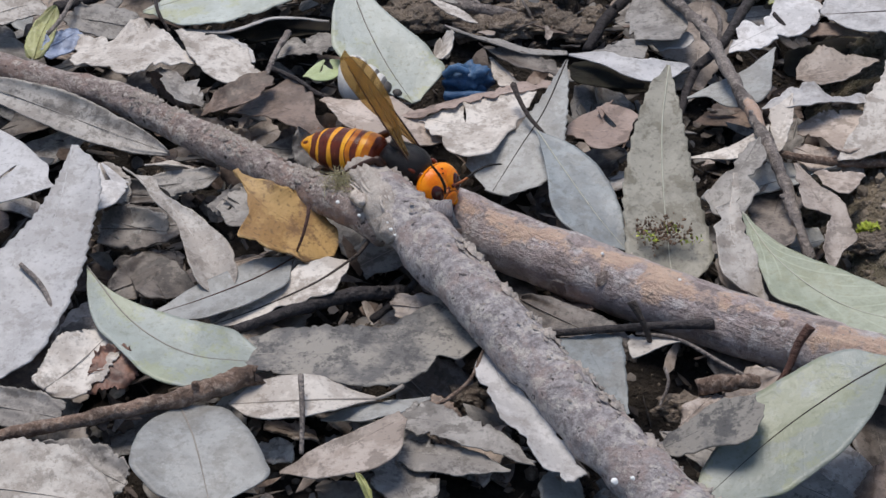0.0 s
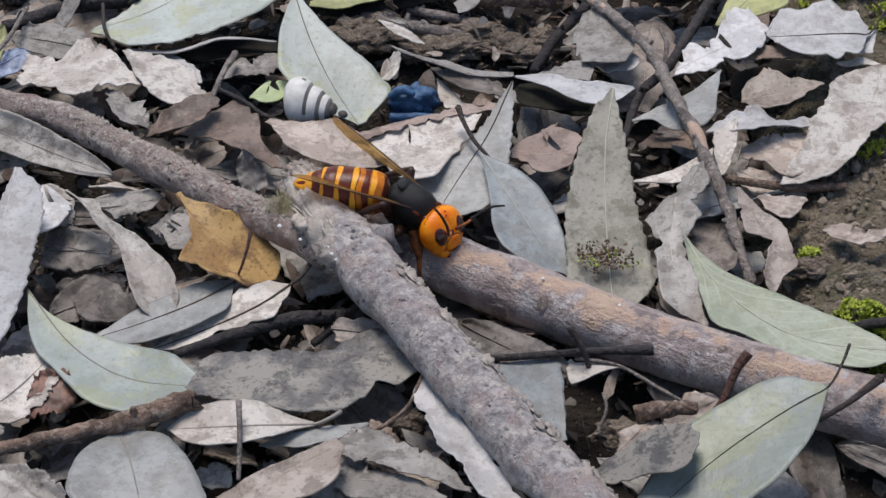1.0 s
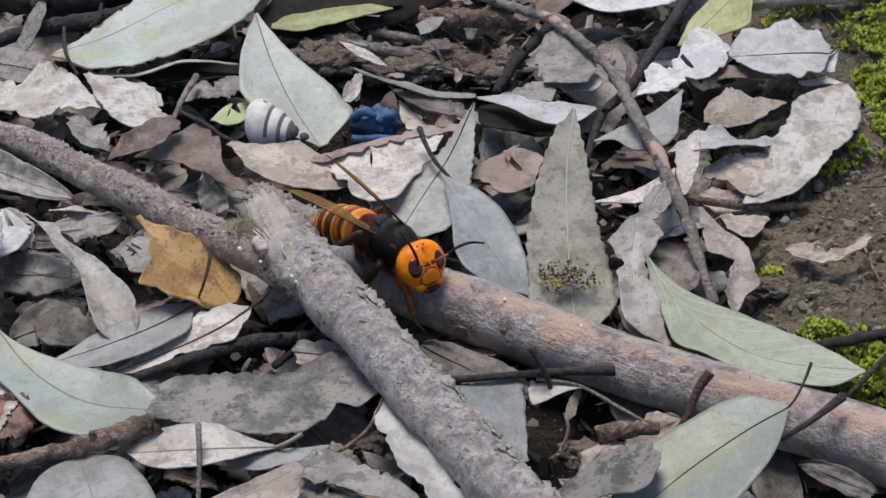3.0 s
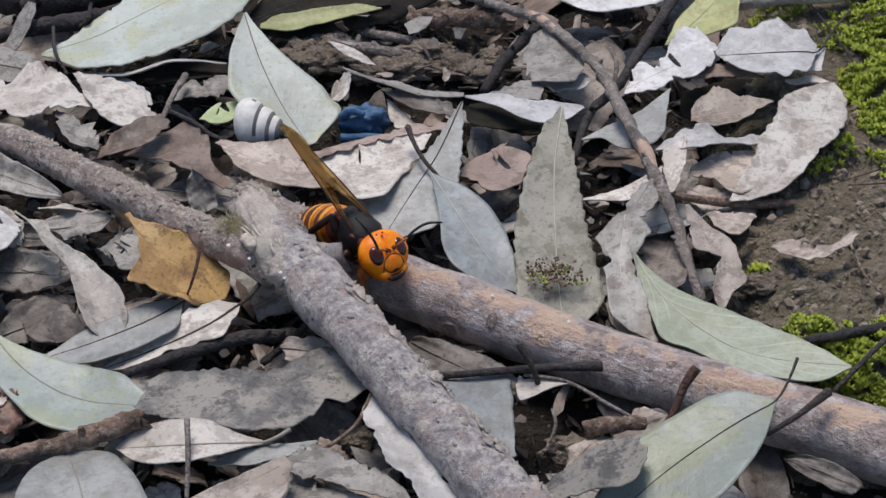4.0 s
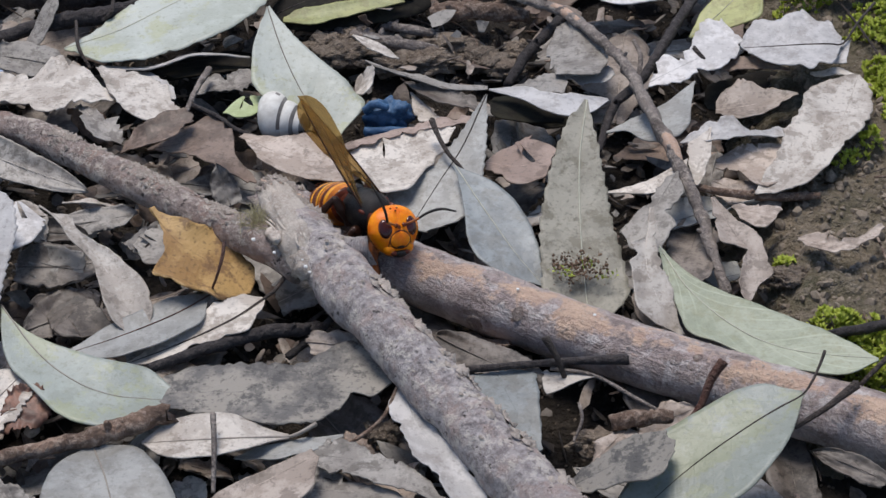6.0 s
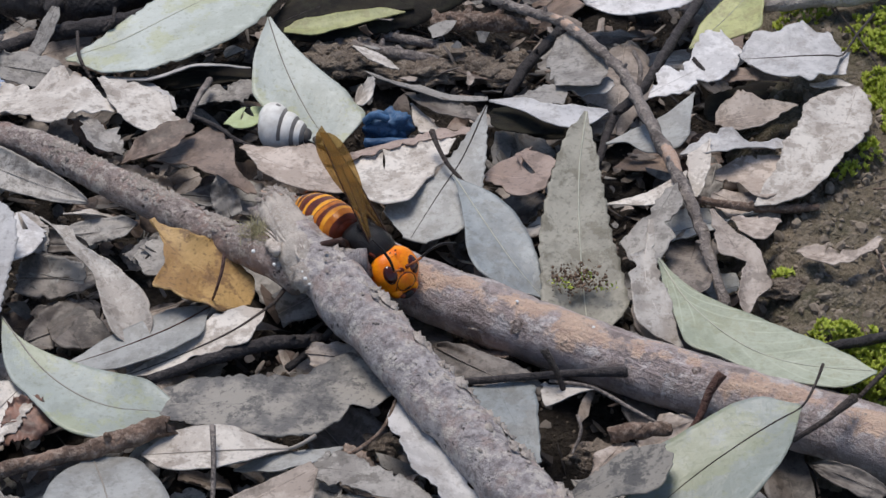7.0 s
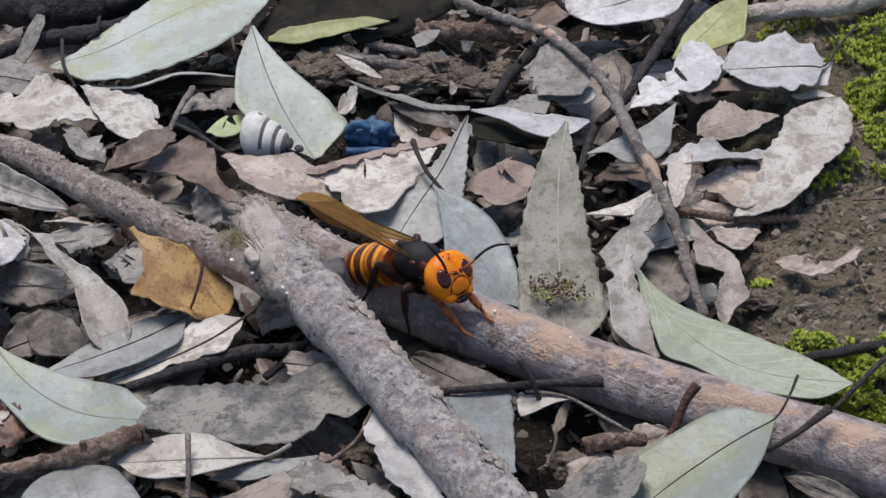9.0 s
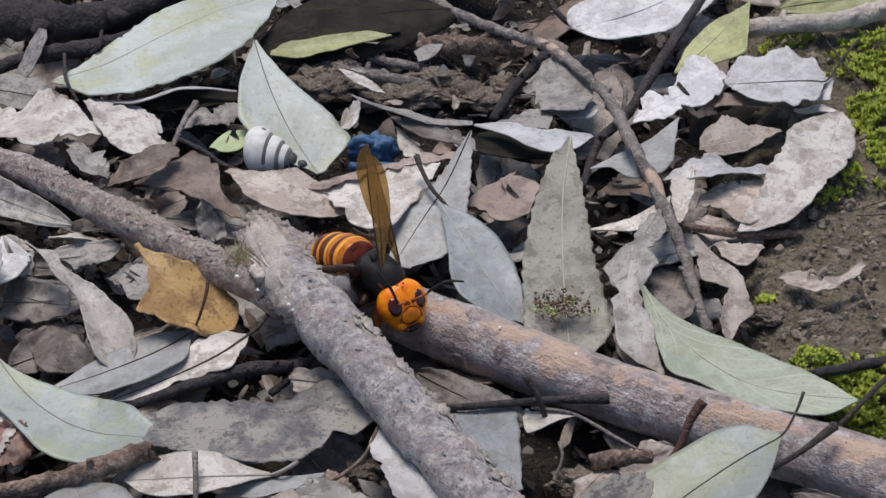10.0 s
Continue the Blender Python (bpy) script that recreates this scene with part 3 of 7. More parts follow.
def build_crumbs():
    rng = random.Random(4)
    spots = []
    bank = []
    for k in range(5200):
        x, y = rng.uniform(-0.14, 0.15), rng.uniform(-0.10, 0.17)
        r = 0.0004 + 0.0016 * rng.random() ** 4
        (bank if bank_height(x, y) > ground_height(x, y) else spots).append(((x, y, top_height(x, y) + r * 0.3), r))
    for k in range(1100):
        x, y = rng.uniform(0.06, 0.12), rng.uniform(-0.03, 0.05)
        r = 0.0003 + 0.0013 * rng.random() ** 3
        bank.append(((x, y, top_height(x, y) - r * 0.1), r))
    crumbs("soil_crumbs", spots, M_CRUMB, "loose crumbs of brown soil on the forest floor", "soil")
    crumbs("bank_crumbs", bank, M_BANKCRUMB, "loose crumbs of grey-brown soil on the bank", "soil")
    # rotted scraps of leaf and root in the gaps and on the bare soil
    verts, faces = [], []
    for k in range(1500):
        x, y = rng.uniform(-0.13, 0.14), rng.uniform(-0.10, 0.16)
        a, s = rng.uniform(0, 6.28), rng.uniform(0.0006, 0.0026)
        if bank_height(x, y) > ground_height(x, y):
            if k % 3:
                continue
            s *= 0.45
        c = Vector((x, y, top_height(x, y) + rng.uniform(0.0003, 0.002)))
        turn = Euler((rng.gauss(0, 0.5), rng.gauss(0, 0.5), a)).to_matrix()
        o = len(verts)
        long = rng.choice((1.0, 1.0, 1.6, 3.5))
        for q in range(6):
            w = q * 1.047
            verts.append(c + turn @ Vector((math.cos(w) * s * rng.uniform(0.6, 1.2) * long, math.sin(w) * s * rng.uniform(0.5, 1.1) / long ** 0.6, 0)))
        for q in range(6):
            verts.append(verts[o + q] - Vector((0, 0, 0.00018)))
        faces.append([o + q for q in range(6)])
        faces.append([o + 11 - q for q in range(6)])
        faces.extend([o + q, o + 6 + q, o + 6 + (q + 1) % 6, o + (q + 1) % 6] for q in range(6))
    scraps = bpy.data.meshes.new("leaf_scraps")
    scraps.from_pydata(verts, [], faces)
    scraps.materials.append(M_ROT_SHADE)
    tagged(new("leaf_scraps", scraps), "tiny brown scraps of rotted leaf and bark", "leaf scraps", kind="stuff")
    # broken bits of drier leaf, bent once, lying between the whole leaves
    verts, faces = [], []
    for k in range(900):
        x, y = rng.uniform(-0.13, 0.075), rng.uniform(-0.10, 0.12)
        if ((x - 0.022) / 0.016) ** 2 + ((y + 0.058) / 0.014) ** 2 < 1 or x > 0.035 and y < -0.05:
            continue
        s, long = rng.uniform(0.001, 0.003), rng.choice((1.0, 1.4, 2.2))
        c = Vector((x, y, ground_height(x, y) + rng.uniform(0.002, 0.009)))
        turn = Euler((rng.gauss(0, 0.45), rng.gauss(0, 0.45), rng.uniform(0, 6.28))).to_matrix()
        o, bow = len(verts), rng.uniform(-0.4, 0.6)
        edge = []
        for q in range(9):
            w, r = q * 0.698, rng.uniform(0.55, 1.15) * s
            px, py = math.cos(w) * r * long, math.sin(w) * r / long ** 0.5
            edge.append(Vector((px, py, bow * py * py / s)))
        verts += [c + turn @ p for p in edge] + [c] + [c + turn @ (p - Vector((0, 0, 0.0002))) for p in edge] + [c - turn @ Vector((0, 0, 0.0002))]
        for q in range(9):
            n = (q + 1) % 9
            faces += [(o + q, o + n, o + 9), (o + 10 + n, o + 10 + q, o + 19), (o + n, o + q, o + 10 + q, o + 10 + n)]
    bits = bpy.data.meshes.new("leaf_bits")
    bits.from_pydata(verts, [], faces)
    for m in (M_GREY, M_TAUPE, M_BROWN):
        bits.materials.append(m)
    bits.polygons.foreach_set("material_index", [(i // 27) * 7 % 3 for i in range(len(faces))])
    tagged(new("leaf_bits", bits), "broken grey and brown bits of dry leaf", "leaf scraps", kind="stuff")
    for k in range(70):
        x, y = rng.uniform(-0.12, 0.12), rng.uniform(-0.09, 0.14)
        a, s = rng.uniform(0, 6.28), rng.uniform(0.006, 0.018)
        z = top_height(x, y) + 0.002
        d = Vector((math.cos(a), math.sin(a), 0)) * s
        bow = Vector((-d.y, d.x, 0)) * rng.uniform(-0.35, 0.35)
        c = Vector((x, y, z))
        r = rng.uniform(0.15, 0.4)
        twig([c - d, c + bow + Vector((0, 0, 0.001)), c + d + Vector((0, 0, rng.uniform(-0.001, 0.002)))], [r, r, r * 0.7], rng.choice((M_TWIG2, M_TWIG, M_STALK)),
             "thin dry rootlet in the leaf litter", "rootlet", 0.1, 6, category="rootlet")


build_crumbs()


def clod(at, size, seed, label="crumbly brown clod of soil lying among leaves"):
    bm = bmesh.new()
    bmesh.ops.create_icosphere(bm, subdivisions=4, radius=1.0)
    for v in bm.verts:
        w = 1 + 0.6 * noise.noise(v.co * 1.6 + Vector((seed, 0, 0))) + 0.4 * noise.noise(v.co * 4.2 + Vector((0, seed, 0))) + 0.2 * noise.noise(v.co * 10)
        v.co = Vector((v.co.x * size[0] * 1.2, v.co.y * size[1], v.co.z * size[2] * 0.75)) * w / 1000
    ob = part("soil_clod", bm, M_CLOD, None)
    ob.location = at
    return tagged(ob, label, "soil clod")


for at, size, seed in (((-0.0301, 0.0744, 0.0000), (5, 4, 3.5), 1), ((-0.0222, 0.0780, -0.0010), (4, 4, 3), 2), ((-0.0086, 0.0743, -0.0010), (6, 4, 3), 3), ((0.0042, 0.0743, -0.0010), (5, 4, 3), 4),
                       ((-0.0331, 0.0802, 0.0000), (3.5, 3, 3), 5), ((0.0252, -0.0580, -0.0050), (4, 3, 3), 6), ((0.0677, -0.0094, -0.0010), (5, 3, 2), 8),
                       ((-0.0161, -0.0566, -0.0040), (3, 3, 2.5), 10), ((0.0130, 0.0796, -0.0020), (4, 3, 3), 11), ((-0.0033, 0.0802, 0.0000), (5, 3, 2.5), 13), ((0.0102, 0.0706, -0.0010), (4, 3, 2.5), 14), ((-0.0166, 0.0718, -0.0010), (5, 3, 2.5), 15), ((-0.0250, 0.0827, 0.0000), (4, 3, 3), 16)):
    clod(at, size, seed)


# ---- the two crossing branches ----
def crust_bits(ps, radii, first, last, angle, spread, count, size, seed):
    """Flakes of bark and lichen that cling along a branch."""
    rng = random.Random(seed)
    bm = bmesh.new()
    for k in range(count):
        s = first + (last - first) * rng.random()
        for again in range(4):      # in patches
            if noise.noise(Vector((s * 19, seed, 0))) < 0.0:
                s = first + (last - first) * rng.random()
        x = s * (len(ps) - 1)
        j = min(int(x), len(ps) - 2)
        c = ps[j].lerp(ps[j + 1], x - j)
        d = (ps[j + 1] - ps[j]).normalized()
        side = d.cross(Vector((0, 0, 1))).normalized()
        up = side.cross(d)
        a = radians(angle + rng.gauss(0, spread))
        q = side * math.cos(a) + up * math.sin(a)
        r = blend(radii, s)
        z = size * (0.4 + rng.random())
        at = c + q * (r + z * 0.1)
        e1, e2 = d * z * rng.uniform(0.8, 1.8), q.cross(d) * z * rng.uniform(0.6, 1.2)
        ring = [bm.verts.new(at + e1 * math.cos(w) * rng.uniform(0.6, 1.1) + e2 * math.sin(w) * rng.uniform(0.6, 1.1)) for w in (0.3, 1.4, 2.4, 3.4, 4.5, 5.5)]
        top = bm.verts.new(at + q * z * rng.uniform(0.4, 1.3) + e1 * rng.uniform(-0.5, 0.5))
        for i in range(6):
            bm.faces.new((ring[i], ring[(i + 1) % 6], top))
    return bm


def build_branches():
    # the lower branch, smooth and pinkish grey, bared along its top
    run = [(-0.0432, 0.0156, 0.0020), (-0.0272, 0.0020, 0.0020), (-0.0112, -0.0106, 0.0010), (0.0077, -0.0213, 0.0000), (0.0272, -0.0328, 0.0000), (0.0505, -0.0443, -0.0005), (0.0689, -0.0524, -0.0010), (0.0897, -0.0633, -0.0010), (0.1099, -0.0731, -0.0010)]
    radii = [0.0046, 0.0052, 0.0064, 0.0067, 0.0064, 0.0064, 0.0068, 0.0075, 0.0078]
    origin = Vector(run[0])
    log = new("fallen_branch")
    log.location = origin
    pts = [Vector(p) - origin for p in run]
    bm = bmesh.new()
    ps = tube(bm, pts, radii, sides=28, lumps=0.07, grain=160.0, seed=2.0, count=110, broken=1.2)
    part("stem", bm, M_WORN, log)
    part("flaking_bark", crust_bits(ps, radii, 0.0, 0.16, 80, 50, 160, 0.0007, 5), M_CRUST, log, "flaking grey bark at the broken end")
    part("grit", crust_bits(ps, radii, 0.2, 0.95, 90, 60, 150, 0.00025, 6), M_CRUST, log)
    for s, a, r in ((0.42, 40, 0.0016), (0.36, -8, 0.002), (0.61, 70, 0.0012), (0.72, 30, 0.0013)):
        x = s * (len(ps) - 1)
        c = ps[int(x)]
        d = (ps[int(x) + 1] - ps[int(x)]).normalized()
        side = d.cross(Vector((0, 0, 1))).normalized()
        q = side * math.cos(radians(a)) + side.cross(d) * math.sin(radians(a))
        b = blend(radii, s)
        part("knot", flat_tube([c + q * b * 0.9, c + q * (b * 1.0), c + q * (b * 1.03)], [r, r * 0.9, r * 0.3], sides=14, lumps=0.5, seed=s * 50), M_BARK2, log)
    tagged(log, "smooth pinkish-grey fallen branch with orange bared wood on top", "branch")

    # the upper branch with its thin side arm, rough bark
    main = [(-0.0404, 0.0010, 0.0090), (-0.0335, -0.0107, 0.0100), (-0.0240, -0.0274, 0.0100), (-0.0145, -0.0427, 0.0090), (-0.0037, -0.0587, 0.0070), (0.0071, -0.0745, 0.0050), (0.0184, -0.0899, 0.0030), (0.0302, -0.1058, 0.0020)]
    wide = [0.0046, 0.0060, 0.0062, 0.0057, 0.0058, 0.0058, 0.0060, 0.0062]
    arm = [(-0.1417, 0.0526, 0.0060), (-0.1236, 0.0450, 0.0060), (-0.1097, 0.0378, 0.0060), (-0.0962, 0.0317, 0.0070), (-0.0824, 0.0214, 0.0070), (-0.0674, 0.0088, 0.0080), (-0.0530, -0.0038, 0.0090), (-0.0417, -0.0117, 0.0090), (-0.0332, -0.0182, 0.0080)]
    thin = [0.0033, 0.0034, 0.0034, 0.0034, 0.0036, 0.0037, 0.0037, 0.0040, 0.0040]
    origin = Vector(main[0])
    stick = new("broken_branch")
    stick.location = origin
    bm = bmesh.new()
    ps = tube(bm, [Vector(p) - origin for p in main], wide, sides=34, lumps=0.15, grain=130.0, seed=6.0, count=110, broken=1.5)
    part("stem", bm, M_BARK, stick)
    part("stem_crust", crust_bits(ps, wide, 0.10, 1.0, 130, 34, 260, 0.0004, 7), M_CRUST, stick, "pale lichen and bark flakes")
    part("torn_end", crust_bits(ps, wide, 0.0, 0.14, 110, 60, 150, 0.0008, 17), M_CRUST, stick, "splintered pale end")
    part("edge_crust", crust_bits(ps, wide, 0.12, 1.0, 150, 20, 340, 0.0009, 27), M_CRUST, stick, "crumbling crust along the branch")
    rng = random.Random(14)
    pale = rough_material("splintered_wood", (0.56, 0.495, 0.43), (0.38, 0.32, 0.275), (0.66, 0.60, 0.53), 500.0, 0.85, 0.6, 0.0006)
    seam = [Vector(p) - origin for p in ((-0.0404, 0.0015, 0.0140), (-0.0367, -0.0084, 0.0156), (-0.0336, -0.0169, 0.0158), (-0.0322, -0.0226, 0.0150))]
    slab = bmesh.new()
    core = [(-0.0398, 0.0012, 0.0118), (-0.0372, -0.0070, 0.0122), (-0.0340, -0.0150, 0.0118), (-0.0318, -0.0215, 0.0105)]
    tube(slab, [Vector(p) - origin for p in core], [0.0036, 0.0046, 0.0047, 0.0036], sides=48, lumps=0.06, grain=220.0, seed=3.0, count=40, broken=1.6)
    slab.normal_update()
    slab.verts.ensure_lookup_table()
    for i, v in enumerate(slab.verts[: 48 * 40]):      # weathered grain along the wood
        row, k = divmod(i, 48)
        v.co += v.normal * (0.0007 * noise.noise(Vector((k * 0.55, row * 0.09, 1))) + 0.0005 * noise.noise(Vector((k * 1.3, row * 0.16, 5))) + 0.0003 * noise.noise(Vector((k * 0.5, row * 0.9, 9))))
    part("split_end", slab, pale, stick, "pale weathered split end")
    for k in range(26):
        first = rng.uniform(0, 0.6)
        last = min(1.0, first + rng.uniform(0.16, 0.4))
        shift, phase = rng.gauss(0, 0.0024), rng.uniform(0, 6.28)
        run = []
        for q in range(5):
            s = first + (last - first) * q / 4
            c = spline(seam, 41)[int(s * 40)]
            x = shift + 0.0004 * math.sin(phase + q)
            run.append(c + Vector((0.80, 0.55, 0)) * x + Vector((0, 0, -110 * x * x + 0.0002)))
        part("splinter", flat_tube(run, [0.0001, 0.00026, 0.0003, 0.00026, 0.0001], sides=6, lumps=0.35, seed=k, count=12), pale, stick)
    part("torn_knot", flat_tube([Vector((-0.0410, -0.0105, 0.0110)) - origin, Vector((-0.0391, -0.0161, 0.0140)) - origin, Vector((-0.0385, -0.0182, 0.0150)) - origin], [0.0015, 0.0013, 0.0005], sides=16, lumps=0.9, grain=700.0, seed=4, broken=0.8), pale, stick, "pale torn knot in the fork")
    part("bark_knob", flat_tube([Vector((-0.0341, -0.0167, 0.0110)) - origin, Vector((-0.0324, -0.0230, 0.0120)) - origin, Vector((-0.0320, -0.0259, 0.0110)) - origin], [0.0026, 0.0028, 0.0014], sides=20, lumps=0.45, grain=420.0, seed=7, count=16, broken=0.8), M_CRUST, stick, "crusty knob under the fork")
    part("broken_stub", flat_tube([Vector((-0.0275, -0.0167, 0.0110)) - origin, Vector((-0.0231, -0.0194, 0.0130)) - origin, Vector((-0.0200, -0.0190, 0.0130)) - origin], [0.0034, 0.0031, 0.0026], sides=18, lumps=0.3, grain=400.0, seed=4, broken=1.2), M_BARK, stick, "short broken side stub")
    bm = bmesh.new()
    qs = tube(bm, [Vector(p) - origin for p in arm], thin, sides=26, lumps=0.16, grain=170.0, seed=9.0, count=120, broken=0.6)
    part("side_arm", bm, M_BARK2, stick, "thinner brown side arm of the branch")
    part("arm_crust", crust_bits(qs, thin, 0.38, 1.0, 105, 26, 800, 0.0005, 8), M_CRUST, stick, "pale lichen and bark flakes")
    bm = bmesh.new()
    rng = random.Random(3)
    fluff = Vector((-0.0431, -0.0088, 0.0130)) - origin
    for k in range(150):
        d = Vector((rng.gauss(0, 1), rng.gauss(0, 1), abs(rng.gauss(0, 0.7)))).normalized() * 1.4
        a = fluff + Vector((rng.gauss(0, 0.0014), rng.gauss(0, 0.0014), 0))
        tube(bm, [a, a + d * 0.001, a + d * 0.002 + Vector((rng.gauss(0, 0.0006), rng.gauss(0, 0.0006), 0))], [0.00008, 0.00004], sides=4, count=4)
    part("lichen_tuft", bm, rough_material("dry_lichen", (0.50, 0.45, 0.26), (0.34, 0.29, 0.16), (0.62, 0.58, 0.38), 500.0, 0.9), stick, "yellowish tuft of lichen in the fork")
    tagged(stick, "rough grey-brown broken branch with a thinner side arm", "branch")


build_branches()


def bead(at, r, material, name, label, category):
    bm = bmesh.new()
    bmesh.ops.create_icosphere(bm, subdivisions=3, radius=r)
    for v in bm.verts:
        v.co *= 1 + 0.25 * noise.noise(v.co / r * 1.3)
        v.co.z *= 0.7
    ob = part(name, bm, material, None)
    ob.location = at
    return tagged(ob, label, category)


M_GRIT = shell_material("white_grit", (0.8, 0.79, 0.76), (0.65, 0.63, 0.6), 0.6)
def build_grit():
    rng = random.Random(31)
    spots = (((-0.0318, -0.0273, 0.0150), 0.0004), ((-0.0310, -0.0285, 0.0145), 0.0003), ((-0.0328, -0.0250, 0.0150), 0.00025), ((-0.0436, -0.0155, 0.0130), 0.00045), ((-0.0386, -0.0213, 0.0140), 0.00035), ((0.0109, -0.0953, 0.0095), 0.0007), ((0.0141, -0.0950, 0.0100), 0.00045),
             ((0.0261, -0.0324, 0.0065), 0.0004), ((0.0111, -0.0245, 0.0070), 0.00035), ((-0.0189, -0.0449, 0.0080), 0.00035))
    for at, r in spots:
        bead(Vector(at) + Vector((rng.uniform(-1, 1) * 0.0003, 0, 0)), r, M_GRIT, "grit_grain", "white grain of grit on the rough branch", "grit")


build_grit()

# ---- twigs ----
DK, GY = "thin dark rotting twig lying on leaf litter", "grey-brown crooked twig lying on leaf litter"
twig([(-0.0079, 0.1083, 0.0080), (0.0005, 0.0982, 0.0080), (0.0142, 0.0874, 0.0080), (0.0237, 0.0814, 0.0080), (0.0362, 0.0610, 0.0080), (0.0413, 0.0415, 0.0080), (0.0455, 0.0266, 0.0070), (0.0493, 0.0130, 0.0050), (0.0521, -0.0004, 0.0020), (0.0551, -0.0149, -0.0020)],
     [1.2, 1.3, 1.3, 1.25, 1.35, 1.5, 1.55, 1.5, 1.3, 1.15], M_GREYTWIG, "grey twig with flaking bark and bared brown patches", lumps=0.5, knobs=9, bared=((0.62, 0.70), (0.30, 0.36)))
twig([(0.0655, 0.1149, 0.0060), (0.0555, 0.0911, 0.0060), (0.0468, 0.0711, 0.0050), (0.0412, 0.0581, 0.0040), (0.0345, 0.0490, 0.0030), (0.0303, 0.0352, 0.0000)], [1.2, 1.3, 1.3, 1.1, 1.2, 0.8], M_TWIG, DK, knobs=3)
twig([(0.0238, 0.0885, 0.0020), (0.0156, 0.0749, 0.0010), (0.0103, 0.0622, 0.0000)], [1.3, 1.4, 1.1], M_TWIG, DK, knobs=2)
twig([(-0.0630, -0.0450, 0.0030), (-0.0517, -0.0388, 0.0030), (-0.0406, -0.0337, 0.0030), (-0.0294, -0.0296, 0.0010)], [1.0, 1.3, 1.5, 1.2], M_TWIG, "black damp twig among pale leaves", knobs=3)
twig([(-0.0050, -0.0457, 0.0030), (0.0018, -0.0452, 0.0030), (0.0153, -0.0446, 0.0040), (0.0244, -0.0437, 0.0040), (0.0325, -0.0434, 0.0040)], [0.7, 0.75, 0.8, 0.85, 1.2], M_TWIG, "straight dark leaf stalk with a swollen end", "leaf_stalk", 0.1, category="stalk")
twig([(-0.1104, -0.0811, 0.0040), (-0.1045, -0.0782, 0.0040), (-0.0919, -0.0753, 0.0050), (-0.0799, -0.0698, 0.0040), (-0.0709, -0.0677, 0.0050), (-0.0635, -0.0650, 0.0060), (-0.0577, -0.0619, 0.0060)], [0.9, 1.2, 1.5, 1.5, 1.8, 2.1, 2.2], M_TWIG2, "brown twig with peeling bark and a pale snapped end", lumps=0.35, broken=2.2, knobs=1)
twig([(0.0204, -0.0467, 0.0000), (0.0184, -0.0460, 0.0060), (0.0158, -0.0438, 0.0100)], [0.55, 0.6, 0.85], M_STALK, "short dark leaf stalk standing on end", "leaf_stalk", 0.1, category="stalk")
twig([(0.0437, -0.0578, 0.0000), (0.0460, -0.0562, 0.0030), (0.0480, -0.0532, 0.0070), (0.0504, -0.0513, 0.0100)], [0.6, 0.75, 0.9, 1.05], M_REDSTALK, "red-brown leaf stalk with a swollen end", "leaf_stalk", 0.1, category="stalk")
twig([(0.0630, -0.0663, 0.0060), (0.0692, -0.0629, 0.0080), (0.0755, -0.0582, 0.0100)], [0.5, 0.6, 0.95], M_STALK, "dark curved leaf stalk with a swollen end", "leaf_stalk", 0.1, category="stalk")
twig([(0.0727, -0.0355, 0.0040), (0.0797, -0.0340, 0.0040), (0.0904, -0.0311, 0.0040), (0.1065, -0.0256, 0.0020)], [0.9, 1.2, 1.2, 1.1], M_TWIG, "black damp twig beside moss", knobs=2)
twig([(0.0778, -0.0502, 0.0030), (0.0837, -0.0451, 0.0060), (0.0887, -0.0404, 0.0080), (0.0989, -0.0270, 0.0060)], [0.5, 0.55, 0.6, 0.6], M_STALK, "thin dark stalk of the green leaf", "leaf_stalk", 0.1, category="stalk")
twig([(-0.0473, -0.0814, 0.0030), (-0.0475, -0.0732, 0.0070), (-0.0482, -0.0657, 0.0090)], [0.45, 0.5, 0.6], M_GREYTWIG, "thin grey leaf stalk standing on end", "leaf_stalk", 0.1, category="stalk")
twig([(-0.0624, 0.0467, 0.0050), (-0.0562, 0.0421, 0.0050), (-0.0502, 0.0372, 0.0040), (-0.0399, 0.0343, 0.0020)], [0.6, 0.6, 0.55, 0.4], M_TWIG, DK, knobs=1)
twig([(-0.0589, 0.0598, 0.0060), (-0.0609, 0.0527, 0.0060), (-0.0627, 0.0448, 0.0050), (-0.0636, 0.0390, 0.0040)], [0.9, 0.7, 0.6, 0.4], M_GREYTWIG, GY, knobs=1)
twig([(-0.0306, 0.0850, 0.0000), (-0.0195, 0.0799, 0.0010), (-0.0059, 0.0769, 0.0000)], [1.5, 1.7, 1.4], M_GREYTWIG, "thick dark rotten stick half buried in soil", "stick", knobs=4, category="stick")
twig([(-0.0197, 0.0886, 0.0000), (-0.0114, 0.0845, 0.0010), (-0.0019, 0.0825, 0.0000)], [1.1, 1.3, 1.0], M_GREYTWIG, "thick dark rotten stick half buried in soil", "stick", knobs=4, category="stick")
twig([(-0.0077, 0.0884, 0.0030), (0.0008, 0.0884, 0.0040), (0.0090, 0.0879, 0.0040), (0.0158, 0.0879, 0.0030)], [2.2, 2.4, 2.3, 1.6], M_TWIG2, "short stubby brown stick with rough bark", "stick", 0.35, 14, knobs=4, category="stick")
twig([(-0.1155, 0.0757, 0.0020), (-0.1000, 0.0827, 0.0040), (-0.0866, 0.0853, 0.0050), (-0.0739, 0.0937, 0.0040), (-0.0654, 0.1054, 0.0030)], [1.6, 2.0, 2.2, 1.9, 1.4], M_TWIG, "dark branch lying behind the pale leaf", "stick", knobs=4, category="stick")
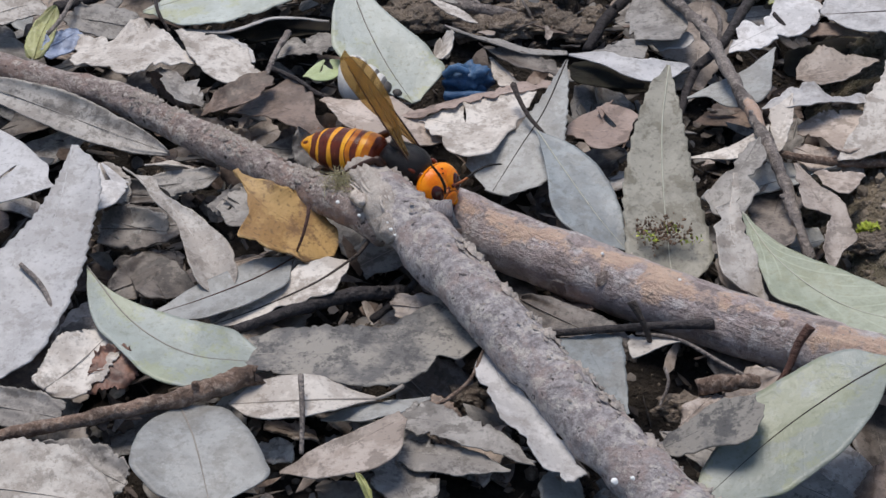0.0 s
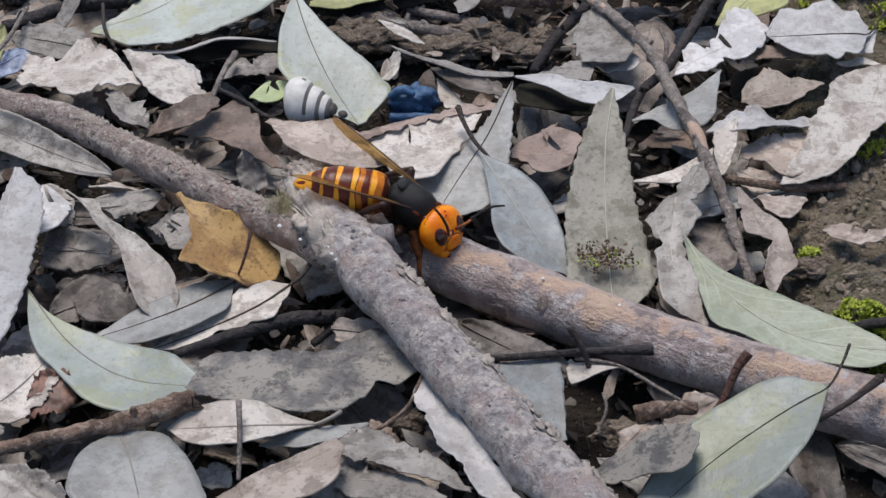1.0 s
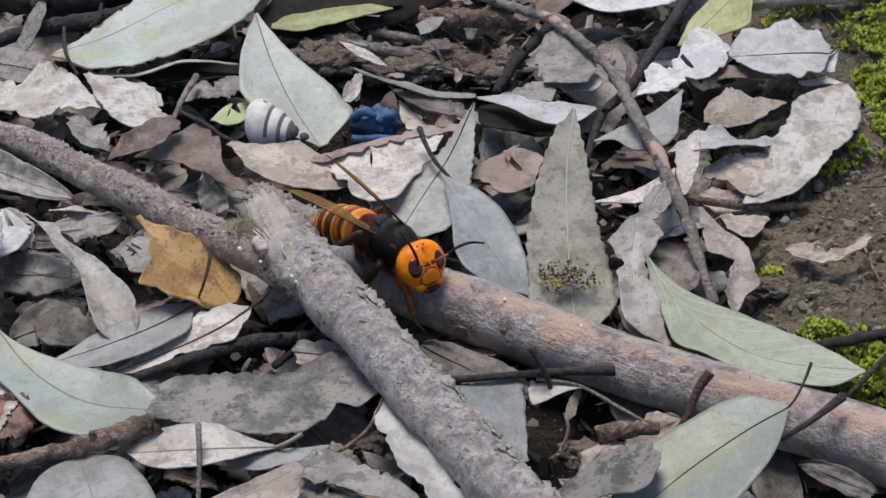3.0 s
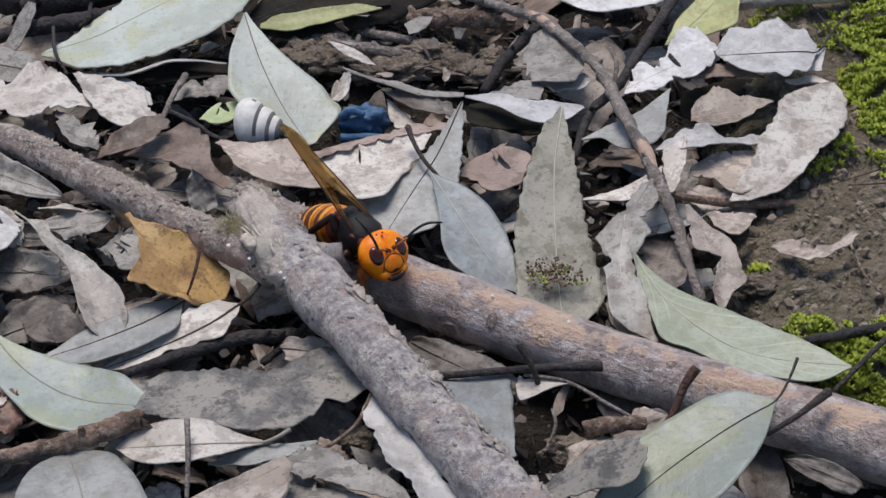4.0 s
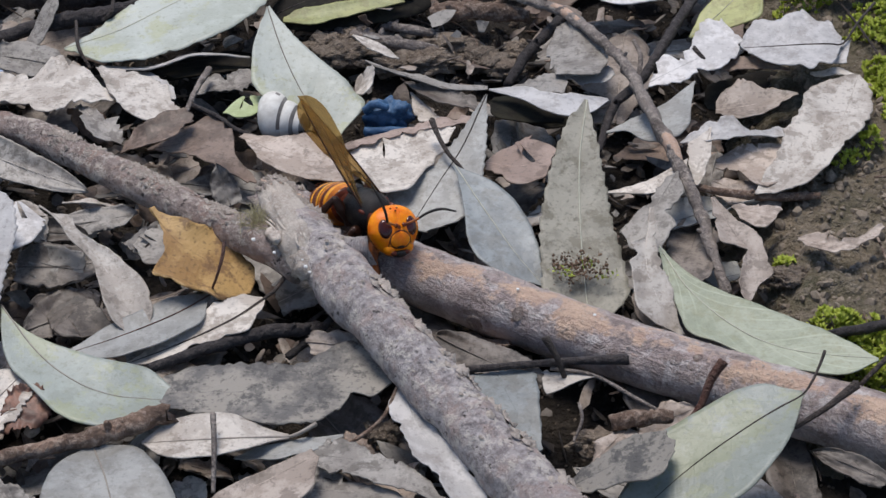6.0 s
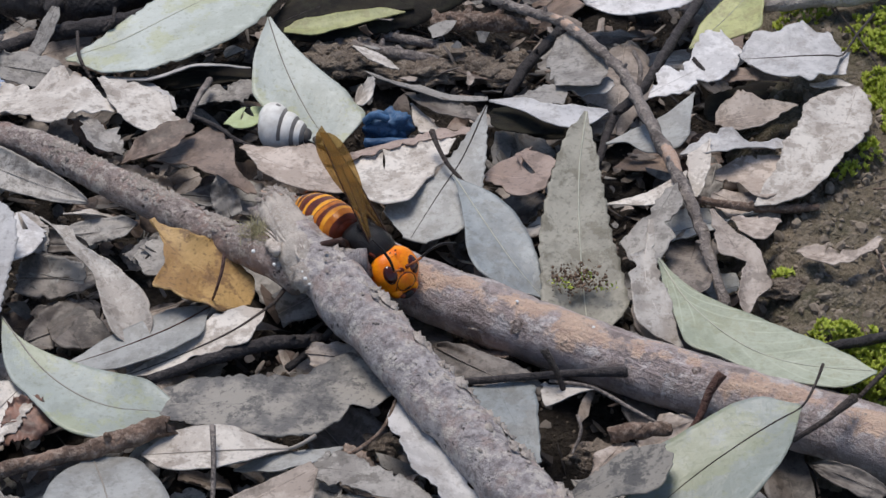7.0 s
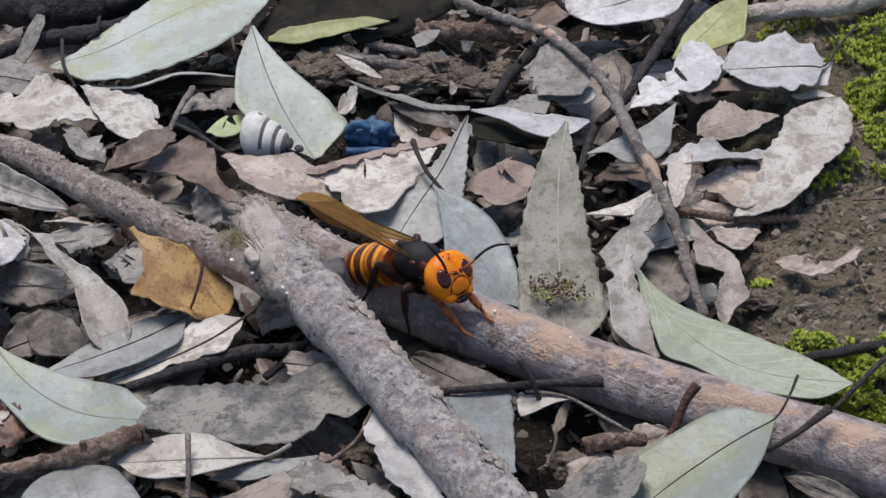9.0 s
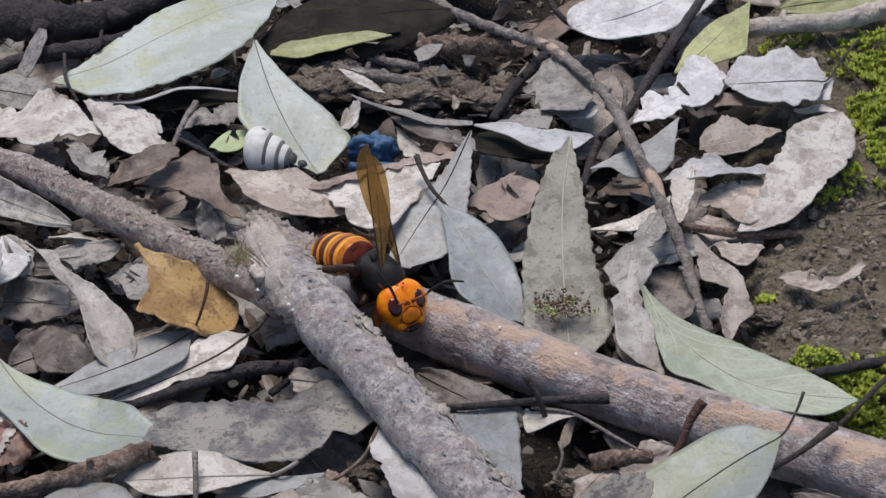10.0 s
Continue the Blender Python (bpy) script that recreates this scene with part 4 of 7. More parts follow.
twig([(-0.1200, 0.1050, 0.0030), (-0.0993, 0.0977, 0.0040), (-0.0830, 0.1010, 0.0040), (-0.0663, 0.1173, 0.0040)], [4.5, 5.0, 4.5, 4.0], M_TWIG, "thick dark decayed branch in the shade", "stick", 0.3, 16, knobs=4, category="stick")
twig([(0.0510, 0.0182, 0.0020), (0.0601, 0.0156, 0.0020), (0.0687, 0.0148, 0.0020), (0.0779, 0.0166, 0.0010)], [0.8, 1.0, 1.2, 0.7], M_TWIG2, "brown twig lying on bare soil", knobs=2)
twig([(0.0727, 0.0937, 0.0060), (0.0860, 0.0959, 0.0060), (0.0973, 0.0978, 0.0060), (0.1184, 0.1099, 0.0060)], [2.3, 2.3, 2.4, 2.4], rough_material("pale_stick_bark", (0.62, 0.54, 0.47), (0.48, 0.41, 0.35), (0.34, 0.28, 0.24), 200.0), "pale tan stick with peeled bark", "stick", 0.2, 14, knobs=4, category="stick")
twig([(0.0236, 0.1086, 0.0080), (0.0262, 0.1012, 0.0060), (0.0297, 0.0979, 0.0040)], [0.7, 0.8, 0.6], M_TWIG, DK)
twig([(0.0286, -0.0604, 0.0020), (0.0337, -0.0601, 0.0030), (0.0404, -0.0584, 0.0020)], [1.6, 1.7, 1.3], M_TWIG2, "short brown curl of bark lying in a hollow", "bark_curl", 0.35, 12, category="bark")
twig([(0.0170, -0.0450, 0.0030), (0.0254, -0.0471, 0.0030), (0.0336, -0.0517, 0.0010), (0.0406, -0.0566, 0.0000)], [0.35, 0.4, 0.4, 0.35], M_GREYTWIG, "thin pale dry stem beside the branch", lumps=0.1)
twig([(0.0223, -0.0542, 0.0020), (0.0229, -0.0570, 0.0000), (0.0212, -0.0602, -0.0030)], [0.3, 0.35, 0.3], M_GREYTWIG, "thin pale dry stem in a dark hollow", lumps=0.1)
twig([(0.0534, 0.0643, 0.0090), (0.0552, 0.0615, 0.0080), (0.0577, 0.0579, 0.0060)], [0.5, 0.6, 0.6], M_STALK, "dark hooked leaf stalk", "leaf_stalk", 0.1, category="stalk")
twig([(-0.0920, 0.0792, 0.0070), (-0.0901, 0.0679, 0.0070), (-0.0869, 0.0629, 0.0040)], [0.4, 0.45, 0.4], M_STALK, "thin dark curved leaf stalk", "leaf_stalk", 0.1, category="stalk")
twig([(-0.0837, 0.0864, 0.0090), (-0.0839, 0.0816, 0.0080), (-0.0860, 0.0810, 0.0060)], [0.45, 0.5, 0.4], M_STALK, "thin dark curved leaf stalk", "leaf_stalk", 0.1, category="stalk")
twig([(-0.1067, -0.0331, 0.0100), (-0.1019, -0.0386, 0.0090), (-0.0984, -0.0459, 0.0070), (-0.0981, -0.0523, 0.0050)], [0.5, 0.55, 0.55, 0.4], M_GREYTWIG, "thin grey stem lying on a pale leaf", lumps=0.1)
twig([(0.0404, 0.0752, 0.0040), (0.0414, 0.0662, 0.0050), (0.0400, 0.0560, 0.0030)], [0.5, 0.6, 0.7], M_GREYTWIG, GY)
twig([(-0.0361, -0.0354, -0.0020), (-0.0305, -0.0309, -0.0000), (-0.0261, -0.0256, 0.0020)], [0.8, 0.9, 0.7], M_TWIG, DK)
twig([(-0.0244, -0.0675, 0.0020), (-0.0201, -0.0654, 0.0030), (-0.0158, -0.0607, 0.0040), (-0.0132, -0.0526, 0.0050)], [0.35, 0.4, 0.4, 0.3], M_TWIG2, "thin orange-brown stem curving over leaves", lumps=0.1)
twig([(-0.1139, 0.0557, 0.0080), (-0.1117, 0.0630, 0.0080), (-0.1094, 0.0755, 0.0080)], [0.5, 0.5, 0.6], M_GREYTWIG, GY)

RICH_TAN = leaf_material("golden_leaf", (0.37, 0.23, 0.085), (0.25, 0.14, 0.048), (0.15, 0.08, 0.035), 0.55, 0.75, 0.8, 0.4, 30.0, vein_from=0.25)

# ---- leaves that stand out ----
spread_leaf([(-94.2, 71.9, 4.0), (-81.5, 76.7, 6.0), (-70.1, 84.9, 8.0), (-56.1, 98.0, 8.0), (-42.1, 106.9, 7.0)], [0.2, 1.4, 2.8, 4.4, 5.5, 6.2, 6.8, 7.2, 7.8, 8.4, 9, 8.5, 8.5, 8.5, 6, 3, 0.2], [0.8, 6.0, 11.8, 13.9, 16.2, 17.5, 18.8, 19.8, 20.0, 19.8, 19.0, 17.5, 15.5, 13.2, 10.0, 5.0, 0.6], M_GREEN, "large pale green fallen leaf lying in front of a dark branch", ragged=0.35, curl=(0.08, 0.06), rib=M_RIBPALE, rib_width=0.15)
spread_leaf([(-44.9, 90.4, 3.0), (-31.1, 88.4, 5.0), (-12.0, 91.9, 6.0)], [0.4, 1.1, 3.5, 6.5, 8.8, 10.8, 11.2, 11.2, 11, 11, 10.8, 10.5, 10.2, 10.2, 8, 3.2, 0.5], [1.2, 1.6, 2.5, 3.0, 3.6, 4.2, 4.0, 3.2, 2.5, 2.0, 1.5, 1.2, 0.8, 0.5, 0.2, 0.2, 0.3], M_SHADE_DARK, "olive leaf with a yellow-green rim, shade put into its dark colour", curl=(-0.2, 0.2))
spread_leaf([(-43.2, 84.9, 4.0), (-32.3, 84.0, 5.0), (-14.1, 90.0, 6.0)], [1, 3, 3.5, 3.8, 3.8, 4, 3.8, 2.9, 0.2], [0.8, 1.5, 2.0, 2.2, 1.2, 0.8, 0.2, 0.2, 0.3], M_YELLOW, "narrow yellow-green leaf curled over a dark hollow", curl=(0.0, 0.3), ragged=0.2)
spread_leaf([(-85.0, 64.3, 4.0), (-73.5, 61.7, 5.0), (-63.1, 64.6, 7.0), (-49.7, 64.9, 6.0)], [0.5, 1.1, 1.5, 1.8, 0.5, 0.9, 2, 1.8, 0.8], [0.5, 1.6, 1.2, 1.2, 2.2, 2.2, 1.2, 0.2, 1.0], M_WHITE, "whitish folded leaf edge over a dark gap", ragged=0.15, curl=(0.5, -0.4), rib_width=0.1)
spread_leaf([(-76.2, 65.7, 1.0), (-63.4, 65.3, 3.0), (-49.6, 66.9, 3.0)], [0.2, 0.5, 0.8, 1.1, 1.5, 1.9, 2.2, 2.2, 2.5, 2.8, 3, 3.5, 3.8, 3.5, 3.1, 2.8, 1.8], [0.5, 0.9, 1.8, 2.5, 3.2, 4.1, 4.8, 4.8, 4.5, 4.2, 4.1, 4.0, 3.6, 3.2, 3.0, 2.8, 1.5], M_SHADE_DARK, "underside of a folded leaf, shade put into its dark colour", ragged=0.3, rib_width=0.1)
spread_leaf([(-45.8, 72.6, 15.0), (-41.5, 58.8, 11.0), (-35.9, 46.0, 7.0), (-29.4, 35.5, 3.0)], [0.6, 2.2, 4.2, 6.2, 8.5, 10.5, 11, 11, 2.0], [0.2, 3.2, 6.0, 8.2, 10.0, 8.8, 6.6, 4.0, 0.2], M_GREEN, "pale grey-green leaf propped upright beside a snail shell", ragged=0.08, curl=(0.1, 0.12), rib=M_DARKRIB, rib_width=0.14)
spread_leaf([(-108.5, 53.1, 4.0), (-97.2, 52.4, 6.0), (-87.9, 52.0, 7.0), (-79.0, 49.6, 5.0)], [7, 6.8, 6.8, 6.5, 6.2, 8.4, 11.2, 11.2, 10.8, 9, 7.4, 6.4, 4.2, 2.5, 1.8, 1, 1.0], [1.5, 6.4, 7.2, 7.9, 8.8, 10.4, 12.0, 12.8, 13.0, 13.2, 10.5, 8.2, 7.6, 6.8, 5.6, 4.0, 2.8], M_PALE, "crumpled beige leaf with crumbling edges", ragged=0.7, wave=1.3, torn_ends=(1, 1))
spread_leaf([(-85.1, 60.7, 6.0), (-76.4, 52.3, 6.0), (-69.4, 45.7, 5.0), (-62.8, 43.0, 4.0)], [1.2, 1.2, 2.5, 3.9, 4.8, 5.2, 5.5, 6.2, 6.8, 6.2, 5.2, 4.4, 3.2, 2.5, 2.1, 1.5, 1.8], [0.2, 1.1, 2.2, 3.6, 4.8, 5.5, 6.0, 6.4, 6.8, 6.8, 6.8, 7.0, 6.0, 3.8, 2.0, 0.6, 0.2], M_PALE, "pale beige flat dry leaf", ragged=0.35, torn_ends=(0.5, 0.8))
spread_leaf([(-77.1, 63.6, 3.0), (-70.5, 57.3, 4.0), (-66.2, 51.7, 3.0)], [0.2, 0.4, 0.8, 1.1, 1.5, 1.8, 1.8, 1.5, 1.5, 1.5, 1.5, 1.5, 1.5, 1.2, 1, 0.6, 0.2], [0.2, 0.2, 1.0, 1.4, 1.8, 2.1, 2.5, 2.9, 3.0, 3.0, 3.0, 2.8, 2.8, 2.5, 2.2, 2.0, 0.5], M_WHITE, "small pale leaf behind the beige leaf", ragged=0.4)
spread_leaf([(-62.6, 54.8, 2.0), (-56.2, 58.0, 3.0), (-48.5, 61.3, 4.0)], [0.5, 1.1, 2.2, 3, 4, 4.8, 4.5, 4.1, 3.8, 3.5, 3.2, 3, 2.8, 2.5, 2.2, 2, 1.1], [0.2, 0.4, 0.9, 1.4, 1.8, 2.2, 2.8, 3.4, 4.4, 5.2, 6.2, 6.6, 6.1, 5.6, 4.8, 2.2, 0.2], M_GREY, "grey leaf scraps in a dark gap", ragged=0.8, wave=1.0)
spread_leaf([(-87.7, 46.4, 5.0), (-82.1, 38.8, 5.0), (-76.3, 33.9, 3.0)], [0.5, 0.5, 1, 1.5, 2, 2.2, 2.1, 2, 1.8, 3.2, 4.5, 4, 3.2, 2.8, 2.2, 1.4, 1.5], [0.5, 0.5, 1.1, 1.5, 2.0, 2.8, 3.1, 3.6, 4.0, 4.5, 5.0, 5.2, 4.8, 3.8, 2.8, 1.0, 0.5], M_GREY, "grey-brown torn leaf scrap", ragged=0.6, curl=(0.3, 0.3), torn_ends=(0.6, 0.8))
spread_leaf([(-76.8, 31.5, 2.0), (-69.9, 31.7, 6.0), (-60.9, 38.1, 7.0)], [0.2, 1.2, 2.9, 4.4, 5.2, 5.2, 5, 4.8, 4.4, 4.2, 4.5, 4.5, 4.9, 5, 4.4, 3.5, 3.5], [0.2, 0.5, 1.1, 1.5, 2.0, 2.5, 2.8, 3.2, 3.6, 4.2, 4.5, 4.5, 3.8, 2.5, 2.0, 1.8, 1.5], M_BROWN, "dark brown curled leaf with torn edges", ragged=0.45, curl=(0.3, 0.3), torn_ends=(0, 0.8))
spread_leaf([(-71.1, 34.1, 1.0), (-60.6, 32.4, 4.0), (-51.3, 26.5, 5.0), (-46.1, 20.8, 2.0)], [0.5, 1.9, 3.6, 5.8, 7.5, 10, 9.2, 8.1, 7.2, 4.5, 1.9, 1, 0.2, 0.2, 0.5, 0.8, 0.2], [0.2, 1.2, 2.5, 4.0, 5.1, 5.9, 6.2, 6.5, 6.8, 7.0, 7.0, 6.8, 6.2, 5.4, 4.0, 2.8, 1.8], M_BROWN, "large brown curled leaf with a torn edge", ragged=0.4, curl=(0.25, 0.1), torn_ends=(0.3, 0.5))
spread_leaf([(-49.9, 35.6, 4.0), (-41.2, 27.1, 5.0), (-31.0, 24.2, 4.0), (-20.4, 22.3, 2.0)], [0.8, 1.8, 3, 4.2, 6, 7.2, 8.1, 8.8, 9.2, 8.5, 7.5, 6.5, 5.8, 4.8, 3.8, 2.8, 0.2], [0.8, 0.8, 1.8, 2.6, 3.8, 5.4, 6.0, 7.0, 8.0, 8.2, 7.8, 7.0, 6.4, 5.8, 4.2, 2.5, 1.2], M_TAUPE, "taupe dry leaf beneath a snail shell", ragged=0.35, curl=(0.15, 0.1), torn_ends=(0, 0.7))
spread_leaf([(-27.7, 28.5, 4.0), (-16.0, 25.0, 5.0), (-2.3, 36.3, 6.0)], [0.2, 1.1, 3.2, 6, 7.6, 8.5, 8.5, 0.3, 7.8, 7.5, 7.2, 6.8, 5.9, 5, 3.6, 1.6, 0.2], [2.0, 1.6, 3.8, 5.2, 6.5, 7.0, 11.8, 14.5, 13.5, 10.5, 8.5, 7.5, 6.5, 5.2, 3.6, 2.1, 0.8], M_PALE, "light taupe dry leaf with crumbling edges", ragged=0.5, torn_ends=(0.6, 0.8))
spread_leaf([(-35.0, 28.5, 4.0), (-26.2, 29.7, 5.0), (-12.5, 35.0, 6.0), (1.5, 39.5, 6.0)], [0.5, 0.8, 0.8, 1, 1.2, 1.2, 1.2, 1, 1, 0.8, 1, 1.2, 1.5, 2, 1.8, 1.8, 1.5], [0.2, 0.2, 0.8, 1.2, 2.0, 2.2, 2.0, 2.0, 2.0, 2.2, 2.2, 2.2, 2.2, 2.5, 2.5, 2.8, 2.8], M_PINK, "pinkish-taupe strip of leaf with a torn upper edge", ragged=0.7, curl=(0.2, 0.2), torn_ends=(0.6, 0.8))
spread_leaf([(5.1, 43.0, 10.0), (-0.0, 27.8, 7.0), (-5.6, 17.0, 4.0), (-11.7, 4.4, 1.0)], [0.2, 2.2, 4, 6, 8, 9.8, 10.2, 9.5, 4.0], [0.2, 1.0, 1.8, 2.8, 3.2, 4.2, 7.1, 8.8, 1.6], M_BLUE, "blue-grey serrated leaf with a dark midrib", ragged=0.1, teeth=16, saw=0.5, rib=M_STALK, rib_width=0.18)
spread_leaf([(-1.9, 18.1, 8.0), (4.7, 3.7, 6.0), (10.5, -7.7, 4.0), (16.7, -15.9, 1.0)], [0.2, 4.2, 6.5, 7, 6.8, 5.9, 4.8, 2.5, 0.2], [0.5, 1.8, 3.6, 5.8, 7.8, 8.5, 6.9, 4.0, 0.2], M_SLATE, "blue-grey leaf with a long dark stalk", ragged=0.06, curl=(0.12, 0.12), rib=M_RIBPALE, rib_width=0.13)
spread_leaf([(27.0, 30.1, 17.0), (25.0, 16.2, 12.0), (24.6, 2.3, 7.0), (24.9, -12.3, 3.0), (25.6, -25.6, 0.0)], [0.2, 2, 3.8, 4.9, 5.8, 6.5, 7.2, 8.2, 8.8, 8.8, 5.0], [0.5, 3.5, 4.8, 6.0, 7.2, 8.2, 8.8, 8.8, 9.0, 9.2, 5.0], M_UPRIGHT, "olive-grey serrated leaf standing upright behind the branch", ragged=0.1, teeth=15, saw=0.6, curl=(0.12, 0.12), rib=M_RIBPALE, rib_width=0.22)
spread_leaf([(4.8, 28.0, 2.0), (13.1, 23.8, 4.0), (21.1, 29.5, 4.0)], [2.9, 6.2, 7.6, 11, 11.2, 11.5, 11, 8.5, 8.2, 7.8, 0.3, 0.3, 7.5, 7.5, 7.4, 6.5, 3.1], [1.2, 2.0, 3.9, 4.2, 4.2, 4.8, 6.5, 8.5, 8.5, 6.9, 5.9, 4.2, 3.1, 2.1, 1.1, 0.4, 0.3], M_PINK, "pinkish-brown torn leaf fragment", ragged=0.45, wave=0.5)
spread_leaf([(42.6, 55.4, 5.0), (53.8, 60.7, 8.0), (65.5, 67.7, 9.0)], [0.2, 1.8, 3.5, 5.2, 5.8, 5.1, 4.5, 3.8, 4.1, 5, 6.2, 7.8, 9, 10.2, 11.2, 10.6, 10.0], [1.0, 3.4, 4.4, 4.8, 5.2, 5.2, 5.0, 5.4, 6.2, 7.0, 6.6, 5.5, 5.0, 4.8, 3.9, 1.2, 1.2], M_WHITE, "bleached grey-white leaf with a crumbling edge", ragged=0.9, wave=1.0, torn_ends=(0.6, 0.3))
spread_leaf([(88.0, 64.3, 10.0), (76.2, 63.6, 10.0), (64.2, 64.0, 9.0)], [0.5, 3.5, 7.2, 9.5, 9.8, 10.1, 12.1, 12, 11, 10, 9.4, 8.5, 7.5, 5.5, 3.6, 1.8, 0.2], [3.2, 9.2, 9.1, 8.6, 10.8, 13.5, 12.8, 12.2, 11.5, 10.8, 10.2, 10.0, 10.0, 10.0, 9.8, 6.8, 1.0], M_WHITE, "bleached grey leaf with a long dark stalk", stalk=[(97.7, 82.3, 10.0), (92.5, 73.4, 10.0)], ragged=0.5, wave=0.7, rib=M_STALK, rib_width=0.16, torn_ends=(0.3, 0.5))
spread_leaf([(59.8, 60.9, 6.0), (66.9, 60.3, 7.0), (75.3, 59.0, 6.0)], [0.3, 0.4, 0.6, 2.2, 3.2, 3.1, 3, 2.8, 2.8, 2.8, 3, 2.8, 2.2, 2, 1.6, 1, 0.5], [2.2, 1.9, 2.5, 2.5, 2.5, 2.5, 2.2, 2.2, 2.0, 1.8, 1.6, 1.2, 1.0, 0.5, 0.2, 0.2, 0.3], M_BROWN, "dark curled underside of a torn leaf", ragged=0.4)
spread_leaf([(56.4, 59.9, -4.0), (67.9, 63.1, -3.0), (81.7, 67.9, -3.0)], [0.5, 4, 6.5, 6.8, 6.8, 6.9, 7, 7.2, 7.2, 7.5, 7.5, 7.2, 6.5, 5.9, 5.2, 4.5, 2.4], [3.0, 4.6, 4.8, 5.0, 5.2, 5.5, 5.6, 5.8, 5.6, 5.2, 4.8, 4.2, 3.9, 3.2, 2.9, 2.5, 0.5], M_SHADE_DARK, "leaf coloured as the dark shade in the hollow under a bleached leaf", ragged=0.3)
spread_leaf([(85.4, 59.4, 8.0), (87.7, 62.7, 9.0), (90.1, 67.3, 9.0)], [0.6, 0.8, 1, 1, 1, 1.2, 1.2, 1.2, 1.5, 1.5, 1.8, 1.8, 1.8, 2, 2, 1.4, 0.2], [0.4, 1.8, 2.5, 2.6, 2.5, 2.2, 2.0, 1.8, 1.5, 1.4, 1.2, 0.9, 0.8, 0.5, 0.5, 0.2, 0.2], M_WHITE, "small bleached scrap beside moss", ragged=0.4)
spread_leaf([(80.0, 58.0, 6.0), (84.8, 56.9, 7.0), (90.6, 57.0, 6.0)], [0.2, 0.2, 0.2, 0.5, 0.6, 0.8, 1, 1.1, 1.4, 1.8, 2.1, 2, 1.8, 1.2, 1, 0.6, 0.2], [0.5, 1.0, 1.8, 2.0, 2.0, 2.0, 2.0, 2.0, 1.8, 1.5, 1.5, 1.0, 0.9, 0.5, 0.4, 0.2, 0.3], M_PALE, "narrow pale scrap beside moss", ragged=0.3)
spread_leaf([(90.2, 53.9, 8.0), (84.9, 37.2, 8.0), (77.4, 25.7, 6.0), (63.4, 14.3, 3.0)], [0.4, 2.9, 4.5, 5.1, 5.8, 5.8, 5.8, 5.2, 4.5, 4.2, 4.5, 5.2, 5.5, 5.8, 5, 3.5, 0.8], [0.6, 5.0, 7.9, 9.6, 10.6, 10.0, 9.5, 9.5, 9.8, 9.8, 9.8, 8.6, 6.8, 5.2, 4.2, 2.1, 0.2], M_PALE, "pale beige oval leaf with a torn side beside moss", ragged=0.35, curl=(0.1, 0.1), wave=0.8)
spread_leaf([(57.7, 48.6, 2.0), (65.9, 47.9, 4.0), (76.5, 51.0, 5.0)], [3, 4.8, 6.2, 7.2, 8, 8.5, 8.9, 8.4, 7.9, 7.2, 6.2, 5.4, 4, 3, 2.1, 1.2, 0.4], [2.2, 2.8, 5.0, 6.0, 6.8, 7.8, 8.0, 7.5, 7.2, 6.0, 5.0, 4.1, 3.2, 2.5, 1.5, 0.5, 0.5], M_TAUPE, "tan-grey curled leaf in a hollow", ragged=0.5, curl=(0.3, 0.2))
spread_leaf([(48.2, 31.0, 5.0), (59.2, 32.5, 7.0), (71.9, 34.5, 5.0)], [0.2, 0.9, 1.8, 2.5, 3.2, 4.1, 4.2, 4.5, 5, 5, 2.4, 0.5, 0.9, 1.2, 1.5, 2, 2.0], [0.2, 1.5, 2.0, 2.6, 3.2, 3.8, 4.2, 4.2, 4.0, 3.8, 3.0, 2.8, 2.5, 2.2, 2.0, 1.5, 1.5], M_WHITE, "small bleached white leaf scrap", ragged=0.5, curl=(0.3, 0.3))
spread_leaf([(55.9, 27.2, 2.0), (63.9, 26.8, 3.0), (73.1, 30.7, 3.0)], [2, 2.9, 3.6, 4.4, 4.9, 5.5, 5.6, 5.8, 5.5, 5.5, 5.2, 5, 4.8, 4.5, 4.2, 3.8, 1.2], [1.2, 2.0, 3.2, 3.2, 3.0, 2.8, 5.5, 9.1, 11.4, 10.5, 9.8, 8.9, 7.2, 5.8, 4.0, 2.6, 0.8], M_TAUPE, "tan leaf lying under a pale oval leaf", ragged=0.6)
spread_leaf([(32.3, 39.5, 2.0), (42.2, 41.0, 4.0), (53.0, 53.2, 7.0)], [0.4, 1.2, 2.9, 3.5, 3.2, 2.5, 1.5, 0.8, 0.2], [0.2, 0.5, 1.4, 7.1, 9.0, 8.0, 5.1, 2.5, 0.2], M_BLUE, "blue-grey pointed leaf under a twig", ragged=0.15)
spread_leaf([(30.8, 16.1, 2.0), (39.4, 15.8, 4.0), (49.1, 23.6, 6.0)], [0.2, 0.5, 1, 1.2, 1.5, 1.2, 0.8, 0.5, 0.2], [0.2, 0.5, 1.0, 1.8, 3.4, 5.0, 4.1, 3.0, 0.2], M_PALE, "pale narrow leaf under a twig", ragged=0.2)
spread_leaf([(55.0, 32.8, 8.0), (52.6, 24.7, 6.0), (50.1, 17.8, 3.0)], [0.2, 0.2, 0.5, 0.8, 1, 1.2, 1.5, 1.8, 2, 1.8, 1.8, 1.8, 1.8, 1.8, 1.8, 1.5, 1.1], [0.4, 0.6, 1.4, 2.0, 2.6, 3.5, 4.1, 4.2, 3.8, 3.4, 3.0, 2.6, 2.2, 1.8, 1.2, 0.8, 0.5], M_PALE, "pale leaf scrap propped behind a twig", ragged=0.3)
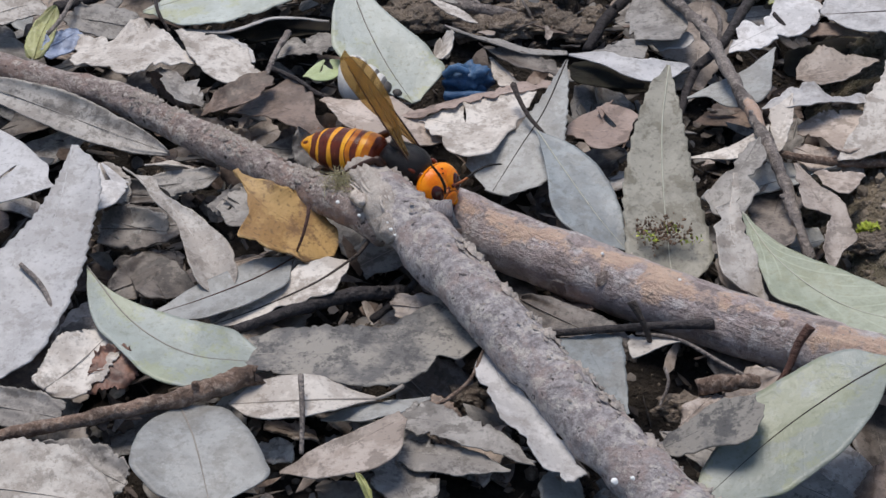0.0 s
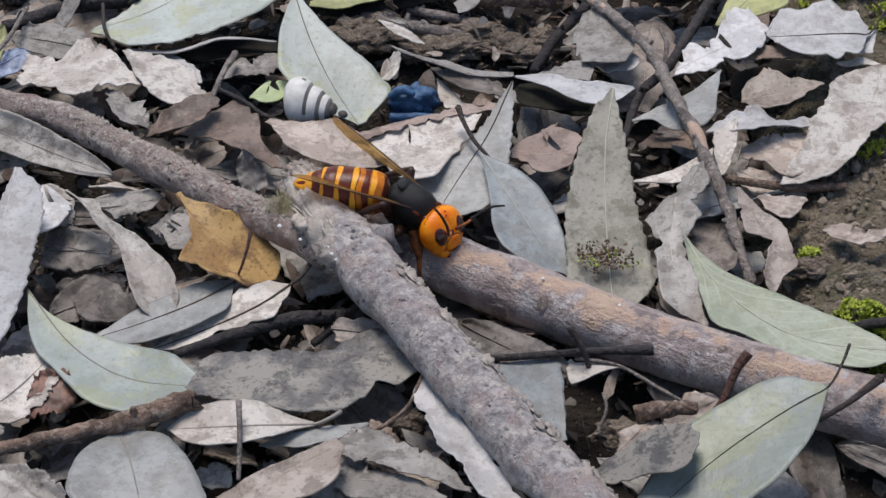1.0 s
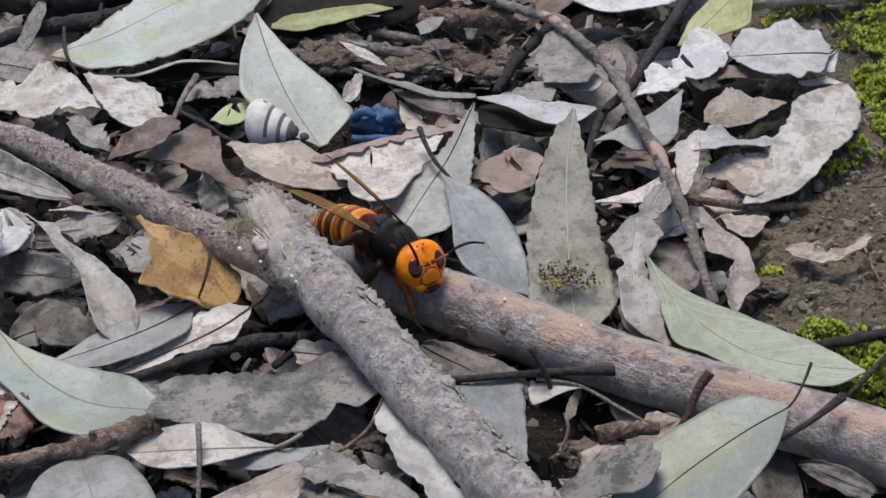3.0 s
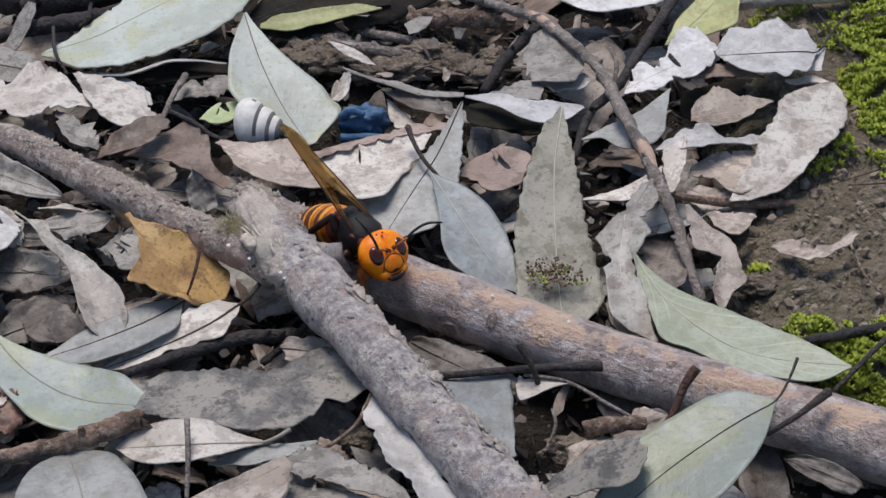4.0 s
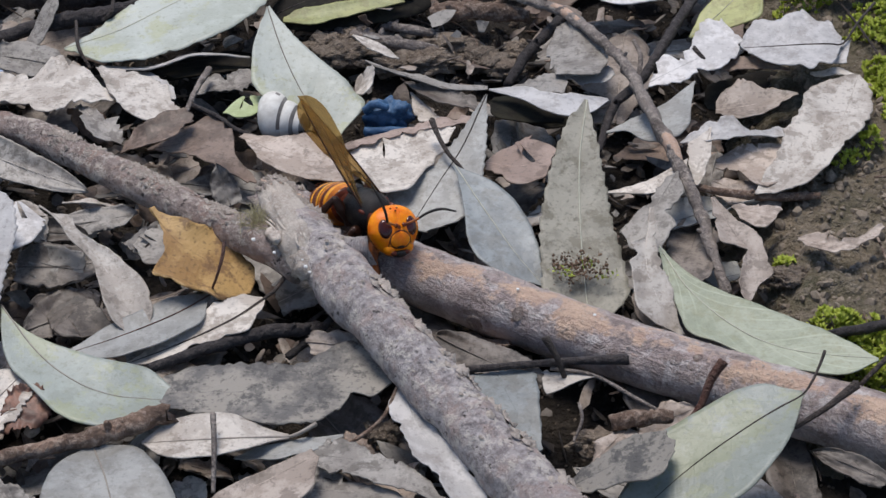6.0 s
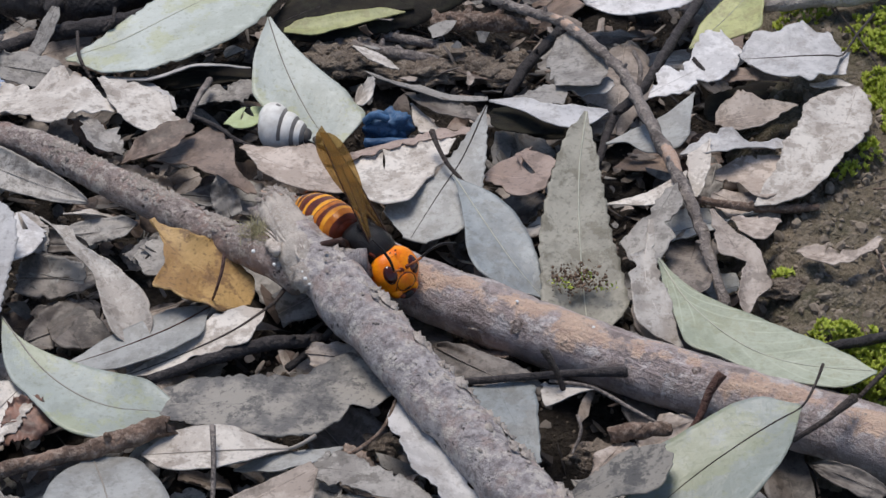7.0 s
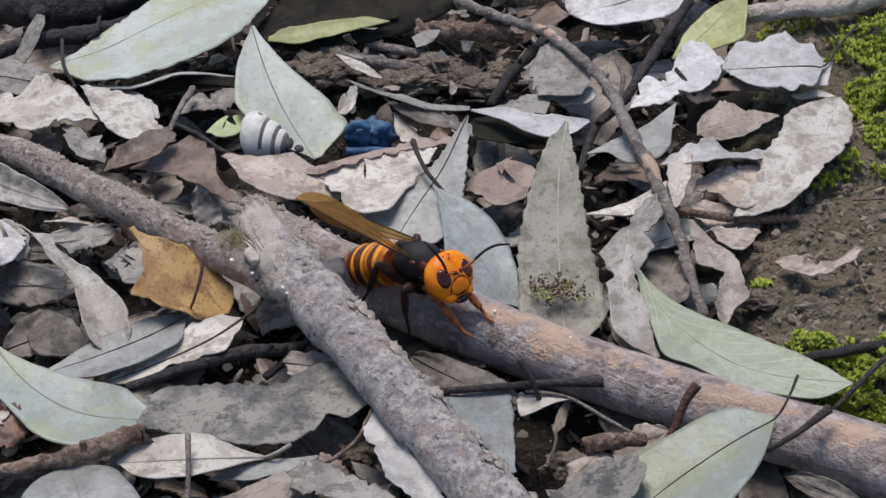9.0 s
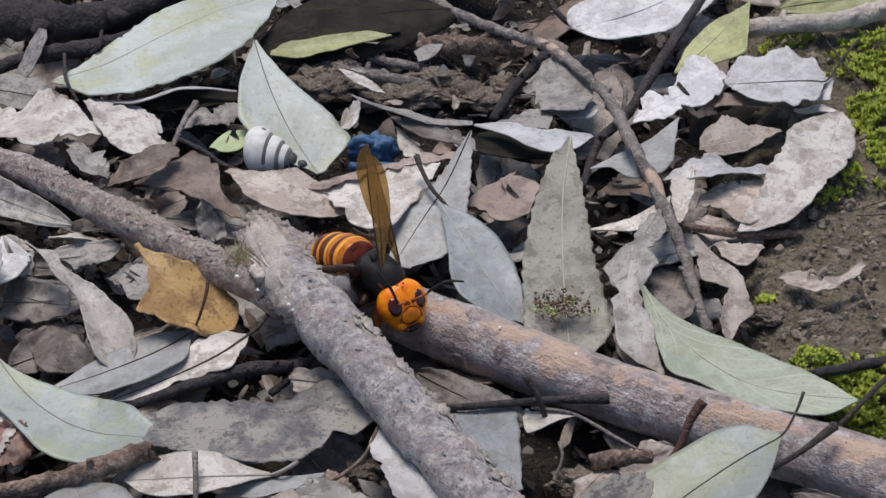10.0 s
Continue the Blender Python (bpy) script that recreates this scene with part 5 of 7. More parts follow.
spread_leaf([(46.3, 15.9, 8.0), (41.2, 7.1, 5.0), (35.4, -2.8, 1.0)], [0.2, 1.1, 2.2, 3.2, 4.2, 4, 3.8, 3.4, 3.2, 4.9, 6.5, 6.2, 6.2, 6, 6.2, 6.5, 4.0], [0.2, 0.6, 1.5, 1.8, 1.8, 2.0, 2.0, 2.0, 2.2, 2.5, 2.8, 3.1, 3.5, 4.0, 4.1, 2.1, 0.4], M_GREY, "grey-brown pointed leaf leaning up", ragged=0.35)
spread_leaf([(39.3, -0.2, 10.0), (37.7, -13.7, 7.0), (39.4, -22.3, 4.0), (44.5, -30.9, 0.0)], [0.8, 1.2, 1.8, 2, 2.2, 2.6, 3.1, 3.5, 3.8, 3.8, 3.8, 3.5, 3, 2.4, 1.5, 0.8, 0.5], [0.2, 0.2, 0.2, 0.2, 3.4, 1.9, 3.5, 3.5, 3.8, 4.1, 4.5, 5.2, 5.8, 5.0, 4.4, 2.2, 0.4], M_PALE, "pale grey narrow curled leaf standing up", ragged=0.35, curl=(0.25, 0.25))
spread_leaf([(40.8, -1.1, 2.0), (46.6, -19.7, 3.0), (55.8, -33.4, 3.5), (66.2, -41.9, 5.0), (81.9, -45.5, 6.0)], [0.2, 0.8, 2.4, 4.4, 6.2, 8, 9.2, 9.8, 9.5, 9, 7.5, 4, 0.2], [0.2, 1.2, 2.8, 4.2, 6.5, 9.0, 7.0, 6.1, 5.8, 5.8, 6.5, 5.9, 0.6], M_OLIVE, "large pale olive-green leaf with yellowish veins", ragged=0.06, wave=0.6, curl=(0.08, 0.05), rib=M_RIBPALE, rib_width=0.2)
spread_leaf([(53.3, 7.8, 7.0), (57.3, -3.2, 5.0), (61.0, -9.8, 4.0), (58.9, -21.3, 1.0)], [0.5, 0.8, 1.4, 2.2, 3, 3.8, 4.2, 4.2, 3.8, 2.9, 2.5, 2.8, 3.5, 3.8, 1.6, 0.8, 0.2], [0.5, 1.0, 1.8, 2.6, 3.4, 4.1, 4.9, 3.2, 2.0, 1.6, 2.0, 2.5, 2.8, 3.0, 3.0, 2.0, 0.5], M_TAUPE, "grey-brown curled leaf strip on bare soil", ragged=0.45, curl=(0.25, 0.2))
spread_leaf([(70.8, -2.1, 3.0), (78.4, -6.8, 5.0), (88.8, -1.6, 6.0)], [0.6, 1.5, 2.1, 2.8, 3.2, 3.2, 3, 2.9, 2.4, 1.8, 1.2, 0.8, 0.2, 0.2, 0.5, 0.8, 0.8], [0.2, 0.5, 1.0, 1.9, 2.2, 2.2, 2.4, 2.8, 3.5, 4.0, 3.8, 2.5, 2.6, 3.0, 2.2, 1.0, 0.5], M_TAUPE, "dry curled flake lying on bare soil", ragged=0.6, curl=(0.3, 0.4))
spread_leaf([(57.8, 9.8, 3.0), (63.1, 6.3, 4.0), (68.4, 7.9, 4.0)], [0.9, 1.5, 2, 2.2, 2.5, 2.8, 3, 3, 2.8, 2.8, 2.6, 2.5, 2.2, 2, 1.5, 1.2, 0.6], [0.2, 0.4, 1.0, 1.8, 2.4, 3.4, 3.9, 4.6, 5.6, 5.8, 4.5, 3.6, 3.2, 2.2, 1.5, 0.8, 0.5], M_TAUPE, "grey-brown leaf scrap beside a twig", ragged=0.4)
spread_leaf([(5.9, 53.1, 5.0), (15.5, 46.3, 7.0), (24.4, 43.2, 6.0), (33.1, 48.3, 5.0)], [0.5, 1.8, 2.8, 2.5, 3.5, 4.5, 4.8, 2.8, 0.6], [0.3, 0.8, 1.8, 2.9, 3.8, 4.0, 3.2, 1.9, 0.2], M_CHALK, "long pale curled leaf with a dark underside", ragged=0.12, curl=(0.2, 0.3), rib_width=0.1)
spread_leaf([(6.0, 52.2, 2.0), (13.0, 47.2, 3.0), (22.6, 43.6, 2.0)], [1.9, 3.5, 3.5, 3.8, 3.8, 3.1, 2.6, 2, 1.4], [0.8, 2.5, 5.0, 5.8, 5.5, 4.5, 3.2, 1.8, 0.3], M_SHADE_DARK, "bluish underside of a curled leaf, shade put into its dark colour", ragged=0.2)
spread_leaf([(-22.8, 63.4, 6.0), (-14.3, 58.1, 6.0), (-5.1, 54.1, 5.0), (5.6, 54.6, 4.0)], [0.3, 0.3, 0.2, 1, 2, 1.8, 1.5, 1.2, 0.8], [0.2, 2.5, 2.8, 2.8, 1.2, 1.2, 2.0, 2.0, 1.1], M_GREY, "long narrow dark-grey curled leaf", ragged=0.2, curl=(0.5, 0.1))
spread_leaf([(-13.6, 58.6, 3.0), (-5.1, 50.9, 4.0), (4.2, 47.2, 3.0)], [0.4, 0.8, 1, 1.5, 1.9, 2.2, 2.5, 2.5, 2.8, 2.8, 2.8, 3, 3, 3, 2.9, 1.1, 0.8], [0.4, 0.5, 1.2, 2.1, 2.8, 2.8, 3.0, 3.2, 3.5, 3.5, 3.0, 2.8, 2.2, 2.0, 1.8, 1.5, 0.8], M_ROT_SHADE, "dark curled strip of leaf behind a blue scrap", ragged=0.4, curl=(0.4, 0.4))
spread_leaf([(-12.2, 55.8, 2.0), (-9.6, 48.8, 2.0), (-4.8, 45.6, 1.0)], [0.2, 0.5, 0.8, 1, 1.2, 1.4, 1.5, 1.8, 1.8, 1.8, 1.8, 1.6, 1.5, 1.2, 1, 0.8, 0.5], [0.3, 0.2, 0.5, 0.6, 0.9, 1.1, 1.4, 1.8, 2.2, 3.2, 4.5, 4.0, 2.9, 2.0, 1.2, 0.4, 0.2], M_PALE, "small pale leaf beside a blue scrap", ragged=0.3)
spread_leaf([(7.7, 54.6, 4.0), (15.7, 54.0, 5.0), (23.9, 56.4, 5.0)], [0.2, 0.2, 0.5, 0.8, 1, 1.4, 2, 2.5, 3, 3.2, 3.8, 3.8, 3.8, 3.8, 3.8, 3.8, 2.5], [0.2, 0.2, 0.6, 1.0, 1.2, 1.8, 2.0, 2.5, 3.0, 3.5, 4.2, 4.9, 5.5, 5.9, 4.2, 2.8, 0.5], M_GREY, "grey torn leaf beneath a twig", ragged=0.7)
spread_leaf([(19.4, 68.3, 4.0), (26.6, 67.6, 6.0), (34.4, 68.8, 6.0)], [3, 7.2, 11, 11.5, 11.9, 12.2, 12.2, 12.2, 12.2, 12.2, 12.5, 12.4, 11.1, 9.9, 8.5, 4.2, 4.0], [0.3, 0.5, 7.8, 6.0, 10.8, 11.2, 12.0, 12.2, 12.2, 12.2, 12.2, 12.0, 10.2, 8.2, 6.2, 2.8, 0.3], M_GREY, "tan-grey leaf with insect holes and torn edges", ragged=0.7, wave=0.9)
spread_leaf([(23.1, 60.1, 3.0), (29.0, 60.3, 4.0), (35.0, 61.0, 4.0)], [2.2, 1.8, 2.6, 2.8, 3, 3.2, 3.2, 3.5, 3.8, 3.8, 3.5, 3.2, 3.2, 3, 2.9, 2.8, 1.8], [0.3, 0.3, 0.5, 1.2, 2.5, 3.8, 4.8, 4.8, 4.5, 4.5, 4.2, 4.2, 4.0, 3.8, 3.6, 2.2, 1.2], M_WHITE, "whitish leaf scrap under a twig", ragged=0.5)
spread_leaf([(-26.4, 77.7, 4.0), (-20.5, 71.1, 5.0), (-15.1, 67.7, 4.0)], [0.2, 0.5, 0.8, 1.2, 1.5, 1.5, 1.5, 1.5, 1.5, 1.5, 1.5, 1.2, 1, 0.8, 0.5, 0.2, 0.2], [0.2, 0.2, 0.5, 0.8, 1.1, 1.5, 1.8, 2.0, 2.0, 1.8, 1.8, 1.8, 1.5, 1.5, 1.5, 0.6, 0.5], M_PALE, "pale beige sliver lying on soil", ragged=0.3)
spread_leaf([(-21.0, 58.1, 8.0), (-23.1, 57.2, 5.0), (-25.5, 57.4, 1.0)], [1.2, 1.2, 2, 2.4, 2.8, 3.5, 4.2, 5, 5.6, 6.2, 5.2, 4.5, 3.8, 2.5, 2.5, 0.8, 0.5], [0.3, 0.5, 1.5, 1.5, 1.5, 1.5, 1.5, 1.9, 2.0, 0.3, 3.5, 3.5, 5.2, 5.2, 5.4, 5.0, 2.4], M_PALE, "small beige leaf tip standing up", ragged=0.3)
spread_leaf([(-89.2, -3.4, 13.0), (-81.6, -9.3, 11.0), (-75.8, -15.7, 8.0), (-69.6, -26.4, 6.0), (-66.0, -35.4, 3.0)], [0.2, 0.2, 2, 0.8, 0.8, 2.2, 3.2, 4, 5, 5.2, 4.8, 3.8, 0.8], [0.3, 0.2, 1.0, 2.2, 2.5, 2.0, 1.5, 2.5, 3.8, 4.5, 4.6, 3.4, 0.2], M_PALE, "pale curled leaf with a twisted narrow tip", ragged=0.15, curl=(0.3, 0.3), rib_width=0.15)
spread_leaf([(-52.2, -23.5, 5.0), (-58.9, -30.2, 5.0), (-69.9, -36.2, 4.0), (-80.4, -39.5, 2.0)], [0.2, 2.6, 5.8, 6.5, 6.8, 6.5, 6, 3.2, 0.2], [0.8, 2.8, 4.2, 4.8, 4.5, 4.2, 3.5, 1.8, 0.5], M_BLUE, "oval grey-green leaf with a thin brown stalk", stalk=[(-49.1, -19.2, 15.0), (-49.3, -22.7, 14.0), (-50.4, -25.4, 11.0), (-51.6, -24.0, 7.0)], ragged=0.06, curl=(0.1, 0.1), rib=M_REDSTALK, rib_width=0.17)
spread_leaf([(-41.0, -25.0, 5.0), (-47.3, -32.1, 5.0), (-58.4, -37.9, 3.0), (-69.2, -41.9, 1.0)], [0.2, 1.5, 2.6, 2.5, 4, 5, 4.2, 3.8, 3.2, 3, 3, 3, 3.2, 3, 2, 1, 0.2], [0.6, 4.0, 4.8, 5.2, 5.8, 6.2, 6.0, 5.2, 4.5, 3.8, 3.5, 3.0, 2.5, 2.0, 1.2, 0.6, 0.4], M_PALE, "pale dry leaf with a dark stalk", stalk=[(-37.0, -18.9, 6.0), (-38.8, -23.3, 6.0)], ragged=0.35, rib=M_STALK, rib_width=0.22)
spread_leaf([(-65.6, -5.6, 14.0), (-60.0, -12.9, 11.0), (-51.8, -16.3, 7.0), (-43.7, -17.9, 3.0)], [1, 1.2, 2, 3, 4, 4.8, 5.2, 5.8, 6.5, 7, 7.5, 8, 8.2, 8.2, 8.2, 7.2, 6.8, 6.2, 6, 5.2, 4.8, 4, 0.5], [0.3, 0.3, 0.2, 0.2, 0.5, 0.8, 1.8, 3.0, 5.0, 12.8, 12.5, 11.8, 12.0, 12.0, 11.2, 10.0, 10.2, 10.5, 10.0, 8.0, 6.5, 5.2, 3.0], RICH_TAN, "golden-brown fan-shaped dry leaf with fine ribs", ragged=0.29, wave=0.9, curl=(0.15, 0.15), rib_width=0.06)
spread_leaf([(-70.3, -4.1, 3.0), (-65.8, -6.5, 4.0), (-62.7, -0.8, 5.0)], [2, 9.8, 8.6, 8.2, 0.3, 0.3, 9.5, 8.8, 5.2, 4.9, 4.5, 0.3, 4.2, 4.2, 3.9, 3.2, 3.2], [0.2, 0.4, 0.9, 1.2, 1.6, 2.2, 3.1, 5.9, 7.0, 4.2, 3.0, 2.6, 1.8, 1.1, 0.5, 0.2, 0.3], M_GREY, "speckled grey leaf behind a golden leaf", ragged=0.4)
spread_leaf([(-93.6, -32.0, 9.0), (-83.3, -45.8, 6.0), (-71.2, -54.7, 5.0), (-57.1, -53.7, 2.0)], [0.2, 0.2, 1.8, 4, 6, 7.5, 8.4, 8.9, 9, 8.2, 3.2], [0.2, 2.8, 5.2, 6.8, 7.2, 8.2, 9.8, 10.2, 7.8, 4.6, 0.5], M_SAGE, "pale green leaf with a yellowish curled tip", ragged=0.06, curl=(0.08, 0.12), rib_width=0.17, rib=M_RIB)
spread_leaf([(-61.5, -51.1, 2.0), (-45.9, -53.5, 4.0), (-30.4, -51.9, 4.0), (-13.3, -48.1, 4.0)], [4.2, 6, 8, 8.5, 8.8, 8.8, 8.5, 8.2, 8.2, 7.8, 7.5, 8.6, 10.2, 12, 12.2, 8.9, 3.0], [2.0, 4.5, 5.5, 6.5, 6.8, 7.0, 8.0, 9.8, 10.8, 11.2, 11.5, 10.0, 7.8, 3.2, 5.6, 4.0, 1.2], M_MOTTLED, "large grey-brown mottled leaf with torn edges", ragged=0.4, wave=0.8, curl=(0.05, 0.03), torn_ends=(0.5, 0.8), rib_width=0.12)
spread_leaf([(-33.9, -65.5, 3.0), (-46.9, -68.4, 5.0), (-62.1, -67.4, 3.0)], [0.4, 1.2, 2.5, 3.9, 5.2, 5.5, 5.4, 3.9, 0.2], [0.8, 2.1, 4.4, 6.5, 7.0, 7.2, 6.8, 4.8, 0.4], M_PALE, "pale beige leaf with a straight midrib", stalk=[(-28.8, -62.9, 4.0), (-31.4, -65.3, 4.0)], ragged=0.12, rib=M_RIB, rib_width=0.2)
spread_leaf([(-44.5, -68.3, 0.0), (-36.2, -69.1, 2.0), (-23.4, -63.9, 2.0)], [0.2, 1, 2.2, 2.5, 2.5, 2.5, 2.1, 1.2, 0.5], [0.2, 0.8, 1.0, 1.5, 2.0, 1.8, 1.9, 1.0, 0.2], M_BLUE, "grey leaf beneath a pale leaf", ragged=0.15)
spread_leaf([(-28.1, -74.1, 6.0), (-38.6, -81.2, 5.0), (-51.3, -84.6, 1.0)], [1.1, 4.5, 8.1, 9.5, 9, 7.4, 6, 3.1, 0.2], [1.8, 2.0, 2.2, 2.2, 2.4, 2.5, 2.2, 1.1, 0.4], M_TAUPE, "tan-brown curled leaf with a thin midrib", ragged=0.15, curl=(0.15, 0.15), rib_width=0.18)
spread_leaf([(-71.5, -67.9, 3.0), (-67.2, -80.8, 5.0), (-63.1, -96.2, 3.0)], [0.4, 5.2, 8, 9.2, 10.4, 11.2, 11.8, 11.4, 2.0], [0.4, 6.0, 9.1, 10.8, 12.2, 13.0, 11.4, 8.6, 0.5], M_BLUE, "large oval pale grey leaf with a brown midrib", ragged=0.06, rib=M_RIB, rib_width=0.2)
spread_leaf([(-28.8, -69.6, 2.0), (-18.7, -73.2, 3.0), (-3.2, -82.1, 1.0)], [4.5, 4.8, 5, 5.2, 5, 4.5, 4, 3.5, 3.2, 3.2, 3.2, 3.9, 3.8, 3, 2, 1, 1.0], [3.0, 3.0, 4.8, 4.8, 4.8, 4.8, 4.8, 4.5, 4.2, 4.0, 3.8, 3.2, 2.8, 2.0, 1.2, 0.8, 0.2], M_GREY, "grey-brown torn leaf near the branch", ragged=0.6, torn_ends=(0.5, 0.5))
spread_leaf([(-28.9, -77.3, 0.0), (-18.6, -79.4, 1.0), (-8.0, -82.1, 0.0)], [2.5, 3.8, 3.5, 3.2, 3, 3, 2.8, 2.8, 2.5, 2.5, 2.2, 2, 2, 1.5, 1, 0.5, 0.2], [2.9, 4.0, 5.2, 5.5, 5.5, 5.8, 5.8, 5.8, 5.8, 5.5, 5.0, 4.2, 3.5, 2.8, 2.0, 1.2, 0.5], M_GREY, "brown-grey flat leaf on the ground", ragged=0.4)
spread_leaf([(-12.6, -52.4, 5.0), (-8.6, -64.9, 4.0), (-3.2, -74.0, 3.0), (5.0, -85.2, 1.0)], [0.2, 1.5, 2, 2.2, 2.5, 3, 3.5, 3.8, 3.8, 3.8, 3.8, 3.8, 3.5, 3, 2.5, 1.8, 1.8], [0.5, 2.9, 4.0, 4.2, 4.0, 3.8, 4.0, 4.4, 4.8, 4.8, 4.0, 3.5, 4.0, 4.5, 5.2, 3.2, 3.5], M_WHITE, "bleached white wrinkled leaf under the branch", ragged=0.45, wave=0.9, torn_ends=(0.6, 0.5), curl=(0.15, 0.1), rib_width=0.1)
spread_leaf([(6.2, -44.7, 2.0), (9.6, -55.6, 2.0), (14.3, -65.9, 0.0)], [2.8, 6.8, 6.8, 6.2, 5.5, 4.5, 3.2, 2, 0.8], [7.8, 7.8, 7.8, 7.5, 6.8, 5.8, 5.0, 3.5, 2.0], M_SLATE, "flat grey leaf under the branch", ragged=0.25, torn_ends=(0.4, 0.3))
spread_leaf([(16.0, -44.4, 2.0), (19.3, -47.5, 2.0), (26.0, -47.4, 3.0)], [0.3, 0.3, 0.2, 0.9, 1.5, 2, 2.2, 2.5, 2.4, 2.2, 2.2, 2, 1.8, 1.5, 1, 0.8, 0.2], [1.2, 0.9, 1.2, 2.4, 2.8, 3.5, 4.5, 5.6, 3.8, 2.4, 1.5, 1.0, 0.8, 0.5, 0.4, 0.2, 0.2], M_PALE, "pale scrap of leaf at the edge of a hollow", ragged=0.3)
spread_leaf([(64.4, -64.5, 13.0), (51.7, -73.1, 11.0), (39.5, -81.7, 7.0), (26.0, -92.9, 1.0)], [0.2, 4, 7.5, 10, 11.8, 13, 12.8, 12.2, 11, 5.9, 0.8], [0.9, 6.2, 8.1, 8.5, 8.8, 9.2, 9.8, 8.0, 6.2, 4.5, 0.6], M_SAGE, "pale grey-green glossy leaf leaning on the branch", stalk=[(69.4, -54.2, 15.0), (67.5, -58.9, 14.0)], ragged=0.05, curl=(0.12, 0.14), rib=M_STALK, rib_width=0.13)
spread_leaf([(19.1, -81.2, 4.0), (28.1, -78.9, 8.0), (38.6, -76.3, 12.0)], [1.5, 1.8, 2.2, 2.8, 3, 3.5, 3.8, 4, 4.2, 4.5, 4.9, 5, 4.8, 4.2, 3.8, 3.2, 3.0], [1.5, 3.0, 3.8, 4.4, 5.0, 5.5, 5.5, 5.5, 6.0, 6.8, 7.5, 8.2, 8.2, 8.0, 7.4, 5.2, 3.0], M_MOTTLED, "dark grey leaf with a torn curled edge", ragged=0.35, curl=(0.15, 0.1), torn_ends=(0, 0.4))
spread_leaf([(-100.1, 0.3, 16.0), (-101.2, -15.1, 12.0), (-104.0, -34.0, 9.0), (-111.6, -64.5, 3.0)], [1.2, 5.8, 7.5, 8.5, 8.5, 8.8, 9.8, 10.2, 10.2, 8.5, 0.6], [0.2, 0.8, 1.8, 3.0, 4.1, 5.8, 8.2, 10.8, 10.5, 5.8, 0.5], M_CHALK, "large pale grey-white leaf with a serrated edge", ragged=0.08, teeth=20, saw=0.6, curl=(0.1, 0.1), rib_width=0.2)
spread_leaf([(-122.0, 9.2, 3.0), (-114.3, 8.6, 5.0), (-105.5, 1.8, 4.0)], [5.5, 12.4, 11.2, 7.9, 5.4, 4.2, 3.8, 1.1, 0.3], [0.5, 13.0, 16.0, 16.6, 0.3, 13.0, 15.0, 13.2, 0.3], M_CHALK, "pale grey-white leaf with a smooth edge", ragged=0.2)
spread_leaf([(-99.2, -1.0, 6.0), (-93.8, -0.4, 7.0), (-89.5, 2.3, 5.0)], [6.8, 2.2, 7.8, 7.2, 7, 6.9, 6.5, 6.5, 0.3, 0.3, 0.3, 7.2, 7, 5.5, 3.4, 1.4, 0.3], [0.3, 0.9, 3.8, 8.0, 11.8, 11.5, 11.0, 10.5, 9.8, 8.0, 6.4, 5.2, 4.2, 3.2, 1.5, 1.1, 0.3], M_WHITE, "small pale leaf pieces beside a large leaf", ragged=0.5)
spread_leaf([(-86.9, 9.9, 4.0), (-80.7, 9.5, 5.0), (-76.0, 9.7, 3.0)], [0.3, 0.2, 0.2, 0.2, 0.2, 0.2, 0.5, 0.6, 0.8, 0.5, 0.5, 0.2, 0.2, 0.4, 0.5, 0.5, 0.5], [0.2, 0.2, 0.8, 1.0, 1.5, 1.8, 2.0, 2.2, 2.5, 2.2, 2.0, 1.6, 1.2, 0.9, 0.5, 0.2, 0.3], M_PALE, "narrow pale curled leaf under the branch", ragged=0.3, curl=(0.5, 0.3))
spread_leaf([(-95.0, -7.4, -2.0), (-86.7, -5.1, 0.0), (-79.5, -5.8, -1.0)], [3.2, 3.4, 5, 4.2, 3.5, 3, 2.5, 2, 2, 1.8, 1.8, 1.8, 1.8, 1.8, 2, 2, 1.8], [0.3, 4.2, 7.2, 7.5, 7.8, 8.0, 8.2, 8.4, 8.5, 8.5, 8.1, 7.8, 7.2, 6.5, 4.8, 1.6, 0.8], M_ROT_SHADE, "folded leaf in the branch's shade, shade put into its dark colour", ragged=0.3)
spread_leaf([(-86.4, -22.8, -2.0), (-80.0, -20.6, 0.0), (-72.4, -26.9, -1.0)], [1.1, 1.8, 1.8, 1.5, 1.8, 1.8, 2.2, 3.5, 2.8, 2.2, 2, 2, 2, 1.5, 1, 0.6, 0.2], [4.4, 9.0, 10.5, 11.2, 11.8, 12.0, 12.0, 12.1, 11.4, 10.8, 10.2, 10.2, 11.0, 10.5, 9.0, 7.5, 3.2], M_ROT_SHADE, "brown leaf under curled leaves, their shade put into its colour", ragged=0.4)
spread_leaf([(-97.7, 85.6, 10.0), (-100.0, 79.3, 6.0), (-102.9, 73.1, 2.0)], [1, 1.8, 1.8, 2, 2, 1.8, 1.8, 1.5, 0.2], [1.0, 1.5, 1.8, 2.0, 2.0, 2.0, 2.0, 2.0, 1.2], M_GREY, "narrow leaf blade standing before a dark branch", ragged=0.2)
spread_leaf([(53.8, 78.0, 3.0), (61.7, 83.5, 7.0), (72.5, 92.7, 14.0)], [0.2, 1.6, 2.9, 4.1, 4.2, 4.2, 3.5, 1.6, 0.5], [0.5, 2.2, 4.0, 5.9, 8.0, 10.0, 7.0, 3.5, 0.2], M_YELLOW, "yellow-green leaf standing among dry leaves", ragged=0.1, rib=M_RIBPALE, rib_width=0.12)
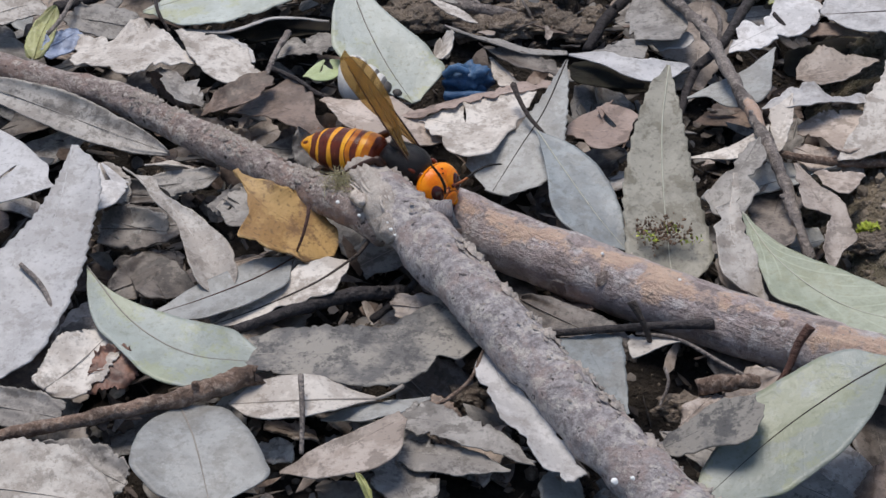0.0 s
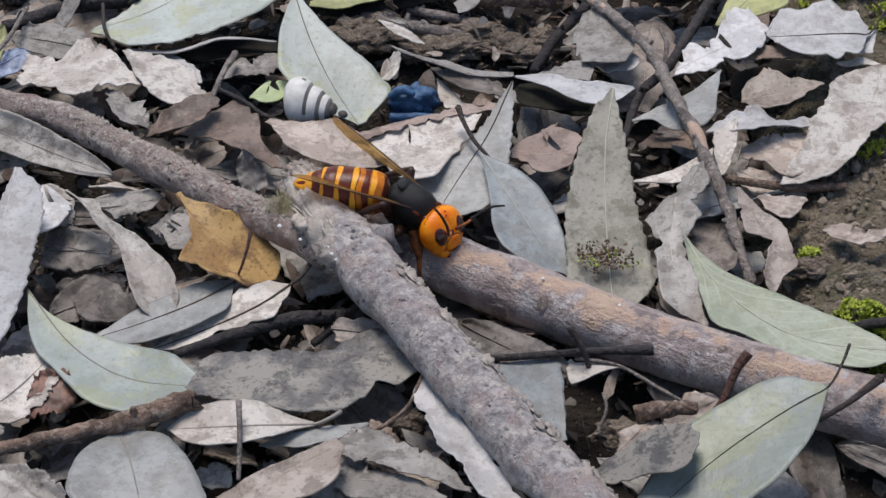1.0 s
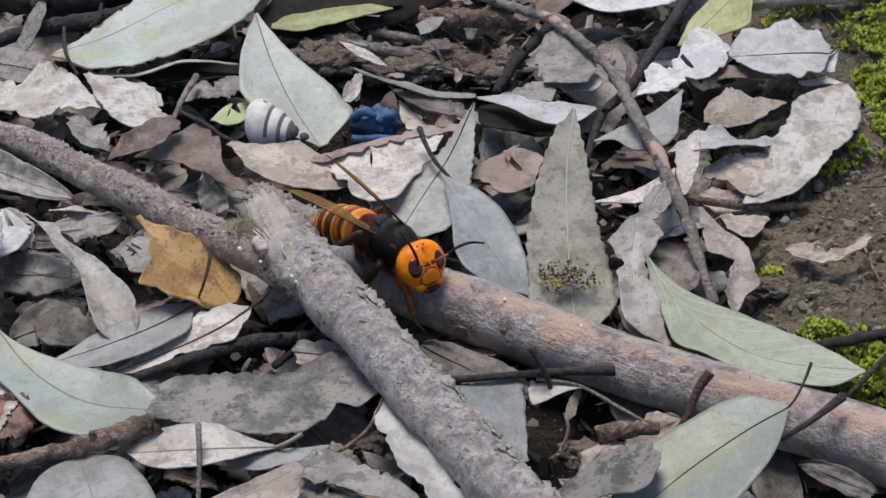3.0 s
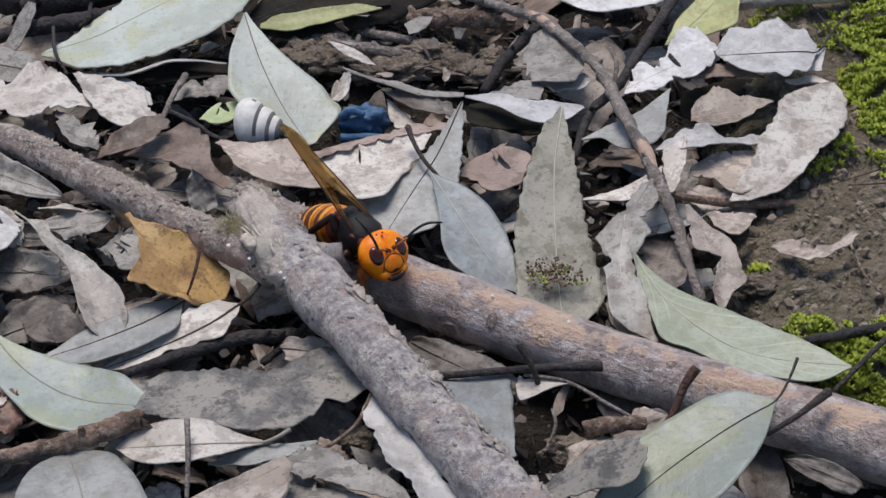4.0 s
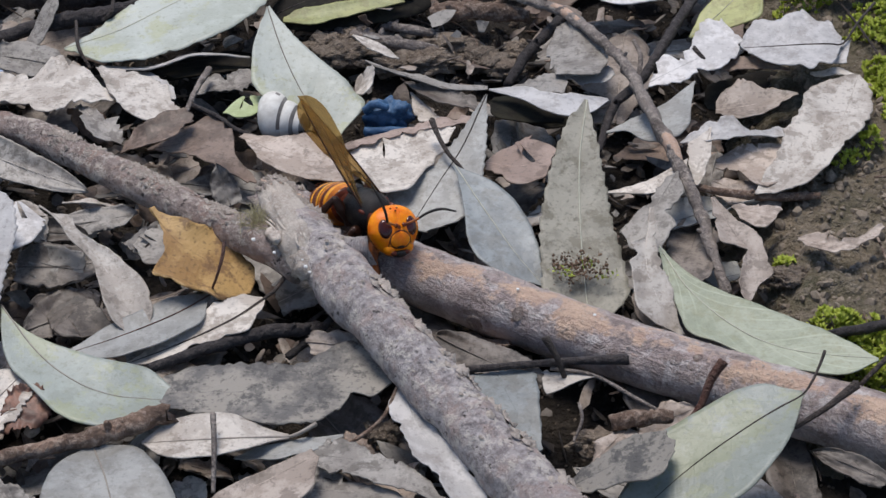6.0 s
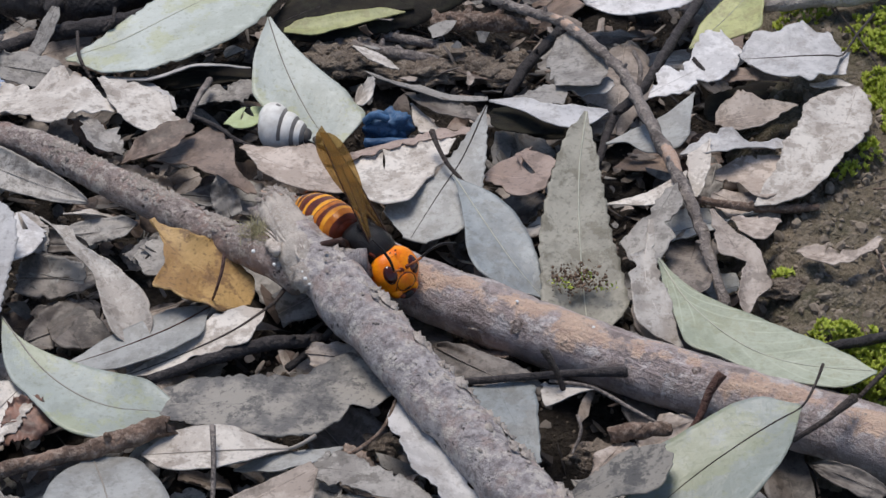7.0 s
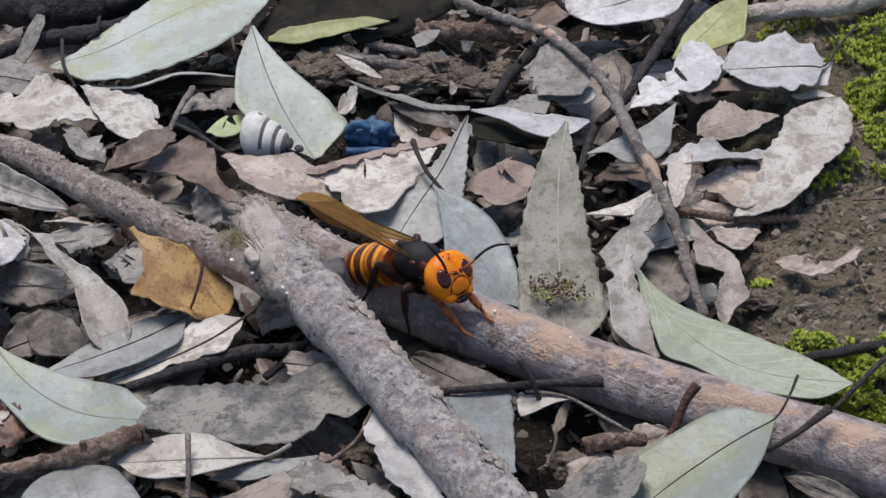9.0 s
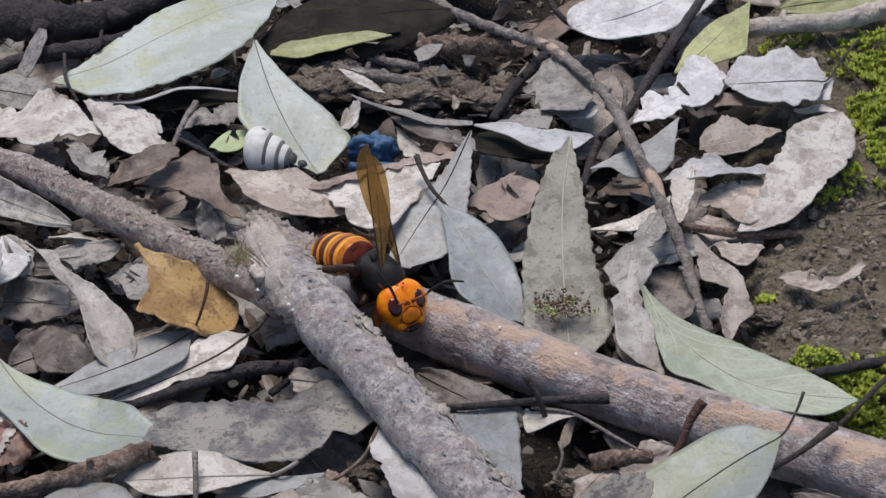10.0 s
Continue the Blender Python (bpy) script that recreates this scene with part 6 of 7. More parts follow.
spread_leaf([(-54.6, 44.8, 4.0), (-49.2, 43.4, 6.0), (-42.8, 48.6, 5.0)], [0.2, 5.2, 5.5, 0.3, 4, 0.3, 4, 3, 0.4], [0.5, 1.2, 2.2, 3.8, 4.1, 2.6, 1.5, 0.5, 0.3], M_LIME, "small light green leaf tip behind a snail shell", ragged=0.0)
twig([(-0.0071, 0.0314, 0.0110), (-0.0057, 0.0267, 0.0100), (-0.0034, 0.0226, 0.0080), (0.0000, 0.0186, 0.0060), (0.0020, 0.0130, 0.0050)], [0.75, 0.55, 0.5, 0.4, 0.2], M_STALK, "dark leaf stalk with a swollen end", "leaf_stalk", 0.1, category="stalk")
leaf((-0.0505, 0.0101, 0.0030), (-0.0538, 0.0163, 0.0100), (-0.0550, 0.0130, 0.0050), (-0.0486, 0.0130, 0.0050), M_GREY, "small pointed grey leaf fragment standing up", 0.9, ends=(0.9, 0), serration=0.1, teeth=6)
leaf((-0.0742, 0.0642, 0.0000), (-0.0476, 0.0735, 0.0000), (-0.0606, 0.0713, 0.0030), (-0.0600, 0.0681, -0.0010), M_SHADE_DARK, "leaf coloured nearly black as the shade in a gap", 0.6, ragged=0.2)
leaf((-0.0473, 0.0867, 0.0030), (0.0033, 0.0974, 0.0090), (-0.0247, 0.1092, 0.0090), (-0.0240, 0.0854, 0.0030), M_SHADE_DARK, "olive-brown glossy leaf behind the pale leaf, coloured dark as shade", 0.7, ragged=0.15, cup=-0.2, rib=M_STALK)
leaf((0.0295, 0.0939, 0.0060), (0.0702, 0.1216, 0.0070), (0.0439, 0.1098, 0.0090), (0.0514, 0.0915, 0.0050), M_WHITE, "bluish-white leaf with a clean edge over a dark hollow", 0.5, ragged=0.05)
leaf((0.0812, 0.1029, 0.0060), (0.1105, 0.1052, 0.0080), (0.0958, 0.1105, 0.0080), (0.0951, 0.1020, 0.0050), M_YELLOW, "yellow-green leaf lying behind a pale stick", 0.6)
leaf((0.0092, 0.0496, 0.0010), (0.0294, 0.0488, 0.0000), (0.0203, 0.0513, 0.0030), (0.0189, 0.0457, -0.0010), M_SHADE_DARK, "leaf coloured nearly black as the shade in a gap", 0.6, ragged=0.2)
leaf((-0.0362, -0.0324, 0.0000), (-0.0141, -0.0402, 0.0020), (-0.0257, -0.0324, 0.0030), (-0.0244, -0.0396, 0.0000), M_TAUPE, "grey-brown leaf scrap in the shade", 0.5, ragged=0.4)
leaf((-0.0062, -0.0306, -0.0000), (0.0164, -0.0479, 0.0010), (0.0053, -0.0361, 0.0030), (0.0052, -0.0467, 0.0000), M_ROT_SHADE, "grey flat leaf with the branch's shade put into its colour", 0.5, ragged=0.2)
leaf((0.0663, -0.0688, 0.0020), (0.0817, -0.0769, 0.0000), (0.0752, -0.0711, 0.0030), (0.0737, -0.0758, 0.0010), M_ROT_SHADE, "narrow grey leaf strip with shade put into its colour", 0.7, ragged=0.2)
leaf((-0.1147, -0.0639, 0.0010), (-0.0906, -0.0714, 0.0020), (-0.1025, -0.0636, 0.0030), (-0.1025, -0.0725, 0.0000), M_GREY, "grey leaf in shade beneath a pale leaf", 0.5, ragged=0.2)
leaf((-0.0331, -0.0968, 0.0030), (-0.0366, -0.0907, 0.0070), (-0.0358, -0.0935, 0.0060), (-0.0342, -0.0929, 0.0060), M_YELLOW, "narrow yellow-green blade poking up", 0.8)
leaf((-0.0985, -0.0087, 0.0010), (-0.0755, -0.0097, 0.0030), (-0.0867, -0.0051, 0.0040), (-0.0857, -0.0155, 0.0000), M_ROT_SHADE, "leaf with the branch's shade put into its dark colour", 0.5, ragged=0.3)
leaf((-0.0929, -0.0181, -0.0040), (-0.0751, -0.0168, -0.0020), (-0.0836, -0.0143, -0.0010), (-0.0829, -0.0225, -0.0050), M_ROT_SHADE, "grey leaf scrap with shade put into its dark colour", 0.5, ragged=0.4)
leaf((-0.0989, 0.0036, 0.0020), (-0.0803, 0.0006, 0.0020), (-0.0891, 0.0040, 0.0040), (-0.0899, -0.0011, 0.0010), M_ROT_SHADE, "curled leaf under the branch, shade put into its dark colour", 0.6, ragged=0.2, cup=0.4)
leaf((-0.1322, 0.0376, 0.0090), (-0.0821, 0.0155, 0.0030), (-0.1073, 0.0308, 0.0080), (-0.1036, 0.0197, 0.0040), M_GREY, "long grey leaf curled under the branch", 0.8, cup=0.3, ragged=0.1)
leaf((-0.1162, 0.0547, 0.0040), (-0.1078, 0.0617, 0.0050), (-0.1136, 0.0613, 0.0060), (-0.1103, 0.0544, 0.0030), leaf_material("bluish_scrap", (0.36, 0.42, 0.55), (0.27, 0.32, 0.44), (0.2, 0.22, 0.28)), "small pale blue scrap of leaf", 0.4, ends=(0.6, 0.6), ragged=0.3)
leaf((-0.1173, 0.0527, 0.0030), (-0.1137, 0.0679, 0.0080), (-0.1195, 0.0603, 0.0050), (-0.1133, 0.0580, 0.0050), M_YELLOW, "narrow olive-yellow leaf standing up", 0.7, ends=(0.4, 0))
leaf((-0.0986, -0.0636, 0.0030), (-0.0862, -0.0469, 0.0050), (-0.0978, -0.0523, 0.0050), (-0.0873, -0.0618, 0.0030), M_PALE, "beige crumpled leaf scrap", 0.5, ends=(0.4, 0.4), ragged=0.4)
leaf((-0.0926, -0.0593, 0.0030), (-0.0789, -0.0583, 0.0030), (-0.0876, -0.0534, 0.0060), (-0.0850, -0.0639, 0.0020), M_RED, "reddish-brown curled leaf scrap", 0.5, ends=(0.3, 0.4), ragged=0.4, wave=0.002)
leaf((-0.1120, -0.0909, 0.0030), (-0.0811, -0.0955, 0.0020), (-0.0975, -0.0813, 0.0050), (-0.0975, -0.1046, 0.0020), M_PALE, "large beige dry leaf", 0.5, ragged=0.2)
leaf((-0.1143, 0.0698, 0.0040), (-0.0912, 0.0649, 0.0030), (-0.1040, 0.0733, 0.0050), (-0.1016, 0.0623, 0.0020), M_GREY, "grey dry leaf under a pale leaf", 0.5, ragged=0.3)
leaf((-0.1347, 0.0633, 0.0030), (-0.1180, 0.0759, 0.0030), (-0.1292, 0.0802, 0.0050), (-0.1245, 0.0650, 0.0020), M_PALE, "pale beige dry leaf on the ground", 0.5, ragged=0.2)
leaf((-0.0979, -0.0803, 0.0020), (-0.0777, -0.0899, 0.0010), (-0.0872, -0.0792, 0.0040), (-0.0882, -0.0900, 0.0010), M_GREY, "grey-brown flat leaf with torn edges", 0.5, ragged=0.35)
leaf((-0.0956, -0.0056, 0.0020), (-0.0757, -0.0126, 0.0030), (-0.0858, -0.0061, 0.0040), (-0.0852, -0.0146, 0.0000), M_GREY, "dark grey leaf under the curled leaf", 0.55, ragged=0.25)
leaf((-0.0984, 0.0080, 0.0040), (-0.0875, -0.0035, 0.0020), (-0.0914, 0.0067, 0.0050), (-0.0962, -0.0015, 0.0020), M_PALE, "pale leaf scrap beside a large leaf", 0.5, ragged=0.3)
leaf((-0.0870, 0.0033, 0.0030), (-0.0703, 0.0076, 0.0030), (-0.0789, 0.0082, 0.0040), (-0.0783, 0.0007, 0.0020), M_GREY, "grey curled leaf under the branch", 0.7, ragged=0.2)
leaf((-0.0722, 0.0014, 0.0030), (-0.0629, -0.0092, 0.0020), (-0.0660, 0.0008, 0.0050), (-0.0705, -0.0060, 0.0010), M_GREY, "grey-brown leaf scrap beside a golden leaf", 0.5, ragged=0.4)
leaf((-0.0911, -0.0261, -0.0030), (-0.0755, -0.0178, -0.0020), (-0.0840, -0.0153, -0.0010), (-0.0806, -0.0267, -0.0040), M_ROT_SHADE, "brown-grey leaf scrap with shade put into its colour", 0.5, ragged=0.35)
leaf((0.0333, -0.0586, 0.0000), (0.0233, -0.0721, 0.0010), (0.0299, -0.0687, 0.0030), (0.0258, -0.0648, 0.0010), M_TAUPE, "brown leaf scrap in a hollow", 0.5, ragged=0.35)


# ---- the litter beneath: older, darker leaves that fill the gaps ----
def build_litter():
    rng = random.Random(21)
    kinds = [(M_ROT_SHADE, "dark damp rotting leaf in the litter"), (M_ROT_SHADE, "dark damp rotting leaf in the litter"), (M_ROT_SHADE, "dark damp rotting leaf in the litter"), (M_GREY, "weathered grey-brown fallen leaf in the litter"), (M_TAUPE, "brown dry fallen leaf in the litter"), (M_BROWN, "dark brown rotting leaf in the litter"),
             (M_PALE, "pale dry fallen leaf in the litter"), (M_GREY, "weathered grey-brown fallen leaf in the litter"), (M_BLUE, "grey-green fallen leaf in the litter"),
             (M_BROWN, "dark brown rotting leaf in the litter"), (M_TAUPE, "brown dry fallen leaf in the litter")]
    heap = (bmesh.new(), [M_GREY, M_TAUPE, M_BROWN, M_PALE, M_BLUE, M_ROT_SHADE])
    picked = 0
    gaps = [((-0.0368, 0.0954, -0.0080), 10), ((-0.0482, 0.0993, -0.0080), 8), ((-0.0258, 0.1006, -0.0080), 8), ((-0.0664, 0.0826, -0.0080), 7), ((0.0666, 0.0666, -0.0080), 10), ((0.0771, 0.0642, -0.0080), 8), ((0.0575, 0.0714, -0.0080), 6), ((0.0373, 0.1052, -0.0080), 10), ((0.0457, 0.1027, -0.0080), 9), ((0.0234, 0.0606, -0.0080), 10),
            ((0.0155, 0.0654, -0.0080), 8), ((-0.0216, 0.0524, -0.0080), 6), ((-0.0280, 0.0489, -0.0080), 5), ((0.0123, 0.0299, -0.0080), 6), ((0.0770, -0.0635, -0.0060), 12), ((0.0716, -0.0716, -0.0060), 12), ((0.0843, -0.0668, -0.0060), 12), ((0.0834, -0.0569, -0.0060), 8), ((-0.0210, -0.0451, -0.0080), 6), ((-0.0151, -0.0546, -0.0080), 6),
            ((0.0237, -0.0390, -0.0080), 12), ((0.0296, -0.0372, -0.0080), 10), ((0.0055, -0.0207, -0.0080), 9), ((-0.0005, -0.0131, -0.0080), 8), ((0.0362, -0.0425, -0.0080), 6), ((-0.0380, -0.0281, -0.0080), 6), ((-0.0269, -0.0131, -0.0080), 8), ((0.0359, 0.0432, -0.0080), 9), ((0.0380, 0.0343, -0.0080), 6), ((-0.0499, 0.0432, -0.0080), 5), ((-0.0881, -0.0019, -0.0060), 13), ((-0.0943, 0.0082, -0.0060), 8), ((-0.0810, -0.0098, -0.0060), 8), ((-0.0950, 0.0299, -0.0080), 6), ((-0.0996, -0.0275, -0.0080), 8), ((-0.0678, 0.0839, -0.0080), 6), ((-0.1266, 0.0806, -0.0080), 8), ((-0.1019, -0.0526, -0.0080), 8)]
    made = 0
    while made < 560:
        x, y = rng.uniform(-0.21, 0.22), rng.uniform(-0.15, 0.24)
        bare = x > 0.062 + 0.12 * max(0.0, y - 0.02) and y > -0.045 or -0.04 < x < 0.02 and 0.06 < y < 0.10
        bare = bare or ((x - 0.022) / 0.016) ** 2 + ((y + 0.058) / 0.014) ** 2 < 1
        bare = bare or any((x - g[0]) ** 2 + (y - g[1]) ** 2 < (r / 1000) ** 2 for g, r in gaps)
        if bare:
            made += 1
            continue
        a = rng.uniform(0, 2 * math.pi)
        s = rng.choice((rng.uniform(0.004, 0.010), rng.uniform(0.010, 0.024), rng.uniform(0.010, 0.024)))
        d = Vector((math.cos(a), math.sin(a), 0)) * s
        w = Vector((-math.sin(a), math.cos(a), 0)) * max(s * rng.uniform(0.25, 0.5), 0.003)
        c = Vector((x, y, top_height(x, y) + rng.uniform(0.001, 0.0105)))
        tilt = Vector((0, 0, rng.uniform(-0.004, 0.004)))
        roll = Vector((0, 0, rng.uniform(-0.002, 0.002)))
        mat, label = rng.choice(kinds)
        inside = abs(x) < 0.118 and -0.09 < y < 0.115 and picked < 205
        picked += inside
        leaf(c - d - tilt, c + d + tilt, c + w + roll + Vector((0, 0, 0.001)), c - w - roll, mat, label, rng.uniform(0.45, 0.9),
             (rng.choice((0, 0, 0.4)), rng.choice((0, 0, 0.4))), 0.1, rng.choice((0.2, 0.4, 0.6)), cup=rng.uniform(-0.2, 0.4), wave=0.0014, fine=0.6, heap=None if inside else heap)
        made += 1
    for k in range(2600):
        a, r = rng.uniform(0, 2 * math.pi), 0.17 + 1.5 * rng.random() ** 1.6
        x, y = r * math.cos(a), r * math.sin(a)
        if abs(x) < 0.19 and -0.14 < y < 0.2:
            continue
        s, a = rng.uniform(0.014, 0.034), rng.uniform(0, 6.28)
        d = Vector((math.cos(a), math.sin(a), 0)) * s
        w = Vector((-math.sin(a), math.cos(a), 0)) * s * rng.uniform(0.25, 0.5)
        c = Vector((x, y, ground_height(x, y) + rng.uniform(0.002, 0.012)))
        tilt, roll = Vector((0, 0, rng.uniform(-0.004, 0.004))), Vector((0, 0, rng.uniform(-0.003, 0.003)))
        leaf(c - d - tilt, c + d + tilt, c + w + roll, c - w - roll, rng.choice(kinds)[0], "", 0.7, cup=0.2, wave=0.002, fine=0.28, heap=heap)
    ob = part("leaf_litter", heap[0], heap[1], None)
    tagged(ob, "brown and grey leaf litter beyond the branches", "leaf litter", kind="stuff")


build_litter()


# ---- moss ----
def build_moss():
    rng = random.Random(8)
    verts, faces = [], []

    def tuft(c, h):
        for k in range(9):
            a, lean = rng.uniform(0, 6.28), rng.uniform(0.15, 0.9)
            d = Vector((math.cos(a) * lean, math.sin(a) * lean, 1)).normalized() * h * rng.uniform(0.6, 1.2)
            s = Vector((-math.sin(a), math.cos(a), 0)) * h * 0.17
            o = len(verts)
            verts.extend((c - s * 0.5, c + s * 0.5, c + d * 0.55 + s, c + d * 0.55 - s, c + d + Vector((0, 0, -h * 0.15))))
            faces.extend(((o, o + 1, o + 2, o + 3), (o + 3, o + 2, o + 4)))

    def bed(cx, cy, rx, ry, n, h):
        for k in range(n):
            a, r = rng.uniform(0, 6.28), math.sqrt(rng.random())
            x, y = cx + rx * r * math.cos(a), cy + ry * r * math.sin(a)
            if noise.noise(Vector((x * 120, y * 120, 0))) < -0.12 - 0.3 * (1 - r):
                continue
            hump = 0.003 * (1 - r * r) + 0.0012 * noise.noise(Vector((x * 260, y * 260, 3)))
            tuft(Vector((x, y, top_height(x, y) + hump)), h * rng.uniform(0.7, 1.3))

    for p, rx, ry, n in (((0.1050, 0.0642, 0.0000), 0.011, 0.024, 1900), ((0.1040, 0.0866, 0.0000), 0.014, 0.010, 420), ((0.0870, -0.0378, -0.0000), 0.014, 0.013, 1500), ((0.0761, -0.0287, 0.0000), 0.006, 0.005, 200),
                         ((0.0668, -0.0062, 0.0000), 0.003, 0.003, 90), ((0.0900, 0.0352, 0.0000), 0.004, 0.004, 80), ((0.0861, 0.0296, 0.0000), 0.004, 0.003, 40), ((0.1110, 0.0431, 0.0000), 0.016, 0.026, 1200),
                         ((0.0840, 0.0982, 0.0000), 0.008, 0.006, 120), ((0.0951, -0.0414, 0.0000), 0.015, 0.02, 900)):
        bed(p[0], p[1], rx, ry, n, 0.0016)
    me = bpy.data.meshes.new("moss")
    me.from_pydata(verts, [], faces)
    me.materials.append(M_MOSS)
    tagged(new("moss", me), "bright green moss growing on the bare soil", "moss", kind="stuff")


build_moss()


def build_debris():
    """Damp crumbs and moss bits caught at the foot of the upright leaf."""
    rng = random.Random(12)
    spots = []
    for k in range(420):
        c = Vector((0.0237, -0.0153, 0.0055)) + Vector((max(-0.0052, min(0.006, rng.gauss(0, 0.003))), rng.gauss(-0.0005, 0.0016), 0))
        c.z += (c.y - (0.0237, -0.0153, 0.0055)[1]) * 0.35 + rng.uniform(-0.0005, 0.0015)
        spots.append((c, 0.0001 + 0.00045 * rng.random() ** 2))
    crumbs("leaf_debris", spots, M_REDCRUMB, "brown crumbs caught on the upright leaf", "soil")
    verts, faces = [], []
    for cx, cy, cz in ((0.0206, -0.0179, 0.0060), (0.0294, -0.0177, 0.0050), (0.0254, -0.0152, 0.0060)):
        for k in range(26):
            c = Vector((cx + rng.gauss(0, 0.0012), cy + rng.gauss(0, 0.0008), cz + rng.uniform(-0.0006, 0.0008)))
            d = Vector((rng.gauss(0, 0.6), rng.gauss(0, 0.6) - 0.3, 1)).normalized() * 0.0012
            s = d.orthogonal().normalized() * 0.00022
            o = len(verts)
            verts.extend((c - s, c + s, c + d))
            faces.append((o, o + 1, o + 2))
    me = bpy.data.meshes.new("moss_bits")
    me.from_pydata(verts, [], faces)
    me.materials.append(M_MOSS)
    tagged(new("moss_bits", me), "green moss bits on the upright leaf", "moss", kind="stuff")


build_debris()


# ---- snail shell and blue scrap ----
def build_snail_shell():
    shell = new("snail_shell")
    white = shell_material("chalky_shell", (0.72, 0.70, 0.65), (0.58, 0.55, 0.50), 0.6, 500.0, 0.6)
    dark = shell_material("dark_shell_groove", (0.13, 0.115, 0.105), (0.24, 0.22, 0.20), 0.6)
    worn = shell_material("worn_shell_tip", (0.05, 0.045, 0.042), (0.09, 0.08, 0.07), 0.6)
    base, apex = Vector((-0.0477, 0.0437, 0.0050)), Vector((-0.0331, 0.0377, 0.0040))
    shell.location = base
    axis = (apex - base).normalized()
    e1 = axis.orthogonal().normalized()
    e2 = axis.cross(e1)
    length = (apex - base).length
    bm = bmesh.new()
    turns, per, ring = 4.2, 30, 20
    n = int(turns * per)
    rings = []
    for i in range(n + 1):
        s = i / n
        a = 2 * math.pi * turns * s
        rad, off, thick = 0.0056 * (1 - s) ** 0.9 * 0.44, length * (0.26 + 0.70 * s ** 0.75), (0.0056 * (1 - s) ** 0.8) * 0.76 + 0.0003
        out = e1 * math.cos(a) + e2 * math.sin(a)
        rings.append([bm.verts.new(axis * (off + thick * 0.8 * math.sin(w)) + out * (rad + 0.75 * thick * math.cos(w))) for w in [2 * math.pi * k / ring for k in range(ring)]])
    for i in range(n):
        for k in range(ring):
            f = bm.faces.new((rings[i][k], rings[i][(k + 1) % ring], rings[i + 1][(k + 1) % ring], rings[i + 1][k]))
            f.material_index = 2 if i / n + 0.08 * noise.noise(Vector((i * 0.3, k * 0.5, 7))) > 0.60 else 1 if k in (2, 3) and noise.noise(Vector((i * 0.12, 3, 0))) > -0.25 or noise.noise(Vector((i * 0.22, k * 0.8, 0))) > 0.48 else 0
    bm.faces.new(rings[0])
    part("spiral_body", bm, [white, dark, worn], shell, "white whorls with dark spiral grooves")
    bm = bmesh.new()
    bmesh.ops.create_icosphere(bm, subdivisions=3, radius=0.0012)
    tip = part("apex", bm, worn, shell, "dark worn tip")
    tip.location = apex - base
    tagged(shell, "small white conical snail shell with dark spiral bands", "snail shell")


build_snail_shell()


def build_blue_scrap():
    blue = rough_material("blue_scrap", (0.045, 0.125, 0.25), (0.026, 0.075, 0.16), (0.10, 0.19, 0.32), 220.0, 0.45, 0.5, 0.0008, None, 0.5)
    thing = new("blue_scrap")
    thing.location = Vector((-0.0173, 0.0451, 0.0030))
    rng = random.Random(2)
    bm = bmesh.new()
    bmesh.ops.create_icosphere(bm, subdivisions=4, radius=1.0)
    for v in bm.verts:
        w = 1 + 0.45 * noise.noise(v.co * 1.9 + Vector((4.2, 0, 1.0))) - 0.34 * abs(noise.noise(v.co * 3.1)) + 0.12 * noise.noise(v.co * 7)
        v.co = Vector((v.co.x * 4.9, v.co.y * 3.0, v.co.z * 3.0)) * w / 1000
    part("crumpled_body", bm, blue, thing)
    for a, b, c, r in (((-4.4, -3.4, -1.4), (-0.4, -4.0, -0.8), (4.6, -3.4, -1.2), 0.9), ((-4.4, -1.2, 1.6), (-2.6, -2.0, 3.4), (0.2, -2.2, 2.8), 0.8)):
        part("fold", flat_tube([Vector(p) / 1000 for p in (a, b, c)], [r / 1000, r / 1300], sides=10, lumps=0.2, seed=r * 9), blue, thing)
    thing.scale = (1.15, 1.2, 1.35)
    tagged(thing, "crumpled dark blue scrap lying between leaves", "scrap")


build_blue_scrap()


# ---- the hornet ----
H_ORANGE = shell_material("orange_shell", (0.95, 0.30, 0.005), (0.80, 0.15, 0.003), 0.30, 330.0, 0.5)
H_YELLOW = shell_material("yellow_band", (0.86, 0.40, 0.025), (0.72, 0.25, 0.012), 0.3, 400.0, 0.3)
H_AMBER = shell_material("amber_band", (0.62, 0.20, 0.012), (0.36, 0.085, 0.010), 0.28, 260.0, 0.3)
H_BROWN = shell_material("brown_band", (0.15, 0.028, 0.010), (0.07, 0.014, 0.007), 0.3, 400.0, 0.3)
H_BLACK = shell_material("black_shell", (0.008, 0.0065, 0.006), (0.014, 0.010, 0.009), 0.34, 700.0, 0.8)
H_BLACK.node_tree.nodes["Principled BSDF"].inputs["Specular IOR Level"].default_value = 0.32
H_EYE = shell_material("compound_eye", (0.06, 0.010, 0.006), (0.03, 0.006, 0.004), 0.14, 200.0, 0.0, 0.5)
H_LEG = shell_material("leg_shell", (0.045, 0.018, 0.010), (0.028, 0.013, 0.009), 0.4, 500.0, 0.3)
H_FORELEG = shell_material("foreleg_shell", (0.42, 0.13, 0.035), (0.16, 0.05, 0.018), 0.4, 500.0, 0.3)
H_HAIR = shell_material("body_hair", (0.09, 0.055, 0.03), (0.06, 0.035, 0.02), 0.6)


